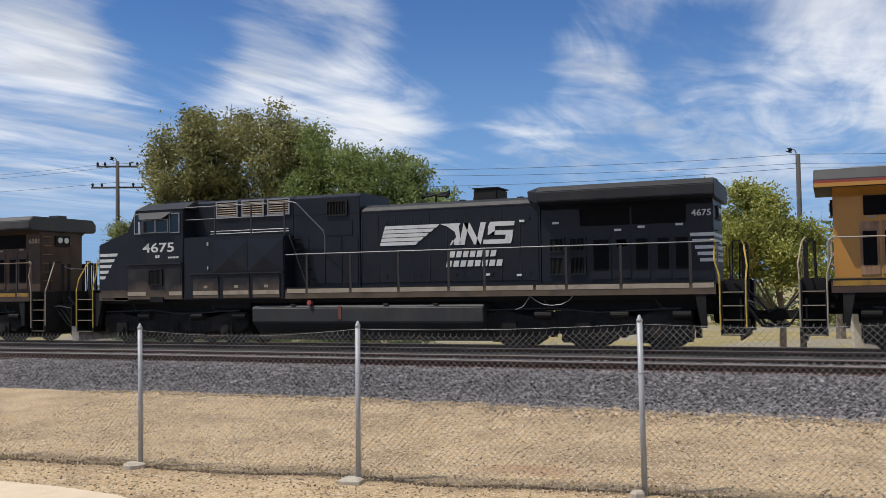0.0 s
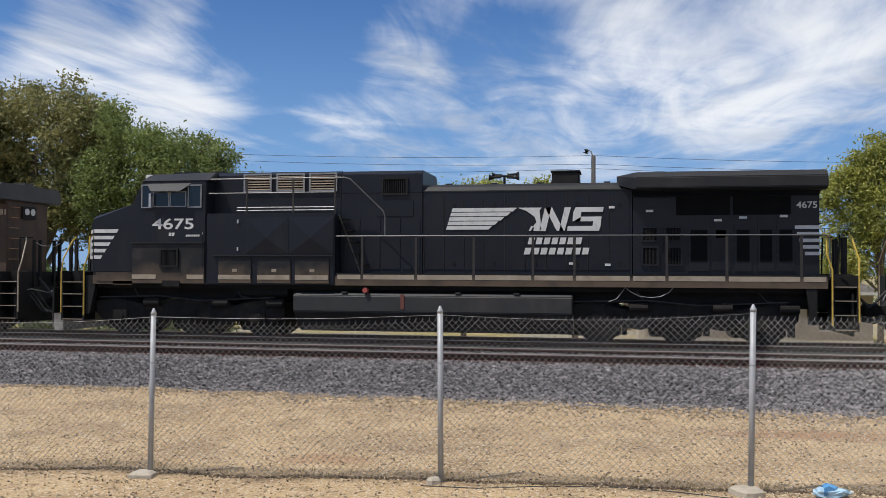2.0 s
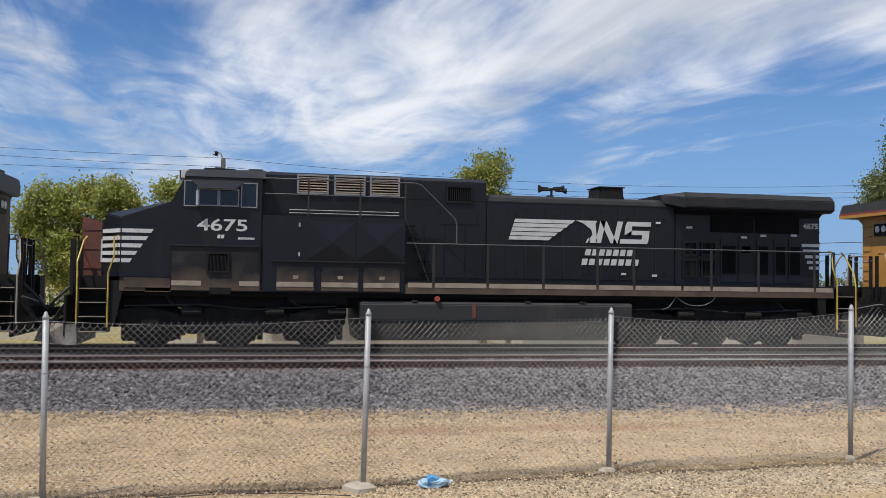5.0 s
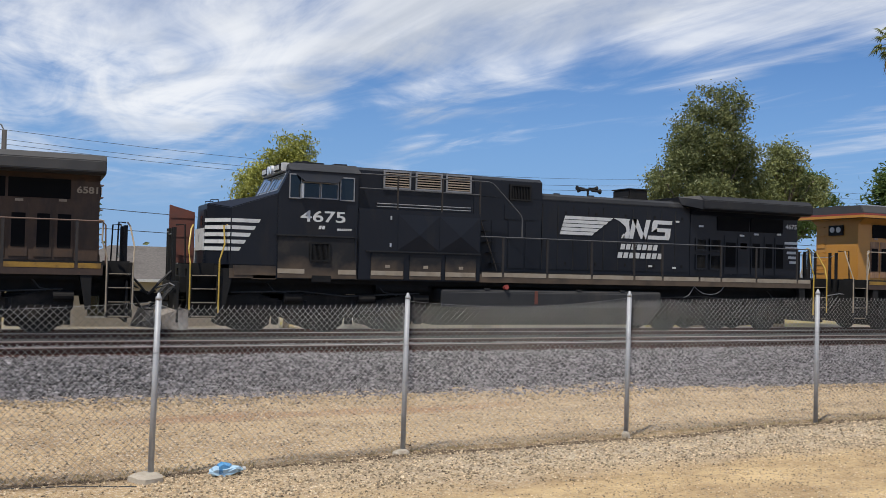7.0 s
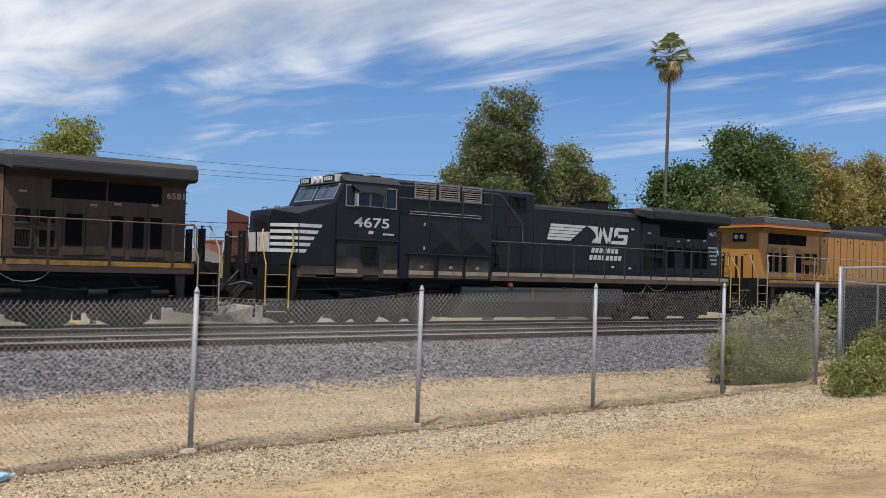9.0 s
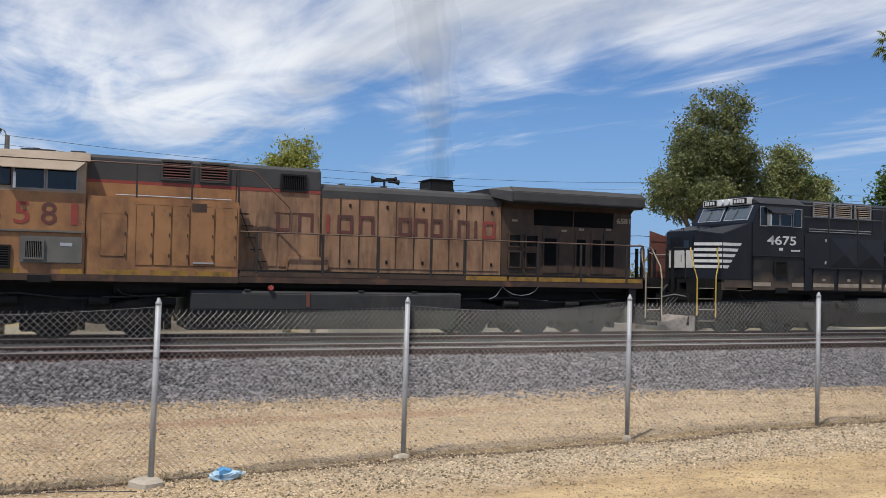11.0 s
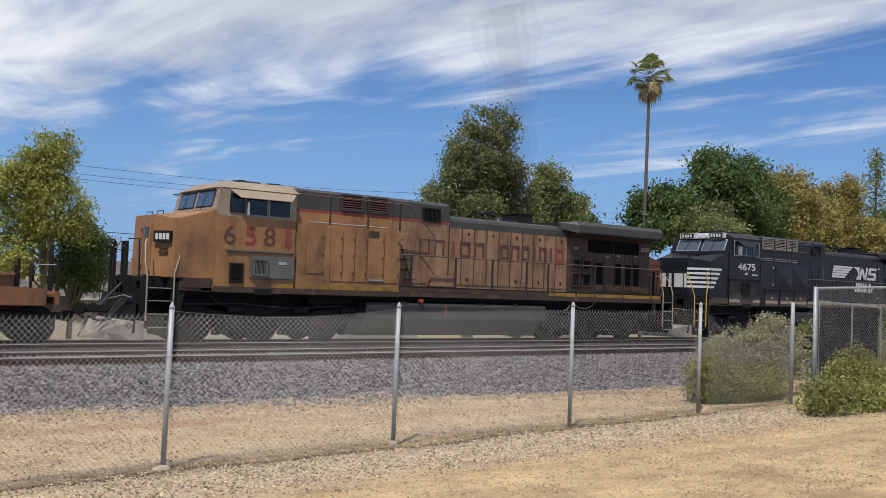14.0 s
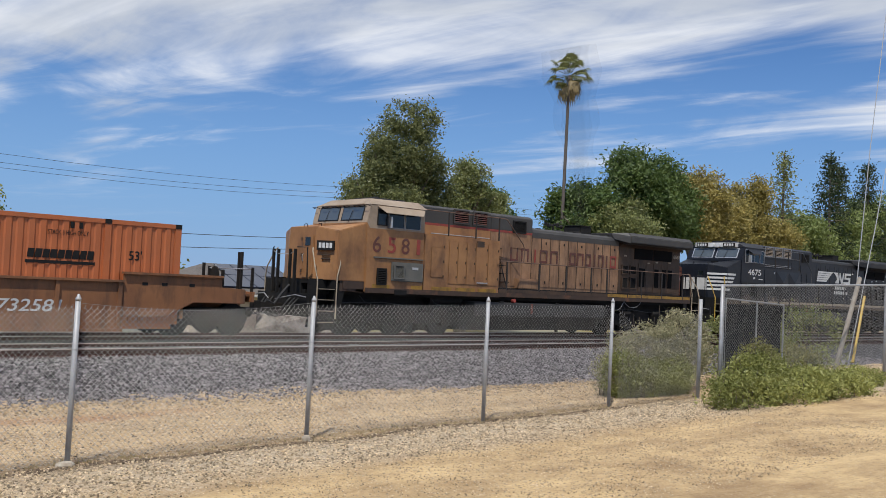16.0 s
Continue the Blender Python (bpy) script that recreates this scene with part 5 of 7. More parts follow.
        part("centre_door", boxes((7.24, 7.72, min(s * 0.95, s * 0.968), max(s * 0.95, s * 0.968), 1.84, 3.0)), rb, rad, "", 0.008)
        for x, z in ((5.75, 3.30), (7.4, 3.06), (8.0, 3.12), (8.95, 3.15)):
            part("notice_plate", boxes((x - 0.09, x + 0.09, min(s * 0.97, s * 0.982), max(s * 0.97, s * 0.982), z, z + 0.06)), WHITE if ns else CREAM, rad)
        if ns:
            part("warning_label", boxes((7.36, 7.6, -0.985, -0.97, 2.66, 2.84)), WHITE, rad)
    if ns:
        for i in range(5):
            z = 2.95 - 0.16 * i
            part("rear_stripe", boxes((9.20 + 0.06 * i, 9.783, -0.957, -0.951, z - 0.085, z)), WHITE, rad, "white stripe at the hood end")
            part("rear_stripe", boxes((9.782, 9.788, -0.95, 0.95, z - 0.085, z)), WHITE, rad)
        lettering("road_number", "4675", WHITE, rad, 9.25, -0.958, 3.38, 0.22, 0.48, 0, 0.003)
    elif not up3:
        lettering("road_number", "6581", CREAM, rad, 9.25, -0.958, 3.38, 0.22, 0.48, 0, 0.006)
    part("rear_headlight", tubes(0.1, [(9.78, -0.14, 3.5), (9.86, -0.14, 3.5)], n=14), LAMP, rad, "rear headlight")
    part("rear_headlight", tubes(0.1, [(9.78, 0.14, 3.5), (9.86, 0.14, 3.5)], n=14), LAMP, rad)
    part("lamp_housing", boxes((9.77, 9.84, -0.32, 0.32, 3.3, 3.66)), STEEL_DARK, rad)
    part("sand_cap", boxes((9.4, 9.8, -0.2, 0.2, 4.262, 4.36)), roof, rad)
    for i in range(6):
        part("grab_iron", tubes(0.012, [(9.785, -0.85, 2.1 + 0.3 * i), (9.86, -0.85, 2.1 + 0.3 * i), (9.86, -0.5, 2.1 + 0.3 * i), (9.785, -0.5, 2.1 + 0.3 * i)]), body, rad)
    # handrails along the walkway
    for s in SIDES:
        y = s * 1.475
        part("handrail", tubes(0.021, [(-2.26, y, 2.70), (9.82, y, 2.70), (9.9, y, 2.62), (9.92, y, 1.7)]), rail, root, "long walkway handrail")
        for x in edges[1:-1]:
            if abs(x - 5.3) > 0.01:
                part("rail_post", boxes((x - 0.032, x + 0.032, min(y - 0.018, y + 0.018), max(y - 0.018, y + 0.018), 1.45, 2.70)), CREAM if up3 else POST_DARK, root)
    yellow = YELLOW if ns else CREAM
    fs = 0 if ns else 0.11
    for s in SIDES:
        ladder_steps(root, -10.15 + fs, -9.45 + fs, CREAM, yellow, s, True)
        ladder_steps(root, 9.95, 10.55, CREAM, yellow, s, False)
        for x, w in ((-9.42 + fs, 0.35), (9.62, 0.3)):
            bm = bmesh.new()
            d = 1 if x < 0 else -1
            prism(bm, [(x, 1.66), (x + d * w, 1.66), (x + d * 0.12, 0.6), (x, 0.6)], min(s * 1.3, s * 1.48), max(s * 1.3, s * 1.48))
            part("corner_bracket", bm, STEEL_DARK, root)
    coupler_end(root, -1, not up3, 10.45 if ns else 10.33, 11.2 if ns else 11.4)
    coupler_end(root, 1, False, 10.45, 10.9 if style == "up" else 11.2)
    # fuel tank and running gear
    bm = bmesh.new()
    prism_x(bm, [(-1.45, 1.22), (1.45, 1.22), (1.5, 1.15), (1.5, 0.74), (0.92, 0.20), (-0.92, 0.20), (-1.5, 0.74), (-1.5, 1.15)], -3.42, 3.86)
    tank = part("fuel_tank", bm, TANK, root, "dark grey fuel tank", 0.02)
    for s in SIDES:
        part("fuel_gauge", boxes((-0.52, -0.42, min(s * 1.5, s * 1.515), max(s * 1.5, s * 1.515), 0.82, 1.2)), OXIDE, tank, "red fuel gauge")
        part("filler_cap", tubes(0.07, [(-1.45, s * 1.42, 1.28), (-1.45, s * 1.56, 1.30)], n=10), UP_RED, tank, "red filler cap")
        for x in (-2.1, 0.9, 2.4):
            part("tank_lug", boxes((x, x + 0.14, min(s * 1.4, s * 1.5), max(s * 1.4, s * 1.5), 1.22, 1.26)), TANK, tank)
    for s in SIDES:
        part("air_reservoir", tubes(0.17, [(-5.2, s * 1.0, 1.22), (-3.7, s * 1.0, 1.22)], n=14), STEEL_DARK, root, "air reservoir")
        part("chain", tubes(0.011, [(4.75, s * 1.44, 1.06), (4.95, s * 1.44, 1.14), (5.1, s * 1.44, 1.34), (5.15, s * 1.44, 1.42), (5.3, s * 1.44, 1.30), (5.5, s * 1.44, 1.20), (5.75, s * 1.44, 1.17), (6.0, s * 1.44, 1.20), (6.2, s * 1.44, 1.30), (6.3, s * 1.44, 1.42)]), FRAME_GREY, root)
        for x in (-8.2, -5.2, 5.4, 8.3):
            part("cable", tubes(0.02, [(x, s * 1.1, 1.35), (x + 0.2, s * 1.2, 1.1), (x + 0.5, s * 1.15, 1.05), (x + 0.7, s * 0.9, 1.0)]), RUBBER, root)
    bogie(root, -6.5)
    bogie(root, 6.5)
    # side markings
    if ns:
        mark = part("emblem_field", boxes((0.62, 4.65, -0.9665, -0.966, 2.84, 3.44)), NS_BLACK, root)
        for i in range(5):
            z = 3.44 - 0.1155 * i
            bm = bmesh.new()
            prism(bm, [(0.74 - 0.036 * i - 0.03, z - 0.095), (2.42 - 0.16 * i - 0.1, z - 0.095), (2.42 - 0.16 * i, z), (0.74 - 0.036 * i, z)], -0.988, -0.984)
            part("emblem_bar", bm, WHITE, mark, "white emblem bar")
        for pts in (((2.44, 3.44), (3.05, 3.44), (3.0, 3.36), (3.05, 2.88), (2.98, 2.84), (2.78, 2.84), (2.85, 2.98), (2.92, 3.06), (2.88, 3.2), (2.66, 3.36)),
                    ((2.72, 2.84), (2.80, 2.98), (2.86, 2.92), (2.84, 2.84)),
                    ((3.00, 2.84), (3.16, 2.84), (3.30, 3.44), (3.14, 3.44)), ((3.14, 3.44), (3.32, 3.44), (3.62, 2.84), (3.44, 2.84)), ((3.50, 2.84), (3.64, 2.84), (3.80, 3.44), (3.64, 3.44)),
                    ((3.86, 3.32), (4.60, 3.32), (4.62, 3.44), (3.92, 3.44)), ((3.84, 3.08), (4.04, 3.08), (4.06, 3.32), (3.86, 3.32)), ((3.86, 3.08), (4.55, 3.08), (4.57, 3.2), (4.06, 3.2)),
                    ((4.34, 2.96), (4.54, 2.96), (4.56, 3.08), (4.36, 3.08)), ((3.70, 2.84), (4.50, 2.84), (4.54, 2.96), (3.72, 2.96))):
            bm = bmesh.new()
            prism(bm, pts, -0.988, -0.984)
            part("emblem_block", bm, WHITE, mark)
        bars(mark, "wordmark_bar", 2.70, -0.984, 2.50, 1.40, 0.17, 7, 0.22, WHITE, 0.25)
        bars(mark, "wordmark_bar", 2.60, -0.984, 2.24, 1.68, 0.17, 8, 0.22, WHITE, 0.25)
        for x, z in ((3.75, 1.98), (4.65, 1.95), (4.75, 3.40), (-0.72, 2.85)):
            part("notice_plate", boxes((x, x + 0.14, -0.99, -0.984, z, z + 0.06)), WHITE, root)
    if style == "up":
        mark = part("wordmark_field", boxes((0.0, 5.25, -0.9665, -0.966, 2.78, 3.24)), UP_PALE, root)
        for x, w, k, m_ in ((-1.24, 0.42, 0, UP_RED_DARK), (-0.66, 0.42, 1, UP_RED_DARK), (0.06, 0.20, 2, UP_RED), (0.42, 0.44, 3, UP_RED_DARK), (1.02, 0.44, 1, UP_RED_DARK), (2.16, 0.38, 3, UP_RED_DARK),
                            (2.62, 0.40, 1, UP_RED_DARK), (3.12, 0.36, 3, UP_RED_DARK), (3.62, 0.20, 2, UP_RED_DARK), (3.94, 0.36, 1, UP_RED_DARK), (4.40, 0.20, 2, UP_RED_DARK), (4.72, 0.40, 3, UP_RED)):
            ring_letter(mark, x, -1.022 if x < -0.1 else -0.984, 2.76, w, 0.50, 0.085, m_, k)
        part("lunch_box_locker", boxes((-0.95, 0.12, -1.25, -1.02, 1.75, 2.12)), UP_PALE, root, "bolted-on side locker", 0.02)
    return root


# ---- well car and container ----
def well_car():
    """Coupled ahead of the yellow locomotive's nose; its own zero is the coupler face."""
    root = empty("well_car", pose(-33.05, TRACK_Y, RAIL_Z), "rusty orange intermodal well car carrying a container", "freight car")
    for s in SIDES:
        a, b = sorted((s * 1.32, s * 1.40))
        bm = bmesh.new()
        prism(bm, [(-21.5, 0.22), (-4.6, 0.22), (-4.6, 1.44), (-21.5, 1.44)], a, b)
        w = part("well_side", bm, WELL, root, "deep well side", 0.01)
        bm = bmesh.new()
        prism(bm, [(-4.6, 0.55), (-3.4, 0.55), (-2.6, 0.95), (-1.0, 0.95), (-1.0, 1.36), (-1.75, 1.40), (-1.75, 1.66), (-4.6, 1.66)], a, b)
        part("end_side", bm, WELL, root, "raised end of the car side", 0.01)
        a2, b2 = sorted((s * 1.28, s * 1.48))
        part("top_chord", boxes((-21.5, -4.62, a2, b2, 1.44, 1.50)), WELL, w)
        part("top_chord", boxes((-4.62, -1.75, a2, b2, 1.66, 1.72)), WELL, root)
        part("bottom_chord", boxes((-21.5, -4.6, a2, b2, 0.16, 0.24)), WELL, w)
        for x in (-4.7, -6.3, -8.0, -9.8, -11.6):
            part("side_stake", boxes((x - 0.05, x + 0.05, min(s * 1.40, s * 1.45), max(s * 1.40, s * 1.45), 0.24, 1.44)), WELL, w)
        for x in (-4.1, -3.55, -2.75):
            part("stencil", boxes((x, x + 0.16, min(s * 1.40, s * 1.405), max(s * 1.40, s * 1.405), 1.38, 1.46)), STEEL_DARK, root)
    part("end_platform", boxes((-2.9, -0.75, -1.3, 1.3, 1.16, 1.24), (-2.6, -0.6, -0.45, 0.45, 0.8, 1.16), (-0.8, -0.7, -1.4, 1.4, 1.0, 1.3)), WELL, root, "rusty end platform", 0.01)
    part("bulkhead", boxes((-2.95, -2.85, -1.3, 1.3, 0.5, 1.5)), WELL, root)
    bm = bmesh.new()
    box(bm, -0.8, -0.2, -0.1, 0.1, 0.56, 0.76)
    box(bm, -0.25, 0.0, -0.12, 0.2, 0.52, 0.80)
    part("coupler", bm, TRUCK, root, "cast steel coupler", 0.03)
    for x, y, z1 in ((-0.75, -1.3, 2.0), (-0.75, 1.3, 2.0), (-1.7, -1.3, 1.9), (-0.72, -0.6, 2.45), (-0.72, -0.45, 2.45), (-1.15, 0.9, 2.1)):
        part("end_upright", boxes((x - 0.035, x + 0.035, y - 0.035, y + 0.035, 1.2, z1)), TRUCK, root, "end ladder upright")
    part("grab_rail", tubes(0.016, [(-0.75, -1.3, 1.95), (-0.75, 1.3, 1.95)]), GALV, root)
    part("hand_brake", tubes(0.26, [(-0.9, 0.7, 1.75), (-0.86, 0.7, 1.75)], n=18), TRUCK, root, "hand brake wheel")
    bm = bmesh.new()
    for s in SIDES:
        prism(bm, [(-1.25, 0.42), (-1.25, 0.62), (-0.5, 0.80), (0.5, 0.80), (1.25, 0.62), (1.25, 0.42), (0.45, 0.30), (-0.45, 0.30)], min(s * 0.95, s * 1.12), max(s * 0.95, s * 1.12))
    box(bm, -0.25, 0.25, -1.0, 1.0, 0.45, 0.72)
    bog = part("bogie", bm, TRUCK, root, "two-axle freight bogie", 0.02)
    bog.matrix_basis = pose(-2.0, 0, 0)
    for ax in (-0.9, 0.9):
        bm = bmesh.new()
        for s in SIDES:
            tube(bm, [(0, s * 0.70, 0), (0, s * 0.735, 0)], 0.50, 24)
            tube(bm, [(0, s * 0.735, 0), (0, s * 0.84, 0)], 0.47, 24)
        tube(bm, [(0, -0.9, 0), (0, 0.9, 0)], 0.09, 10)
        w = part("wheelset", bm, STEEL_DARK, bog, "steel wheels on an axle")
        w.matrix_basis = pose(ax, 0, 0.47)
        WHEELS.append((w, ax))
    # white stencilled car number on the well side, as plain slanted bars
    lettering("car_number", "732581", WHITE, root, -7.75, -1.405, 0.66, 0.42, 1.55, 0.2, 0.004, "white stencilled number")
    return root


def container():
    root = empty("shipping_container", pose(-33.05, TRACK_Y, RAIL_Z), "orange corrugated steel shipping container in the well car", "container")
    x0, x1, z0, z1 = -19.10, -2.98, 0.22, 3.06
    part("body", boxes((x0 + 0.05, x1 - 0.05, -1.19, 1.19, z0 + 0.05, z1 - 0.03)), CONTAINER, root, "orange steel box", 0.01)
    for s in SIDES:
        bm = bmesh.new()
        pitch, x = 0.275, x1 - 0.20
        pts = []
        while x - pitch > x0 + 0.2:
            pts += [(x, 1.195), (x - 0.07, 1.195), (x - 0.11, 1.222), (x - 0.235, 1.222)]
            x -= pitch
        lo = [bm.verts.new((px, s * py, z0 + 0.16)) for px, py in pts]
        hi = [bm.verts.new((px, s * py, z1 - 0.12)) for px, py in pts]
        for i in range(len(pts) - 1):
            bm.faces.new((lo[i], lo[i + 1], hi[i + 1], hi[i]))
        part("side_corrugation", bm, CONTAINER, root, "corrugated orange side")
        a, b = sorted((s * 1.17, s * 1.235))
        part("top_rail", boxes((x0, x1, a, b, z1 - 0.12, z1)), CONTAINER, root, "", 0.008)
        part("bottom_rail", boxes((x0, x1, a, b, z0, z0 + 0.16)), CONTAINER, root, "", 0.008)
        for px in (x1 - 0.09, x0 + 0.09, x1 - 2.05, x0 + 2.05):
            part("corner_post", boxes((px - 0.09, px + 0.09, a, b + 0.004 * s if s > 0 else b, z0, z1)), CONTAINER, root, "", 0.008)
            for z in (z0 - 0.002, z1 - 0.12):
                a3, b3 = sorted((s * 1.10, s * 1.245))
                part("corner_casting", boxes((px - 0.09, px + 0.09, a3, b3, z, z + 0.124)), STEEL_DARK, root, "dark corner casting")
    for i in range(9):
        y = -1.0 + i * 0.25
        part("end_rib", boxes((x1 - 0.05, x1 - 0.015, y - 0.06, y + 0.06, z0 + 0.16, z1 - 0.12)), CONTAINER, root)
    part("end_frame", boxes((x1 - 0.08, x1, -1.22, 1.22, z1 - 0.12, z1), (x1 - 0.08, x1, -1.22, 1.22, z0, z0 + 0.16)), CONTAINER, root)
    yy = -1.226
    bars(root, "wordmark_bar", -7.02, yy, 1.98, 1.66, 0.22, 9, 0.12, STEEL_DARK, 0.12)
    part("underline_bar", boxes((-7.05, -5.32, yy - 0.004, yy, 1.84, 1.92)), STEEL_DARK, root, "dark underline")
    lettering("size_mark", "53'", STEEL_DARK, root, -4.45, yy - 0.002, 2.03, 0.34, 0.36, 0, 0.004, "dark size marking")
    lettering("notice", "STACK 3 HIGH ONLY", STEEL_DARK, root, -6.55, yy - 0.002, 2.58, 0.17, 1.02)
    for x in (-6.0, -5.78):
        part("notice_plate", boxes((x, x + 0.1, yy - 0.004, yy, 2.76, 2.92)), STEEL_DARK, root)
    return root


# ---- chain-link fence ----
POSTS = [(-15.05, 10.05), (-11.85, 10.05), (-8.66, 10.02), (-5.355, 9.885), (-2.03, 9.97), (1.15, 9.915), (4.01, 10.225), (7.125, 10.24), (10.245, 10.11), (13.395, 10.175)]


def chain_mesh(length, height, name, sag=0.0, seed=1):
    """Zigzag wires woven into diamonds, each wire a thin four-sided tube."""
    pitch, r = 0.0355, 0.0019
    n, rows = int(length / pitch), int(height / pitch / 2)
    rng = random.Random(seed)
    V, F = [], []
    for i in range(n + 1):
        x = i * pitch
        P = []
        for k in range(rows * 2 + 1):
            side = (k + i) % 2
            px = x + side * pitch
            bow = 0.01 * math.sin(x * 1.7) * math.sin(k / (rows * 2) * math.pi)
            droop = -sag * math.sin(math.pi * min(1, x / length)) * (k / (rows * 2)) ** 2
            P.append((px, 0.002 * (1 if i % 2 else -1) + bow, 0.02 + k * pitch + droop))
        P.append((P[-1][0] + (0.012 if len(P) % 2 else -0.012), P[-1][1], P[-1][2] + 0.028))
        for a, b in zip(P, P[1:]):
            a, b = np.array(a), np.array(b)
            d = (b - a) / np.linalg.norm(b - a)
            s = np.cross(d, (0, 1, 0))
            t = np.array((0, 1, 0))
            k0 = len(V)
            for q in (a - d * r * 0.5, b + d * r * 0.5):
                V += [tuple(q + s * r), tuple(q + t * r), tuple(q - s * r), tuple(q - t * r)]
            F += [(k0 + j, k0 + (j + 1) % 4, k0 + 4 + (j + 1) % 4, k0 + 4 + j) for j in range(4)]
    me = bpy.data.meshes.new(name)
    me.from_pydata(V, [], F)
    me.materials.append(WIRE)
    return me


def fence():
    root = empty("chain_link_fence", pose(0, 0, 0), "galvanised chain-link fence with round posts on bare dirt", "fence")
    bm = bmesh.new()
    tube(bm, [(0, 0, -0.1), (0, 0, 1.80)], 0.03, 14)
    post_me = mesh_of(bm, "post", GALV, 0, True)
    bm = bmesh.new()
    tube(bm, [(0, 0, 1.79), (0, 0, 1.815), (0, 0, 1.83), (0, 0, 1.855), (0, 0, 1.865)], [0.033, 0.033, 0.022, 0.015, 0.006], 14)
    cap_me = mesh_of(bm, "post_cap", GALV, 0, True)
    bm = bmesh.new()
    tube(bm, [(0, 0, 1.25), (0, 0, 1.258)], 0.034, 10)
    tie_me = mesh_of(bm, "tie_wire", WIRE)
    panels = [chain_mesh(3.16, 1.74, "chain_link_mesh", g, k) for k, g in ((1, 0.0), (2, 0.05), (3, 0.02))]
    leans = (0, 0.3, -0.2, 0.6, -0.4, 0.9, 0.5, 0.4, 0.2, 0.3)
    zs = [-0.30, -0.27, -0.24, -0.20, -0.14, -0.085, -0.06, 0.0, 0.07, 0.125]
    for i, ((x, y), z) in enumerate(zip(POSTS, zs)):
        p = new("post", post_me)
        p.parent, p.matrix_basis = root, pose(x, y, z, 0, leans[i], 0)
        for nm, me in (("post_cap", cap_me), ("tie_wire", tie_me)):
            c = new(nm, me)
            c.parent = p
        if i + 1 < len(POSTS):
            (x2, y2), z2 = POSTS[i + 1], zs[i + 1]
            ln = math.hypot(x2 - x, y2 - y)
            o = new("chain_link_mesh", panels[(i * 2 + 1) % 3])
            o.parent = root
            o.matrix_basis = Matrix.LocRotScale((x, y + 0.036, z - 0.01), Euler((0, -math.asin((z2 - z) / ln), math.atan2(y2 - y, x2 - x))), (ln / 3.16, 1, 1.0))
            if i not in (2, 3, 4, 6):
                continue
            bm = bmesh.new()
            rng = random.Random(40 + i)
            loose = rng.uniform(0.03, 0.10)
            tube(bm, [(x + (x2 - x) * f, y + 0.05 + (y2 - y) * f, z + (z2 - z) * f + 1.765 - loose * math.sin(f * math.pi) + (0.03 if 0.02 < f < 0.06 else 0)) for f in [k / 16 for k in range(17)]], 0.0018, 5)
            part("tension_wire", bm, FRAME_GREY, root, "loose top tension wire")
    # concrete footings
    for i, r in ((2, 0.14), (3, 0.16), (4, 0.08), (5, 0.16), (6, 0.10), (7, 0.06)):
        x, y = POSTS[i]
        bm = bmesh.new()
        n = 11
        rng = random.Random(i)
        rs = [r * rng.uniform(0.75, 1.15) for _ in range(n)]
        rings = [[bm.verts.new((x - 0.05 + rr * k * math.cos(6.283 * j / n), y - 0.08 + rr * k * math.sin(6.283 * j / n), zs[i] + h)) for j, rr in enumerate(rs)] for k, h in ((1.1, -0.2), (1.0, 0.02 if r < 0.2 else 0.05), (0.7, 0.045 if r < 0.2 else 0.085))]
        for a, b in zip(rings, rings[1:]):
            for j in range(n):
                bm.faces.new((a[j], a[(j + 1) % n], b[(j + 1) % n], b[j]))
        bm.faces.new(rings[-1])
        part("concrete_footing", bm, CONCRETE, root, "crumbling concrete post footing")


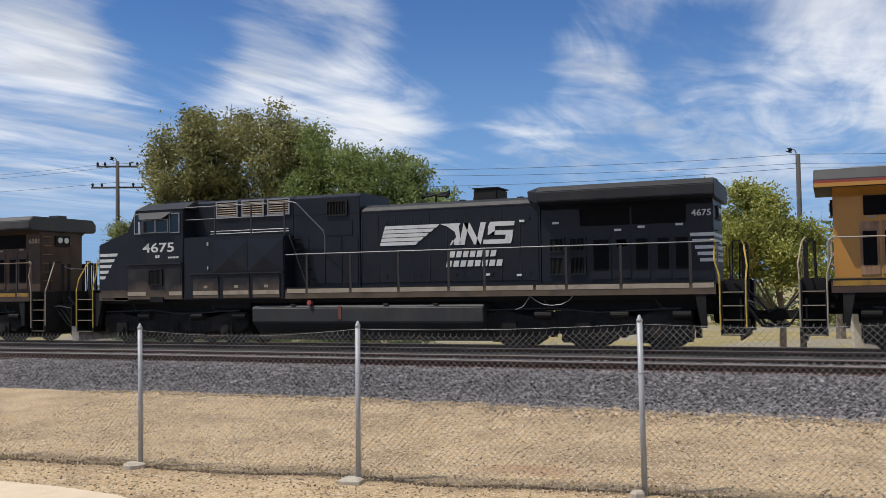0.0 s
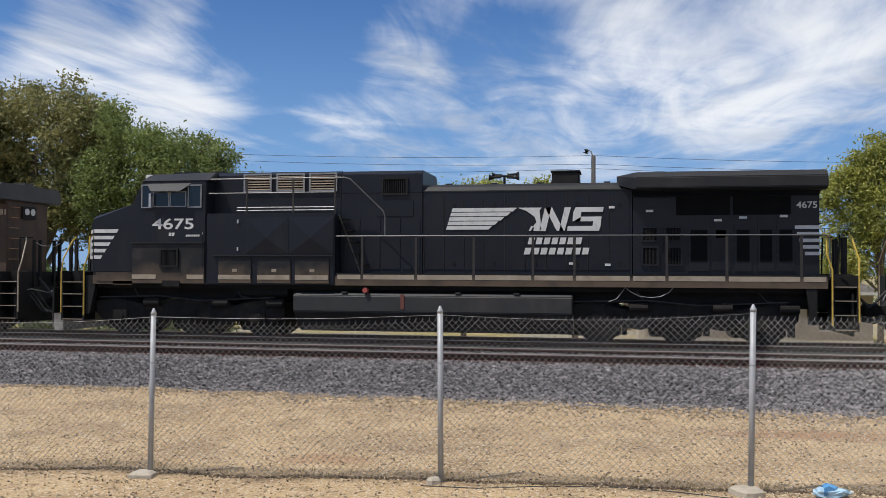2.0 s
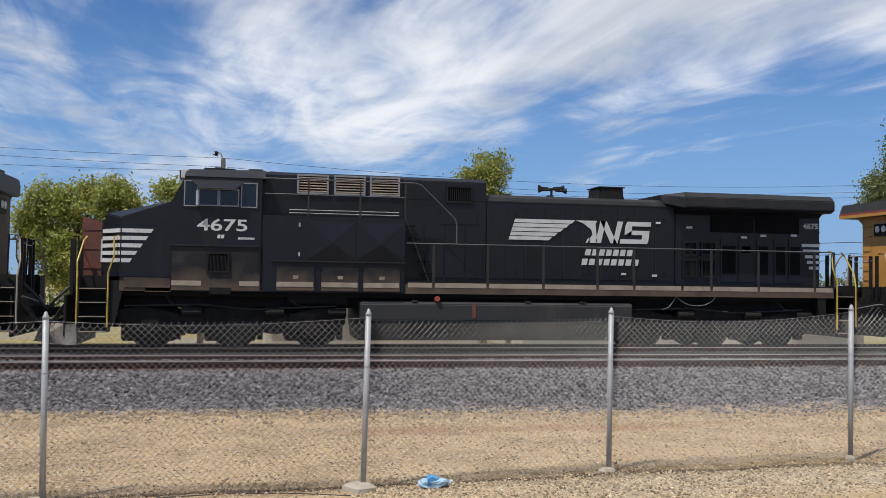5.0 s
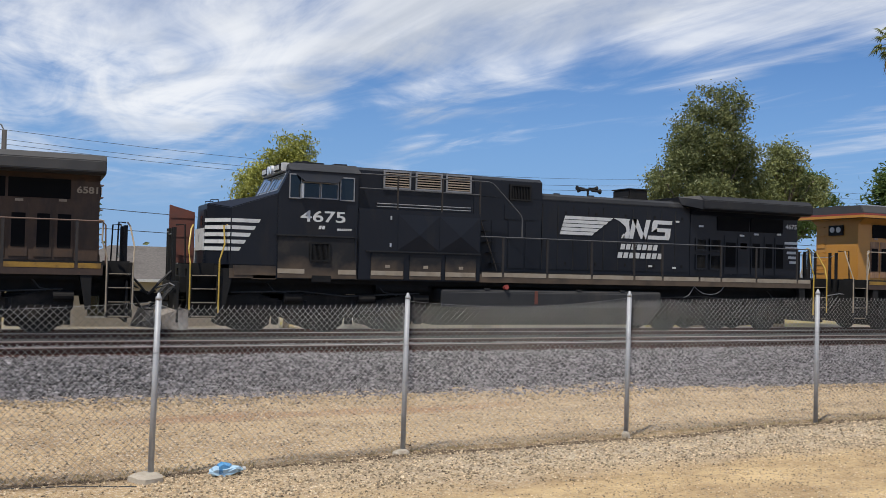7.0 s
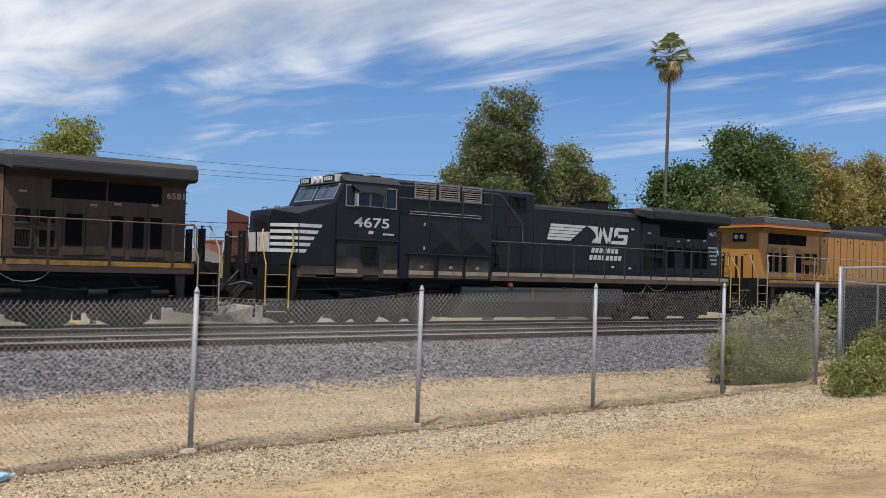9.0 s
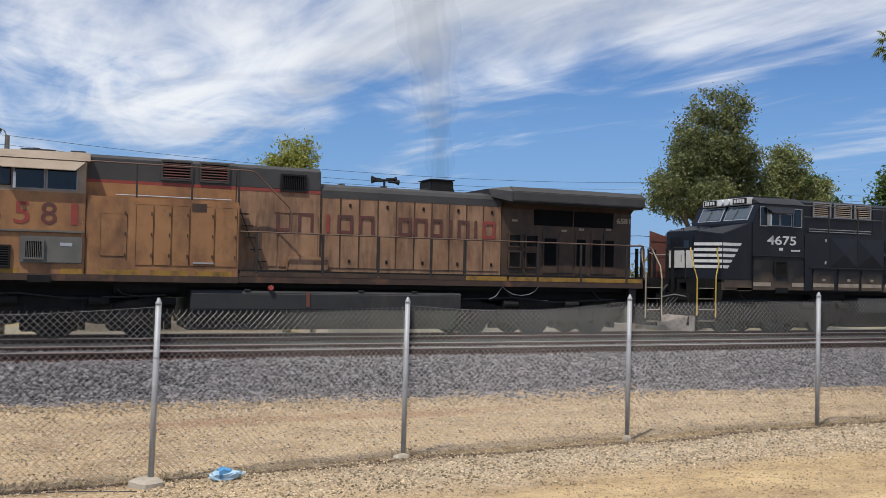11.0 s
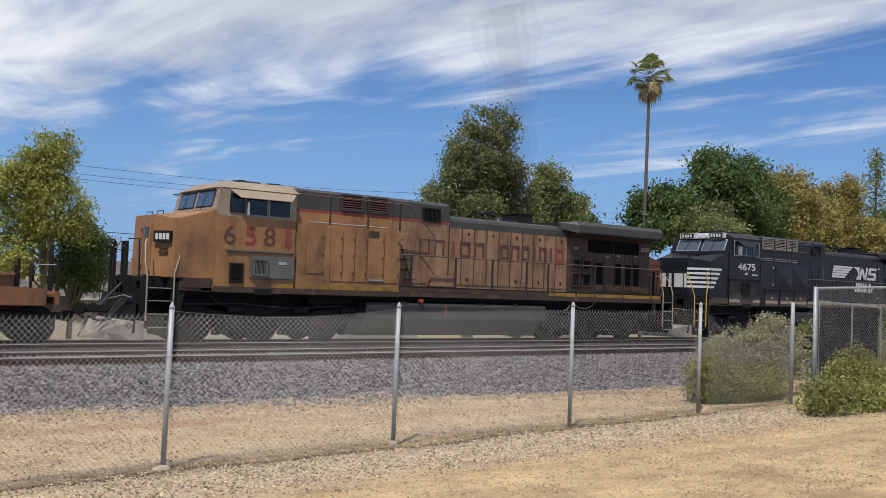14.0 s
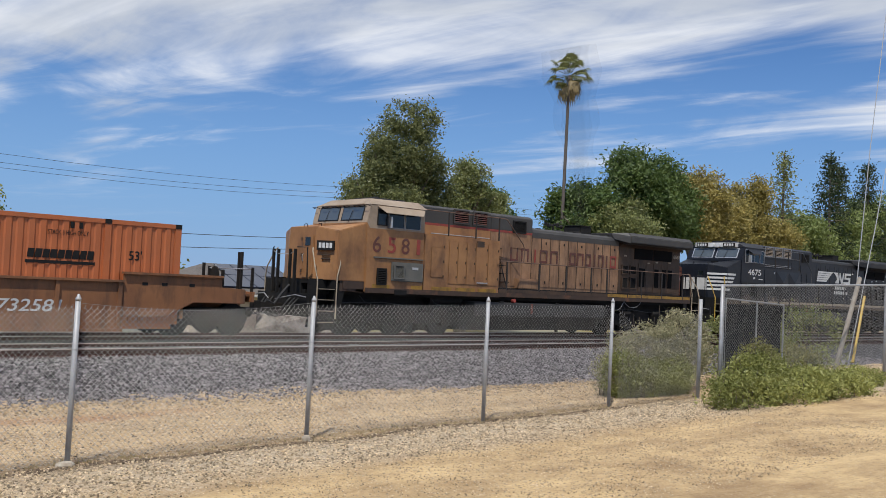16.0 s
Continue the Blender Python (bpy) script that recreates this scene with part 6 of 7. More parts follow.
def gate_fence():
    root = empty("gate_fence", pose(0, 0, 0), "taller chain-link gate section with a top rail among weeds", "gate")
    y = 10.1
    for x, z1, r in ((16.06, 2.04, 0.035), (16.82, 2.36, 0.036), (24.5, 2.62, 0.045)):
        part("gate_post", tubes(r, [(x, y, -0.1), (x, y, z1)], n=14), GALV, root, "galvanised gate post", 0, True)
    part("top_rail", tubes(0.024, [(16.82, y, 2.33), (24.5, y, 2.60)], n=10), GALV, root)
    part("door_frame", tubes(0.02, [(17.0, y + 0.02, 0.3), (17.0, y + 0.02, 2.08), (19.32, y + 0.02, 1.99), (19.32, y + 0.02, 0.3)], n=10), GALV, root)
    part("door_frame", tubes(0.018, [(18.2, y + 0.02, 0.3), (18.2, y + 0.02, 2.03)], n=10), GALV, root)
    part("screen", boxes((17.03, 19.29, y + 0.06, y + 0.075, 0.6, 1.97)), SCREEN, root, "dark screen cloth behind the gate")
    part("tension_bar", tubes(0.012, [(16.9, y, 0.3), (16.9, y, 2.3)]), GALV, root)
    tall = chain_mesh(3.84, 2.08, "gate_mesh", 0.0, 7)
    for k in range(2):
        o = new("chain_link_mesh", tall)
        o.parent = root
        o.matrix_basis = pose(16.85 + 3.84 * k, y - 0.04, 0.22 + 0.135 * k, 0, -2.0, 0)
    sagging = chain_mesh(2.56, 1.70, "sagging_mesh", 0.55, 9)
    o = new("chain_link_mesh", sagging)
    o.parent, o.matrix_basis = root, pose(13.5, y - 0.03, 0.12, 0, -1.2, 0)
    for (xa, ya, za), (xb, yb, zb), r, m_, nm, lb in (((22.45, 10.5, 0.1), (23.85, 10.5, 2.75), 0.055, STAKE, "leaning_stake", "weathered leaning wooden stake"),):
        part(nm, tubes(r, [(xa, ya, za), (xb, yb, zb)], n=10), m_, root, lb)
    g = empty("guy_wire", pose(0, 0, 0), "steel guy wires with a yellow plastic guard", "guy wire")
    part("wire", tubes(0.012, [(23.9, 10.6, 2.6), (24.9, 10.8, 6.2), (27.0, 11.2, 12.5)]), GALV, g)
    part("wire", tubes(0.012, [(23.7, 10.7, 0.4), (25.6, 10.9, 4.2), (29.0, 11.4, 11.0)]), GALV, g)
    part("guard", tubes(0.035, [(23.8, 10.6, 0.6), (24.6, 10.7, 2.3)], n=8), YELLOW, g, "yellow plastic guard")


# ---- foliage ----
def leaf_cloud(name, blobs, count, size, mat, parent, seed, flat=0.5, droop=0.0):
    """A crown of many small bent leaves in clumps on the skins of the given lobes (x, y, z, rx, ry, rz)."""
    rng = np.random.default_rng(seed)
    vol = np.array([b[3] * b[4] + b[4] * b[5] + b[3] * b[5] for b in blobs])
    share = vol / vol.sum()
    C = []
    for b, f in zip(blobs, share):
        n_cl = max(4, int(f * count / 26))
        d = rng.normal(size=(n_cl, 3))
        d /= np.linalg.norm(d, axis=1)[:, None]
        rad = rng.uniform(0.62, 1.0, n_cl) ** 0.5
        wob = np.array([1 + 0.22 * noise.noise(Vector(v * 2.2) + Vector((b[0], b[1], seed))) for v in d])
        c = np.array(b[:3]) + d * (rad * wob)[:, None] * np.array(b[3:6])
        C.append(c)
    C = np.concatenate(C)
    per = max(6, count // len(C))
    n = len(C) * per
    clump = size * 2.6
    ctr = np.repeat(C, per, 0) + rng.normal(size=(n, 3)) * clump * np.array((1, 1, 0.75)) * rng.uniform(0.5, 1.2, (n, 1))
    nrm = rng.normal(size=(n, 3)) + np.array((0, 0, flat))
    nrm /= np.linalg.norm(nrm, axis=1)[:, None]
    t = np.cross(nrm, rng.normal(size=(n, 3)))
    t /= np.linalg.norm(t, axis=1)[:, None]
    t[:, 2] -= droop
    w = np.cross(nrm, t)
    L = size * rng.uniform(0.6, 1.25, (n, 1))
    a, b_, c_, d_ = ctr - t * L, ctr + w * L * 0.42 + nrm * L * 0.12, ctr + t * L, ctr - w * L * 0.42 + nrm * L * 0.12
    V = np.stack([a, b_, c_, d_], 1).reshape(-1, 3)
    F = np.arange(4 * n).reshape(-1, 4)
    me = bpy.data.meshes.new(name)
    me.from_pydata(V.tolist(), [], F.tolist())
    me.materials.append(mat)
    ob = new(name, me)
    ob.parent = parent
    return ob


def lobes(cx, cy, cz, rx, ry, rz, n, seed, top=0.0):
    """Overlapping lobes that fill an egg-shaped crown."""
    rng = random.Random(seed)
    out = [(cx, cy, cz, rx * 0.55, ry * 0.55, rz * 0.60)]
    for i in range(n):
        a, h = rng.uniform(0, 6.283), rng.uniform(-0.8, 0.9)
        w = math.sqrt(max(0.05, 1 - h * h)) * rng.uniform(0.55, 0.93)
        k = rng.uniform(0.19, 0.36)
        out.append((cx + rx * w * math.cos(a), cy + ry * w * math.sin(a), cz + rz * h * 0.78, rx * k, ry * k, rz * k * 0.9))
    return out


def tree(name, label, x, y, base, crowns, leaves_, size_, mat, seed, trunk=0.22, flat=0.5, extra=()):
    leaves, size = int(leaves_ * 2.3), size_ * 0.80
    root = empty(name, pose(x, y, base), label, "tree")
    local = [(cx - x, cy - y, cz - base, a * 0.88, b * 0.88, c * 0.88) for cx, cy, cz, a, b, c in crowns]
    bl = []
    for k, c in enumerate(local):
        bl += lobes(*c, 24, seed * 10 + k)
    bm = bmesh.new()
    topz = max(c[2] for c in local)
    tube(bm, [(0, 0, -0.3), (0.05, 0.03, topz * 0.3), (-0.08, 0.0, topz * 0.6), (0, 0, topz)], [trunk * 1.25, trunk, trunk * 0.75, trunk * 0.35], 9)
    t = part("trunk", bm, BARK, root, "grey-brown trunk", 0, True)
    rng = random.Random(seed)
    for b in rng.sample(bl, min(len(bl), 14)):
        z0 = min(topz * rng.uniform(0.25, 0.6), max(0.2, b[2] - 0.3))
        m_ = (b[0] * 0.5, b[1] * 0.5, (z0 + b[2]) / 2 + 0.2)
        bm = bmesh.new()
        tube(bm, [(0, 0, z0), m_, (b[0], b[1], b[2]), (b[0] * 1.15, b[1] * 1.15, b[2] + b[5] * 0.8)], [trunk * 0.5, trunk * 0.34, trunk * 0.17, trunk * 0.05], 6)
        part("limb", bm, BARK, root, "", 0, True)
    leaf_cloud("crown", bl, leaves, size, mat, root, seed, flat)
    return root


def conifer(x, y, base, height, radius, seed, mat, leaves=5000):
    root = empty("conifer", pose(x, y, base), "dark green conifer tree", "tree")
    bm = bmesh.new()
    tube(bm, [(0, 0, -0.3), (0, 0, height)], [0.3, 0.04], 8)
    part("trunk", bm, BARK, root)
    rng = random.Random(seed)
    bl = []
    for i in range(46):
        bm = bmesh.new()
        f = (i + 1) / 47
        z = height * (0.25 + 0.74 * f)
        r = radius * (1 - f) ** 0.8 * rng.uniform(0.7, 1.2) + 0.15
        a = i * 2.4 + rng.uniform(-0.4, 0.4)
        tube(bm, [(0, 0, z), (r * math.cos(a), r * math.sin(a), z + 0.1 * r)], [0.06, 0.015], 5)
        part("branch", bm, BARK, root)
        bl.append((0.65 * r * math.cos(a), 0.65 * r * math.sin(a), z + 0.05, 0.45 * r + 0.1, 0.45 * r + 0.1, 0.25 + 0.12 * r))
    leaf_cloud("needles", bl, leaves, 0.17, mat, root, seed, 0.2)


def palm(x, y, base, height):
    root = empty("fan_palm", pose(x, y, base), "tall fan palm with a slender bare trunk", "palm tree")
    bm = bmesh.new()
    tube(bm, [(0.3 * math.sin(k / 9 * 1.2) - 0.2, 0, height * k / 9) for k in range(10)], [0.135 - 0.004 * k for k in range(10)], 10)
    part("trunk", bm, PALM_BARK, root, "slender ringed trunk", 0, True)
    tx = 0.3 * math.sin(1.2) - 0.2
    rng = random.Random(5)
    for kind, cnt in (("frond", 30), ("dead_frond", 9)):
        for i in range(cnt):
            bm = bmesh.new()
            az = rng.uniform(0, 6.283)
            el = rng.uniform(-0.35, 1.35) if kind == "frond" else rng.uniform(-1.35, -0.5)
            ln = rng.uniform(0.55, 1.05)
            d = Vector((math.cos(az) * math.cos(el), math.sin(az) * math.cos(el), math.sin(el)))
            o = Vector((tx, 0, height)) + d * 0.25
            hub = o + d * ln
            side = d.cross(Vector((0, 0, 1))).normalized()
            upv = side.cross(d)
            tube(bm, [o, hub], 0.025, 4)
            for k in range(11):
                g = (k - 5) / 5 * 1.35
                v = (d * math.cos(g) + side * math.sin(g)).normalized()
                tip = hub + v * rng.uniform(0.6, 0.85) * (1.0 if kind == "frond" else 0.8) + Vector((0, 0, -0.28 if kind == "frond" else -0.5))
                midp = hub + v * 0.38
                wv = v.cross(upv).normalized() * 0.06
                a_, b_, c_, e_ = bm.verts.new(hub), bm.verts.new(midp + wv), bm.verts.new(tip), bm.verts.new(midp - wv)
                bm.faces.new((a_, b_, c_, e_))
            part(kind, bm, L_MID if kind == "frond" else L_STRAW, root)


def bush(name, label, blobs, leaves, size, mat, seed, category="bush", flat=0.4):
    x, y, z = blobs[0][:3]
    root = empty(name, pose(x, y, z - blobs[0][5]), label, category)
    bl = [(a - x, b - y, c - z + blobs[0][5], d, e, f) for a, b, c, d, e, f in blobs]
    leaf_cloud("foliage", bl, leaves, size, mat, root, seed, flat)
    rng = random.Random(seed)
    bm = bmesh.new()
    for k in range(26):
        b = rng.choice(bl)
        px, py = b[0] + rng.uniform(-1, 1) * b[3] * 0.7, b[1] + rng.uniform(-1, 1) * b[4] * 0.7
        tube(bm, [(px, py, -0.05), (px + rng.uniform(-0.1, 0.1), py, b[2]), (px + rng.uniform(-0.25, 0.25), py, b[2] + b[5] * rng.uniform(0.7, 1.25))], [0.012, 0.008, 0.003], 4)
    part("stem", bm, BARK, root)


def tufts(name, label, count, place, h, mat, seed):
    """Grass and dead weeds: thin bent blades in one mesh."""
    rng = np.random.default_rng(seed)
    V, F = [], []
    for i in range(count):
        x, y, z = place(rng)
        for k in range(5):
            a = rng.uniform(0, 6.283)
            hh = h * rng.uniform(0.4, 1.2)
            w = 0.006 + 0.004 * rng.random()
            dx, dy = math.cos(a), math.sin(a)
            px, py = x + rng.normal() * 0.03, y + rng.normal() * 0.03
            lean = rng.uniform(0.2, 0.9) * hh
            j = len(V)
            V += [(px - dy * w, py + dx * w, z - 0.01), (px + dy * w, py - dx * w, z - 0.01), (px + dx * lean * 0.4, py + dy * lean * 0.4, z + hh * 0.7), (px + dx * lean, py + dy * lean, z + hh)]
            F += [(j, j + 1, j + 2), (j + 1, j + 3, j + 2)]
    me = bpy.data.meshes.new(name)
    me.from_pydata(V, [], F)
    me.materials.append(mat)
    tagged(new(name, me), label, "grass", kind="stuff")


# ---- poles, wires, houses ----
def utility_pole(x, y, base, top, arms, label):
    root = empty("utility_pole", pose(x, y, base), label, "utility pole")
    part("shaft", tubes([0.15, 0.10], [(0, 0, -0.5), (0, 0, top - base)], n=10), POLE_WOOD, root, "weathered wooden shaft", 0, True)
    for z, half, yaw in arms:
        c, s = math.cos(yaw), math.sin(yaw)
        part("crossarm", tubes(0.06, [(-half * c, -half * s, z - base), (half * c, half * s, z - base)], n=6), POLE_WOOD, root, "wooden crossarm")
        for f in (-0.95, -0.6, 0.6, 0.95):
            part("insulator", tubes([0.04, 0.07, 0.05], [(half * c * f, half * s * f, z - base + 0.05), (half * c * f, half * s * f, z - base + 0.16), (half * c * f, half * s * f, z - base + 0.24)], n=8), STEEL_DARK, root)
    part("bracket_lamp", tubes([0.05, 0.13, 0.16], [(-0.25, -0.1, top - base + 0.25), (-0.32, -0.1, top - base + 0.2), (-0.36, -0.1, top - base + 0.1)], n=10), STEEL_DARK, root, "bracket lamp")
    part("lamp_arm", tubes(0.03, [(0, 0, top - base - 0.1), (-0.12, -0.05, top - base + 0.2), (-0.28, -0.1, top - base + 0.26)]), GALV, root)
    return root


def tv_aerial(x, y, z):
    """Roof aerial: thin mast, boom and rods."""
    root = empty("tv_aerial", pose(x, y, z, 0, 0, 20), "thin metal television aerial on a house roof", "aerial")
    part("mast", tubes(0.022, [(0, 0, -0.4), (0, 0, 1.75)]), GALV, root)
    part("boom", tubes(0.016, [(-0.9, 0, 1.6), (0.9, 0, 1.66)]), GALV, root)
    for i in range(7):
        px, h = -0.85 + 0.28 * i, 0.62 - 0.05 * i
        part("rod", tubes(0.01, [(px, -h, 1.61 + 0.01 * i), (px, h, 1.61 + 0.01 * i)]), GALV, root)
    return root


def cable(pts, r, label, name="overhead_wire"):
    cu = []
    for (xa, ya, za), (xb, yb, zb), sag in pts:
        for k in range(13):
            f = k / 12
            cu.append((xa + (xb - xa) * f, ya + (yb - ya) * f, za + (zb - za) * f - sag * 4 * f * (1 - f)))
    ob = part(name, tubes(r, cu, n=5), RUBBER, None)
    tagged(ob, label, "overhead wire", "overhead wires")


def house(x, y, base, w, d, wall_h, roof_h, label, solar=False, chimney=False, yaw=0):
    root = empty("house", pose(x, y, base, 0, 0, yaw), label, "house")
    part("wall", boxes((-w / 2, w / 2, -d / 2, d / 2, 0, wall_h)), STUCCO, root, "beige stucco wall")
    bm = bmesh.new()
    o = 0.6
    v = [bm.verts.new(c) for c in ((-w / 2 - o, -d / 2 - o, wall_h), (w / 2 + o, -d / 2 - o, wall_h), (w / 2 + o, d / 2 + o, wall_h), (-w / 2 - o, d / 2 + o, wall_h),
                                  (-w / 2 + d * 0.35, 0, wall_h + roof_h), (w / 2 - d * 0.35, 0, wall_h + roof_h))]
    for f in ((0, 1, 5, 4), (1, 2, 5), (2, 3, 4, 5), (3, 0, 4), (3, 2, 1, 0)):
        bm.faces.new([v[k] for k in f])
    part("roof", bm, ROOF_TILE, root, "grey-brown shingle hip roof")
    part("gutter", boxes((-w / 2 - o, w / 2 + o, -d / 2 - o - 0.08, -d / 2 - o, wall_h - 0.1, wall_h + 0.03)), WHITE, root)
    for wx in (-w * 0.3, w * 0.05, w * 0.33):
        wn_ = part("window", boxes((wx - 0.6, wx + 0.6, -d / 2 - 0.03, -d / 2 + 0.02, 0.9, 2.0)), GLASS, root, "dark house window")
        part("window_frame", boxes((wx - 0.68, wx + 0.68, -d / 2 - 0.05, -d / 2 - 0.03, 0.82, 0.9), (wx - 0.68, wx + 0.68, -d / 2 - 0.05, -d / 2 - 0.03, 2.0, 2.08)), WHITE, wn_)
    part("vent_pipe", tubes(0.08, [(-w * 0.22, -d * 0.2, wall_h + roof_h * 0.4), (-w * 0.22, -d * 0.2, wall_h + roof_h * 0.95)], n=8), ALU, root)
    if chimney:
        part("chimney", boxes((w * 0.28 - 0.35, w * 0.28 + 0.35, -0.3, 0.5, wall_h, wall_h + roof_h + 0.4), (w * 0.28 - 0.4, w * 0.28 + 0.4, -0.35, 0.55, wall_h + roof_h + 0.4, wall_h + roof_h + 0.5)), BRICK, root, "red brick chimney")
    if solar:
        sl = roof_h / (d / 2 + o)
        for i in range(6):
            for j in range(2):
                if j == 1 and i in (0, 5):
                    continue
                x0 = -w * 0.28 + i * 1.06
                y0 = -d / 2 - o + 0.9 + j * 1.72
                z0 = wall_h + (y0 + d / 2 + o) * sl + 0.08
                bm = bmesh.new()
                q = [bm.verts.new(c) for c in ((x0, y0, z0), (x0 + 1.0, y0, z0), (x0 + 1.0, y0 + 1.65, z0 + 1.65 * sl), (x0, y0 + 1.65, z0 + 1.65 * sl))]
                q2 = [bm.verts.new(p_.co + Vector((0, 0, 0.04))) for p_ in q]
                shell(bm, q2, q)
                part("solar_panel", bm, SOLAR, root, "dark blue solar panel")


def bottle():
    root = empty("plastic_bottle", pose(1.90, 9.80, ground_z(1.90, 9.80) + 0.05, 0, 0, 12), "crumpled blue plastic bottle lying on the dirt", "litter")
    rng = random.Random(3)
    bm = bmesh.new()
    prof = [(-0.18, 0.03), (-0.15, 0.052), (-0.05, 0.058), (0.06, 0.052), (0.12, 0.035), (0.16, 0.018)]
    tube(bm, [(x, rng.uniform(-0.012, 0.012), rng.uniform(-0.008, 0.012)) for x, _ in prof], [r for _, r in prof], 9)
    for v in bm.verts:
        v.co += Vector((rng.uniform(-0.02, 0.02), rng.uniform(-0.016, 0.016), rng.uniform(-0.016, 0.016)))
    part("shell", bm, CLEAR, root, "crumpled clear plastic")
    bm = bmesh.new()
    tube(bm, [(-0.10, 0, 0.01), (-0.04, 0.01, 0.015), (0.02, 0, 0.012)], [0.055, 0.066, 0.05], 9)
    for v in bm.verts:
        v.co += Vector((rng.uniform(-0.025, 0.025), rng.uniform(-0.012, 0.012), rng.uniform(-0.012, 0.02)))
    part("wrapper", bm, BOTTLE, root, "blue wrapper")
    part("cap", tubes(0.02, [(0.17, 0, 0), (0.20, 0, 0)], n=10), WHITE, root)


def path_slab():
    bm = bmesh.new()
    z = -0.235
    prism_pts = [(-16, 8.83), (-9.7, 8.60), (-8.6, 8.52), (-7.6, 8.34), (-6.6, 7.95), (-6.0, 7.4), (-16, 6.0)]
    a = [bm.verts.new((x, y, z + 0.02 + 0.0157 * (x + 9))) for x, y in prism_pts]
    b = [bm.verts.new((x, y, z - 0.1 + 0.0157 * (x + 9))) for x, y in prism_pts]
    shell(bm, a, b)
    tagged(part("pavement", bm, PAVE, None), "pale sandy concrete path edge", "pavement", kind="structure")


def smoke():
    """Thin dark exhaust over the yellow locomotive: nested ragged columns that drift with the train."""
    m = bpy.data.materials.new("thin_exhaust_smoke")
    m.use_nodes = True
    n, l = m.node_tree.nodes, m.node_tree.links
    n.remove(n["Principled BSDF"])
    d, t, mx = n.new("ShaderNodeBsdfDiffuse"), n.new("ShaderNodeBsdfTransparent"), n.new("ShaderNodeMixShader")
    d.inputs["Color"].default_value = (0.05, 0.048, 0.046, 1)
    mx.inputs[0].default_value = 0.03
    l.new(t.outputs[0], mx.inputs[1]), l.new(d.outputs[0], mx.inputs[2]), l.new(mx.outputs[0], n["Material Output"].inputs[0])
    root = empty("smoke_plume", pose(-21.63, TRACK_Y, RAIL_Z), "thin dark exhaust smoke rising from the locomotive", "smoke")
    for k, w in enumerate((1.12, 0.76, 0.42)):
        bm = bmesh.new()
        pts, rad = [], []
        for i in range(15):
            f = i / 14
            pts.append((3.75 - 0.25 * f - 0.9 * f * f, -0.1, 4.42 + 7.2 * f))
            rad.append(w * (0.24 + 0.9 * f + 0.12 * math.sin(i * 1.7 + k)))
        tube(bm, pts, rad, 14)
        for v in bm.verts:
            v.co += Vector((1, 1, 0.4)) * (0.16 * noise.noise(v.co * 1.3 + Vector((k * 5, 0, 0))) * min(1.0, (v.co.z - 4.4) * 0.5))
        o = part("smoke_layer", bm, m, root, "", 0, True)
        o.visible_shadow = False
    return root


# A thin dark tube that follows the dirt just before the fence.
def dark_ground_line():
    pts = [(-2.2, 9.75), (-1.6, 9.78), (-0.9, 9.92), (-0.2, 9.98), (0.35, 9.9), (0.75, 9.72), (1.0, 9.6)]
    ob = part("dark_ground_line", tubes(0.007, [(x, y, ground_z(x, y) + 0.004) for x, y in pts], n=5), RUBBER, None)
    tagged(ob, "thin dark curved line lying on the dirt", "wire")


# ---- building the place ----
ground()
ballast()
path_slab()
track(NEAR_Y, 0.315, "empty near railway track with rusty rails on grey ballast")
track(TRACK_Y, RAIL_Z, "railway track that the train rolls on")

ns = locomotive("ns", 0.4, 0)
up = locomotive("up", -21.63, 0)
third = locomotive("up3", 22.7, 180)
well = well_car()
crate = container()
plume = smoke()
fence()
dark_ground_line()
gate_fence()
bottle()

FAR = -1.3
tree("broadleaf_tree", "large dense olive-green broadleaf tree", -29.6, 43, FAR, [(-29.3, 43, 7.6, 5.0, 4.4, 6.0), (-33.0, 42, 8.2, 2.9, 2.8, 4.4), (-26.2, 42, 7.4, 2.5, 2.6, 4.2), (-33.2, 41, 4.2, 2.2, 2, 2.0)], 34000, 0.16, L_OLIVE, 1, 0.4)
tree("broadleaf_tree", "fresh green broadleaf tree beside the larger one", -22.3, 41, FAR, [(-23.2, 41, 6.8, 3.0, 2.6, 4.0), (-20.3, 41, 6.1, 2.8, 2.4, 3.4), (-18.2, 41, 5.1, 2.0, 2.1, 2.6)], 26000, 0.13, L_GREEN, 2, 0.25)
tree("broadleaf_tree", "pale grey-green shrubby tree", -36.0, 42, FAR, [(-36.0, 42, 4.0, 1.9, 2, 2.4)], 7000, 0.13, L_GREY, 3, 0.15)
tree("broadleaf_tree", "small bright yellow-green tree behind the track", -2.0, 38, FAR, [(-2.9, 38, 4.5, 1.3, 1.4, 1.9), (-1.7, 38, 2.9, 1.7, 1.5, 1.9), (-3.8, 38, 3.3, 1.4, 1.3, 2.0)], 15000, 0.11, L_BRIGHT, 4, 0.12)
tree("broadleaf_tree", "small yellow-green tree with two heads", -7.2, 42, FAR, [(-8.4, 42, 4.4, 1.5, 1.4, 1.9), (-6.2, 42, 4.8, 1.5, 1.4, 1.9), (-7.3, 42, 2.6, 2.2, 1.6, 1.8)], 15000, 0.12, L_BRIGHT, 5, 0.12)
tree("broadleaf_tree", "slender yellow-green tree with bare lower twigs", 10.5, 42, FAR, [(10.5, 42, 6.4, 1.25, 1.2, 2.3), (10.8, 42, 4.6, 1.8, 1.4, 2.1), (9.0, 42, 2.7, 1.5, 1.2, 1.6), (9.2, 42, 5.4, 1.3, 1.2, 2.0)], 13000, 0.11, L_BRIGHT, 6, 0.12)
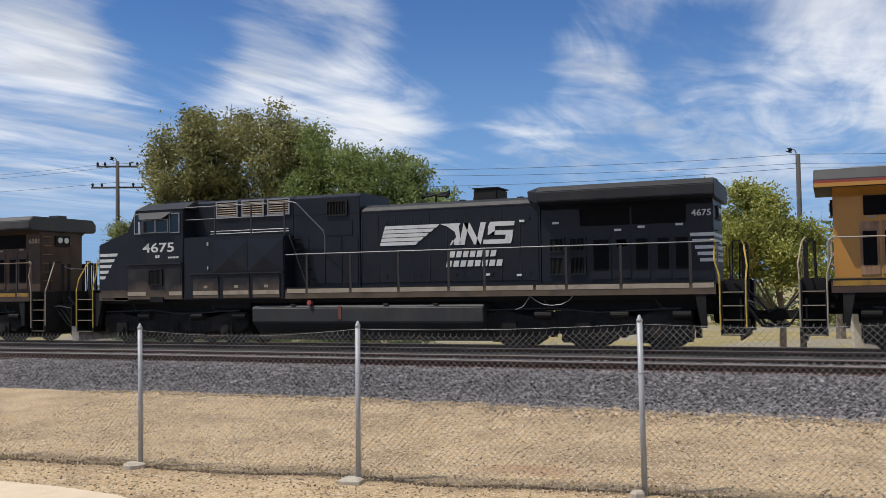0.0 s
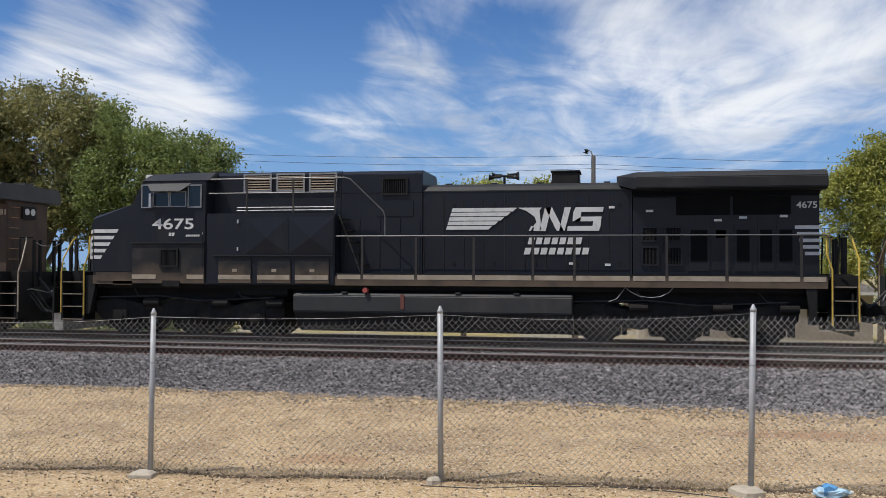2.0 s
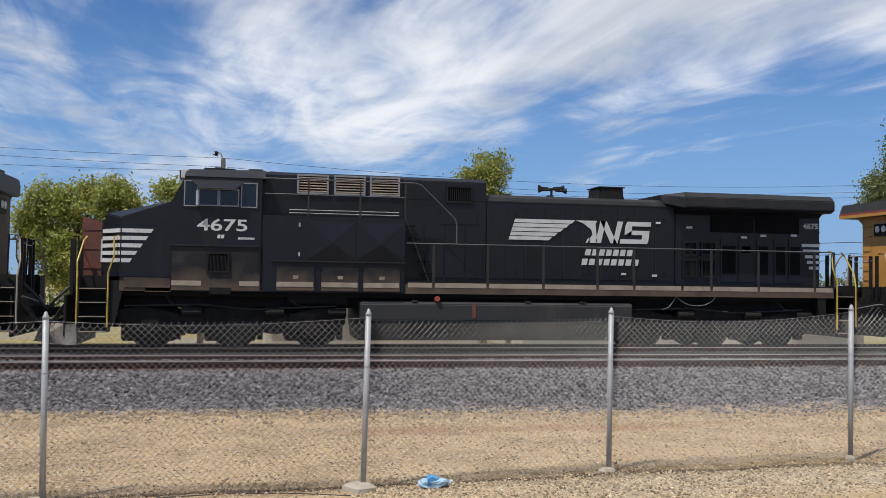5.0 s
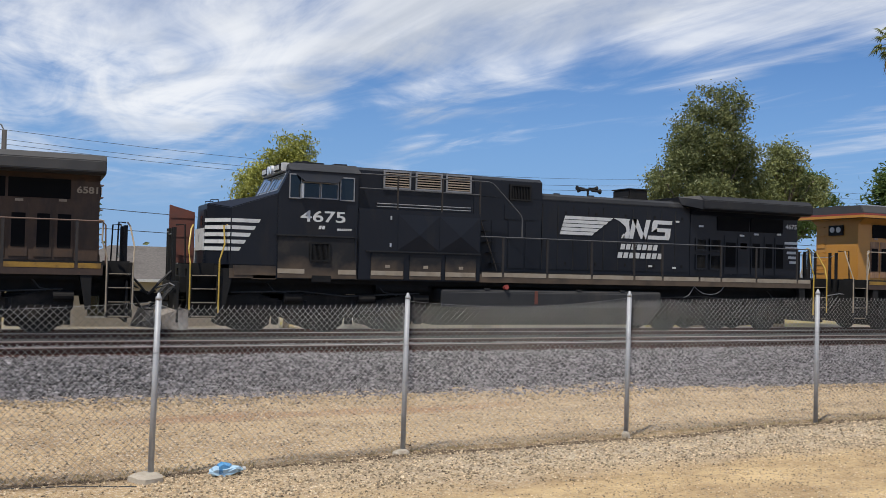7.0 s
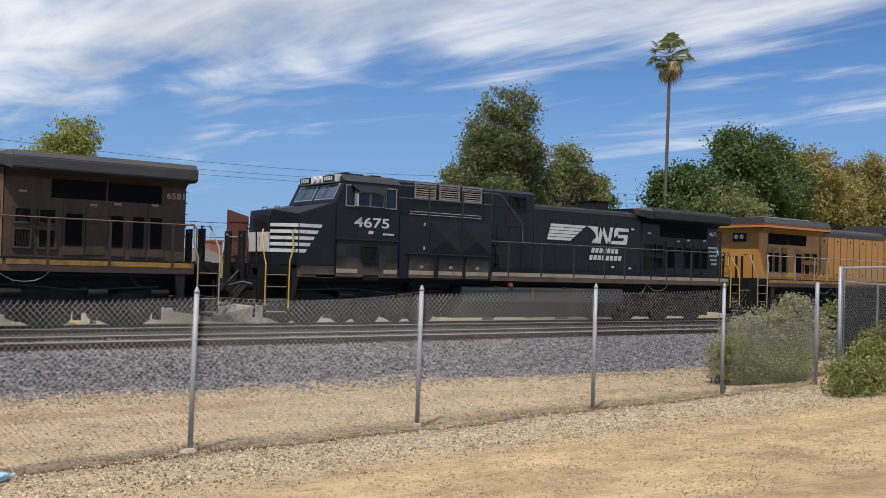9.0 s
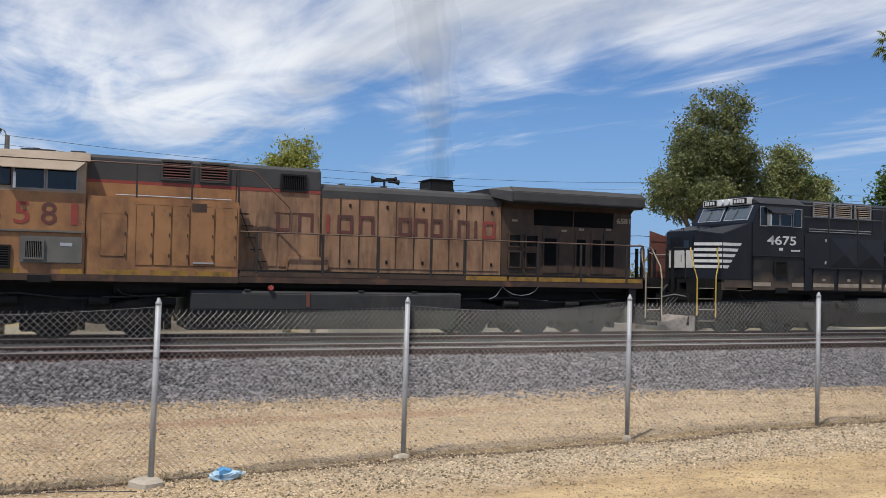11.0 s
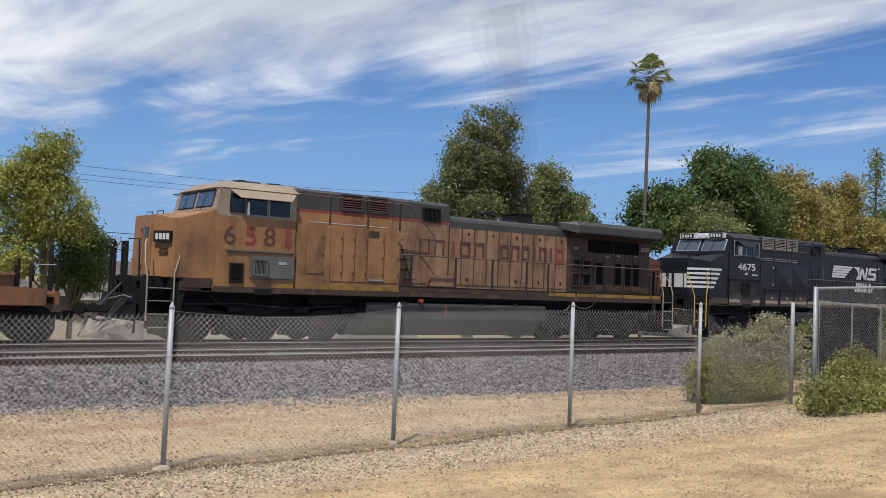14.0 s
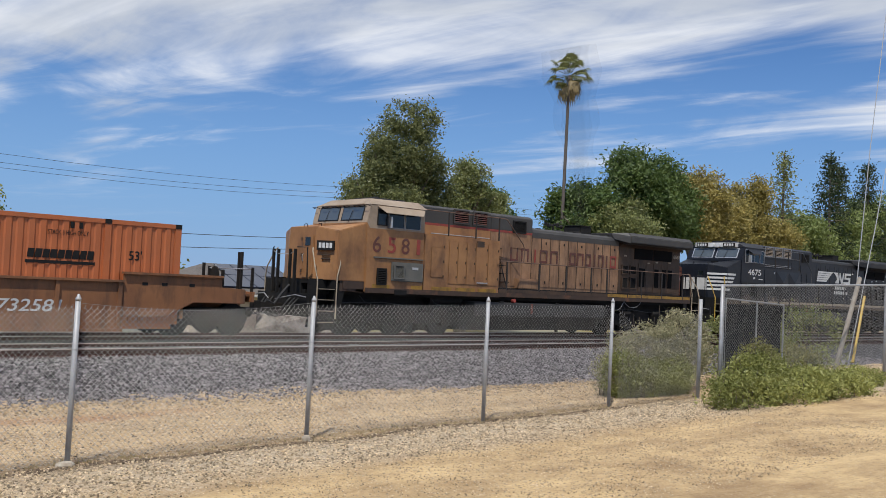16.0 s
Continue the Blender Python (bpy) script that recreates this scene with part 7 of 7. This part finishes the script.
tree("broadleaf_tree", "dark small bushy tree beside the slender one", 12.2, 44, FAR, [(12.4, 44, 2.8, 1.6, 1.4, 2.0)], 7000, 0.12, L_DARK, 7, 0.12)
tree("broadleaf_tree", "tall round-headed grey-green tree", 34.5, 43, FAR, [(35.3, 43, 9.6, 2.9, 2.6, 3.6), (34.0, 43, 7.0, 3.0, 2.4, 2.6), (37.2, 43, 8.0, 1.9, 1.6, 2.6)], 20000, 0.14, L_MID, 8, 0.3)
tree("broadleaf_tree", "open grey-green tree with thin foliage", 40.2, 43, FAR, [(40.6, 43, 8.6, 1.3, 1.3, 2.0), (42.5, 43, 7.2, 1.4, 1.3, 1.2), (39.0, 43, 6.6, 1.5, 1.3, 1.4)], 6500, 0.14, L_GREY, 9, 0.22)
tree("broadleaf_tree", "large dense dark green tree", 57.0, 43, FAR, [(57.2, 43, 8.8, 5.4, 4.5, 4.6), (51.6, 43, 7.4, 3.2, 3.0, 3.0), (62.0, 43, 8.4, 3.0, 3.0, 4.0)], 30000, 0.20, L_DARK, 10, 0.4)
tree("broadleaf_tree", "pale olive shrubby tree before the dark one", 52.8, 40, FAR, [(52.8, 40, 6.4, 2.6, 2.2, 2.6)], 9000, 0.17, L_GREY, 11, 0.2)
tree("broadleaf_tree", "golden-leaved broadleaf tree behind the train", 69.0, 44, FAR, [(68.6, 44, 9.2, 3.2, 2.8, 4.2), (66.0, 44, 9.8, 1.4, 1.5, 3.0), (72.4, 44, 7.4, 2.6, 2.4, 3.4)], 18000, 0.20, L_GOLD, 12, 0.3)
tree("broadleaf_tree", "open golden-green tree with gaps in its crown", 76.6, 44, FAR, [(76.4, 44, 9.2, 2.6, 2.4, 4.4), (80.5, 44, 7.0, 2.6, 2.4, 3.4)], 12000, 0.20, L_GOLD, 13, 0.3)
tree("broadleaf_tree", "broad mid-green tree line", 92, 46, FAR, [(88, 46, 7.0, 6.0, 4, 4.6), (98, 46, 7.4, 6.5, 4, 5.0), (110, 48, 9.0, 7.5, 4, 6.5)], 26000, 0.24, L_GREEN, 14, 0.35)
tree("broadleaf_tree", "low dark tree far behind the tracks", 47.2, 50, FAR, [(49.0, 50, 7.0, 2.2, 2.0, 3.0)], 6000, 0.18, L_DARK, 15, 0.25)
tree("broadleaf_tree", "small round green garden tree behind the houses", 25.4, 57, FAR, [(25.4, 57, 1.4, 1.7, 1.4, 1.5), (24.2, 57, 0.9, 1.3, 1.2, 1.2)], 8000, 0.12, L_GREEN, 16, 0.12)
conifer(84.0, 45, FAR, 17.6, 2.6, 21, L_GREY, 2600)
conifer(93.5, 45, FAR, 18.6, 3.4, 22, L_PINE, 7000)
conifer(97.5, 46, FAR, 18.0, 3.2, 25, L_PINE, 7000)
conifer(107.0, 47, FAR, 19.5, 4.2, 23, L_PINE, 8000)
conifer(0.2, 61, FAR, 6.6, 0.8, 26, L_DARK, 1100)
conifer(1.2, 63, FAR, 7.6, 0.9, 27, L_DARK, 1300)
conifer(2.3, 62, FAR, 7.0, 1.0, 28, L_DARK, 1300)
conifer(45.6, 52, FAR, 10.5, 1.6, 24, L_GREY, 2000)
palm(49.2, 42.5, FAR, 18.0 - FAR - 1.0)

utility_pole(-37.6, 42, FAR, 9.4, ((9.1, 1.15, 0.5), (7.9, 1.45, 0.5)), "wooden utility pole with two crossarms")
utility_pole(-1.4, 43.5, FAR, 7.5, ((3.6, 0.9, 0.2),), "wooden utility pole with a bracket lamp")
tv_aerial(20.2, 50.2, 2.4)
for k, (za, zb, zc) in enumerate(((9.3, 7.5, 7.0), (9.1, 7.1, 6.6), (8.2, 6.9, 6.3))):
    cable([((-90, 44, 11.5 - k * 0.4), (-37.6, 42, za), 0.8), ((-37.6, 42, za), (-1.4, 43.5, zb), 0.55), ((-1.4, 43.5, zb), (34.0, 48, zc + 0.9), 0.55), ((34.0, 48, zc + 0.9), (100, 52, zc + 4), 0.8)], 0.009, "thin overhead power line")
for za, zb in ((4.6, 3.4), (3.7, 2.8)):
    cable([((-1.4, 43.5, za), (31, 44, zb + 1.0), 0.5), ((31, 44, zb + 1.0), (70, 46, zb + 1.2), 0.4)], 0.016, "dark overhead telephone cable")
house(18.0, 50, FAR - 0.2, 8.4, 6.4, 2.4, 1.9, "single-storey house with a shingle hip roof and chimney", False, True)
house(28.3, 50, FAR - 0.2, 9.6, 8, 2.5, 1.7, "single-storey house with solar panels on its roof", True)
house(6.2, 52, FAR - 0.2, 11, 8, 2.7, 1.7, "single-storey beige house behind the track")

far_hedge = leaf_cloud("tree_line", [(-100 + 6.5 * k, 78 + 3 * math.sin(k * 1.9), 0.2 + 0.8 * math.sin(k * 2.7), 4.6, 2.5, 1.9 + 0.7 * math.sin(k * 1.3)) for k in range(44)], 50000, 0.28, L_MID, None, 77)
tagged(far_hedge, "distant line of mixed green trees and shrubs", "trees", kind="stuff")

bush("dense_shrubs", "dense dark green shrubs under the large trees", [(-29, 40.5, 0.6, 3.2, 1.0, 1.9), (-24, 40.2, 0.5, 3.0, 1.0, 1.8), (-19.5, 40.4, 0.4, 2.6, 1.0, 1.6), (-34, 40.6, 0.5, 3.0, 1.0, 1.8)], 16000, 0.15, L_DARK, 37)
bush("weed_bush", "tall dry flowering weeds behind the fence", [(16.1, 11.3, 0.80, 1.1, 0.6, 0.70), (15.2, 11.2, 0.5, 0.7, 0.5, 0.5), (17.2, 11.3, 0.95, 0.8, 0.6, 0.8)], 26000, 0.030, L_WEED, 31)
bush("leafy_bush", "green leafy weeds at the fence foot", [(14.9, 11.0, 0.50, 0.5, 0.35, 0.45), (15.5, 10.9, 0.4, 0.5, 0.35, 0.4), (16.2, 10.9, 0.45, 0.6, 0.35, 0.45)], 17000, 0.030, L_BUSH, 32)
bush("leafy_bush", "low lush green weeds before the gate", [(17.4, 9.75, 0.32, 1.2, 0.40, 0.30), (19.4, 9.65, 0.36, 1.4, 0.42, 0.30), (21.6, 9.6, 0.36, 1.5, 0.42, 0.26), (18.4, 10.0, 0.62, 0.8, 0.25, 0.38)], 24000, 0.030, L_BUSH, 33)
bush("leafy_bush", "broad-leaved bright green weeds spreading over the gravel", [(15.9, 8.95, 0.36, 1.1, 0.42, 0.34), (17.6, 8.8, 0.40, 1.2, 0.45, 0.36), (19.3, 8.8, 0.34, 1.2, 0.42, 0.28), (17.0, 9.4, 0.6, 0.8, 0.4, 0.42)], 15000, 0.042, L_BUSH, 36)
bush("leafy_bush", "olive-green weeds growing up the gate", [(17.9, 9.95, 0.7, 0.6, 0.25, 0.55), (20.3, 10.4, 0.6, 1.2, 0.3, 0.45)], 8000, 0.035, L_OLIVE, 34)
bush("weed_bush", "dry grey brush behind the gate", [(20.5, 11.6, 0.9, 2.2, 0.5, 0.9), (23.5, 11.6, 1.0, 1.8, 0.5, 1.0)], 6000, 0.05, L_GREY, 35)


def on_ground(x0, x1, y0, y1):
    def place(rng):
        x, y = rng.uniform(x0, x1), rng.uniform(y0, y1)
        return x, y, ground_z(x, y)
    return place


def on_ballast(x0, x1):
    def place(rng):
        x = rng.uniform(x0, x1)
        toe = toe_y(x) - 0.15
        y = toe + (21.8 - toe) * rng.random() ** 1.25
        return x, y, ballast_z(x, y) + 0.012
    return place


def along_fence(x0, x1):
    def place(rng):
        x = rng.uniform(x0, x1)
        y = 10.04 + 0.10 * noise.noise((x * 0.8, 0, 2)) + rng.normal() * (0.03 + 0.05 * abs(noise.noise((x * 1.3, 4, 0))))
        return x, y, ground_z(x, y)
    return place


def near_toe(x0, x1):
    def place(rng):
        x = rng.uniform(x0, x1)
        y = toe_y(x) - abs(rng.normal()) * 0.45
        return x, y, ground_z(x, y)
    return place


stones("ballast_stones", 92000, on_ballast(-22, 36), 0.082, STONE, "loose grey crushed ballast stones", "ballast", 11)
stones("dark_pebbles", 8000, on_ground(-14, 22, 8.2, 16.6), 0.032, CLOD, "small dark clods and stones on the dirt", "gravel", 17)
stones("dirt_clods", 5000, near_toe(-16, 30), 0.075, CLOD_TAN, "lumpy tan dirt clods at the ballast edge", "gravel", 18)
stones("gravel", 15000, on_ground(1.0, 20, 8.7, 10.1), 0.036, PEBBLE, "loose pale gravel along the fence", "gravel", 12)
stones("pebbles", 36000, on_ground(-14, 22, 8.2, 16.6), 0.034, PEBBLE, "scattered pebbles on the dirt", "gravel", 13)
stones("spilled_stones", 2400, near_toe(-16, 28), 0.05, STONE, "ballast stones spilled on the dirt", "gravel", 14)
stones("fine_gravel", 15000, on_ground(2.5, 16, 5.2, 9.0), 0.022, PEBBLE, "fine pale gravel trodden into the bare dirt", "gravel", 19)
stones("dark_gravel", 8000, on_ground(2.5, 16, 5.2, 9.0), 0.022, CLOD_TAN, "fine tan clods on the bare dirt", "gravel", 20)
# dark clods serve as litter and as the fence's narrow shadow line
stones("fence_litter_shade", 5200, along_fence(-15, 14), 0.040, CLOD, "dark litter and clods that also draw the shadow line along the fence foot", "litter", 21)
tufts("dead_weeds", "dead straw weeds along the fence line", 420, on_ground(-15, 13.5, 10.0, 10.4), 0.045, L_STRAW, 15)
tufts("straw_grass", "dry straw grass behind the tracks", 5000, on_ground(-40, 60, 28.6, 33), 0.16, L_STRAW, 16)


def motions():
    def run(t):
        for (ta, a), (tb, b) in zip(RUN, RUN[1:]):
            if t <= tb:
                return a + (b - a) * (t - ta) / (tb - ta)
        return RUN[-1][1]

    for ob, x, turn in ((ns, 0.4, 0), (up, -21.63, 0), (third, 22.7, 180), (well, -33.05, 0), (crate, -33.05, 0), (plume, -21.63, 0)):
        walk(ob, [(t, pose(x + s, TRACK_Y, RAIL_Z, 0, 0, turn)) for t, s in RUN])
    for w, ax in WHEELS:
        r = w.matrix_basis.translation.z
        back = -1 if w.parent.parent == third else 1
        walk(w, [(k / 6, pose(ax, 0, r, 0, back * math.degrees(run(k / 6) / r), 0)) for k in range(97)])


motions()
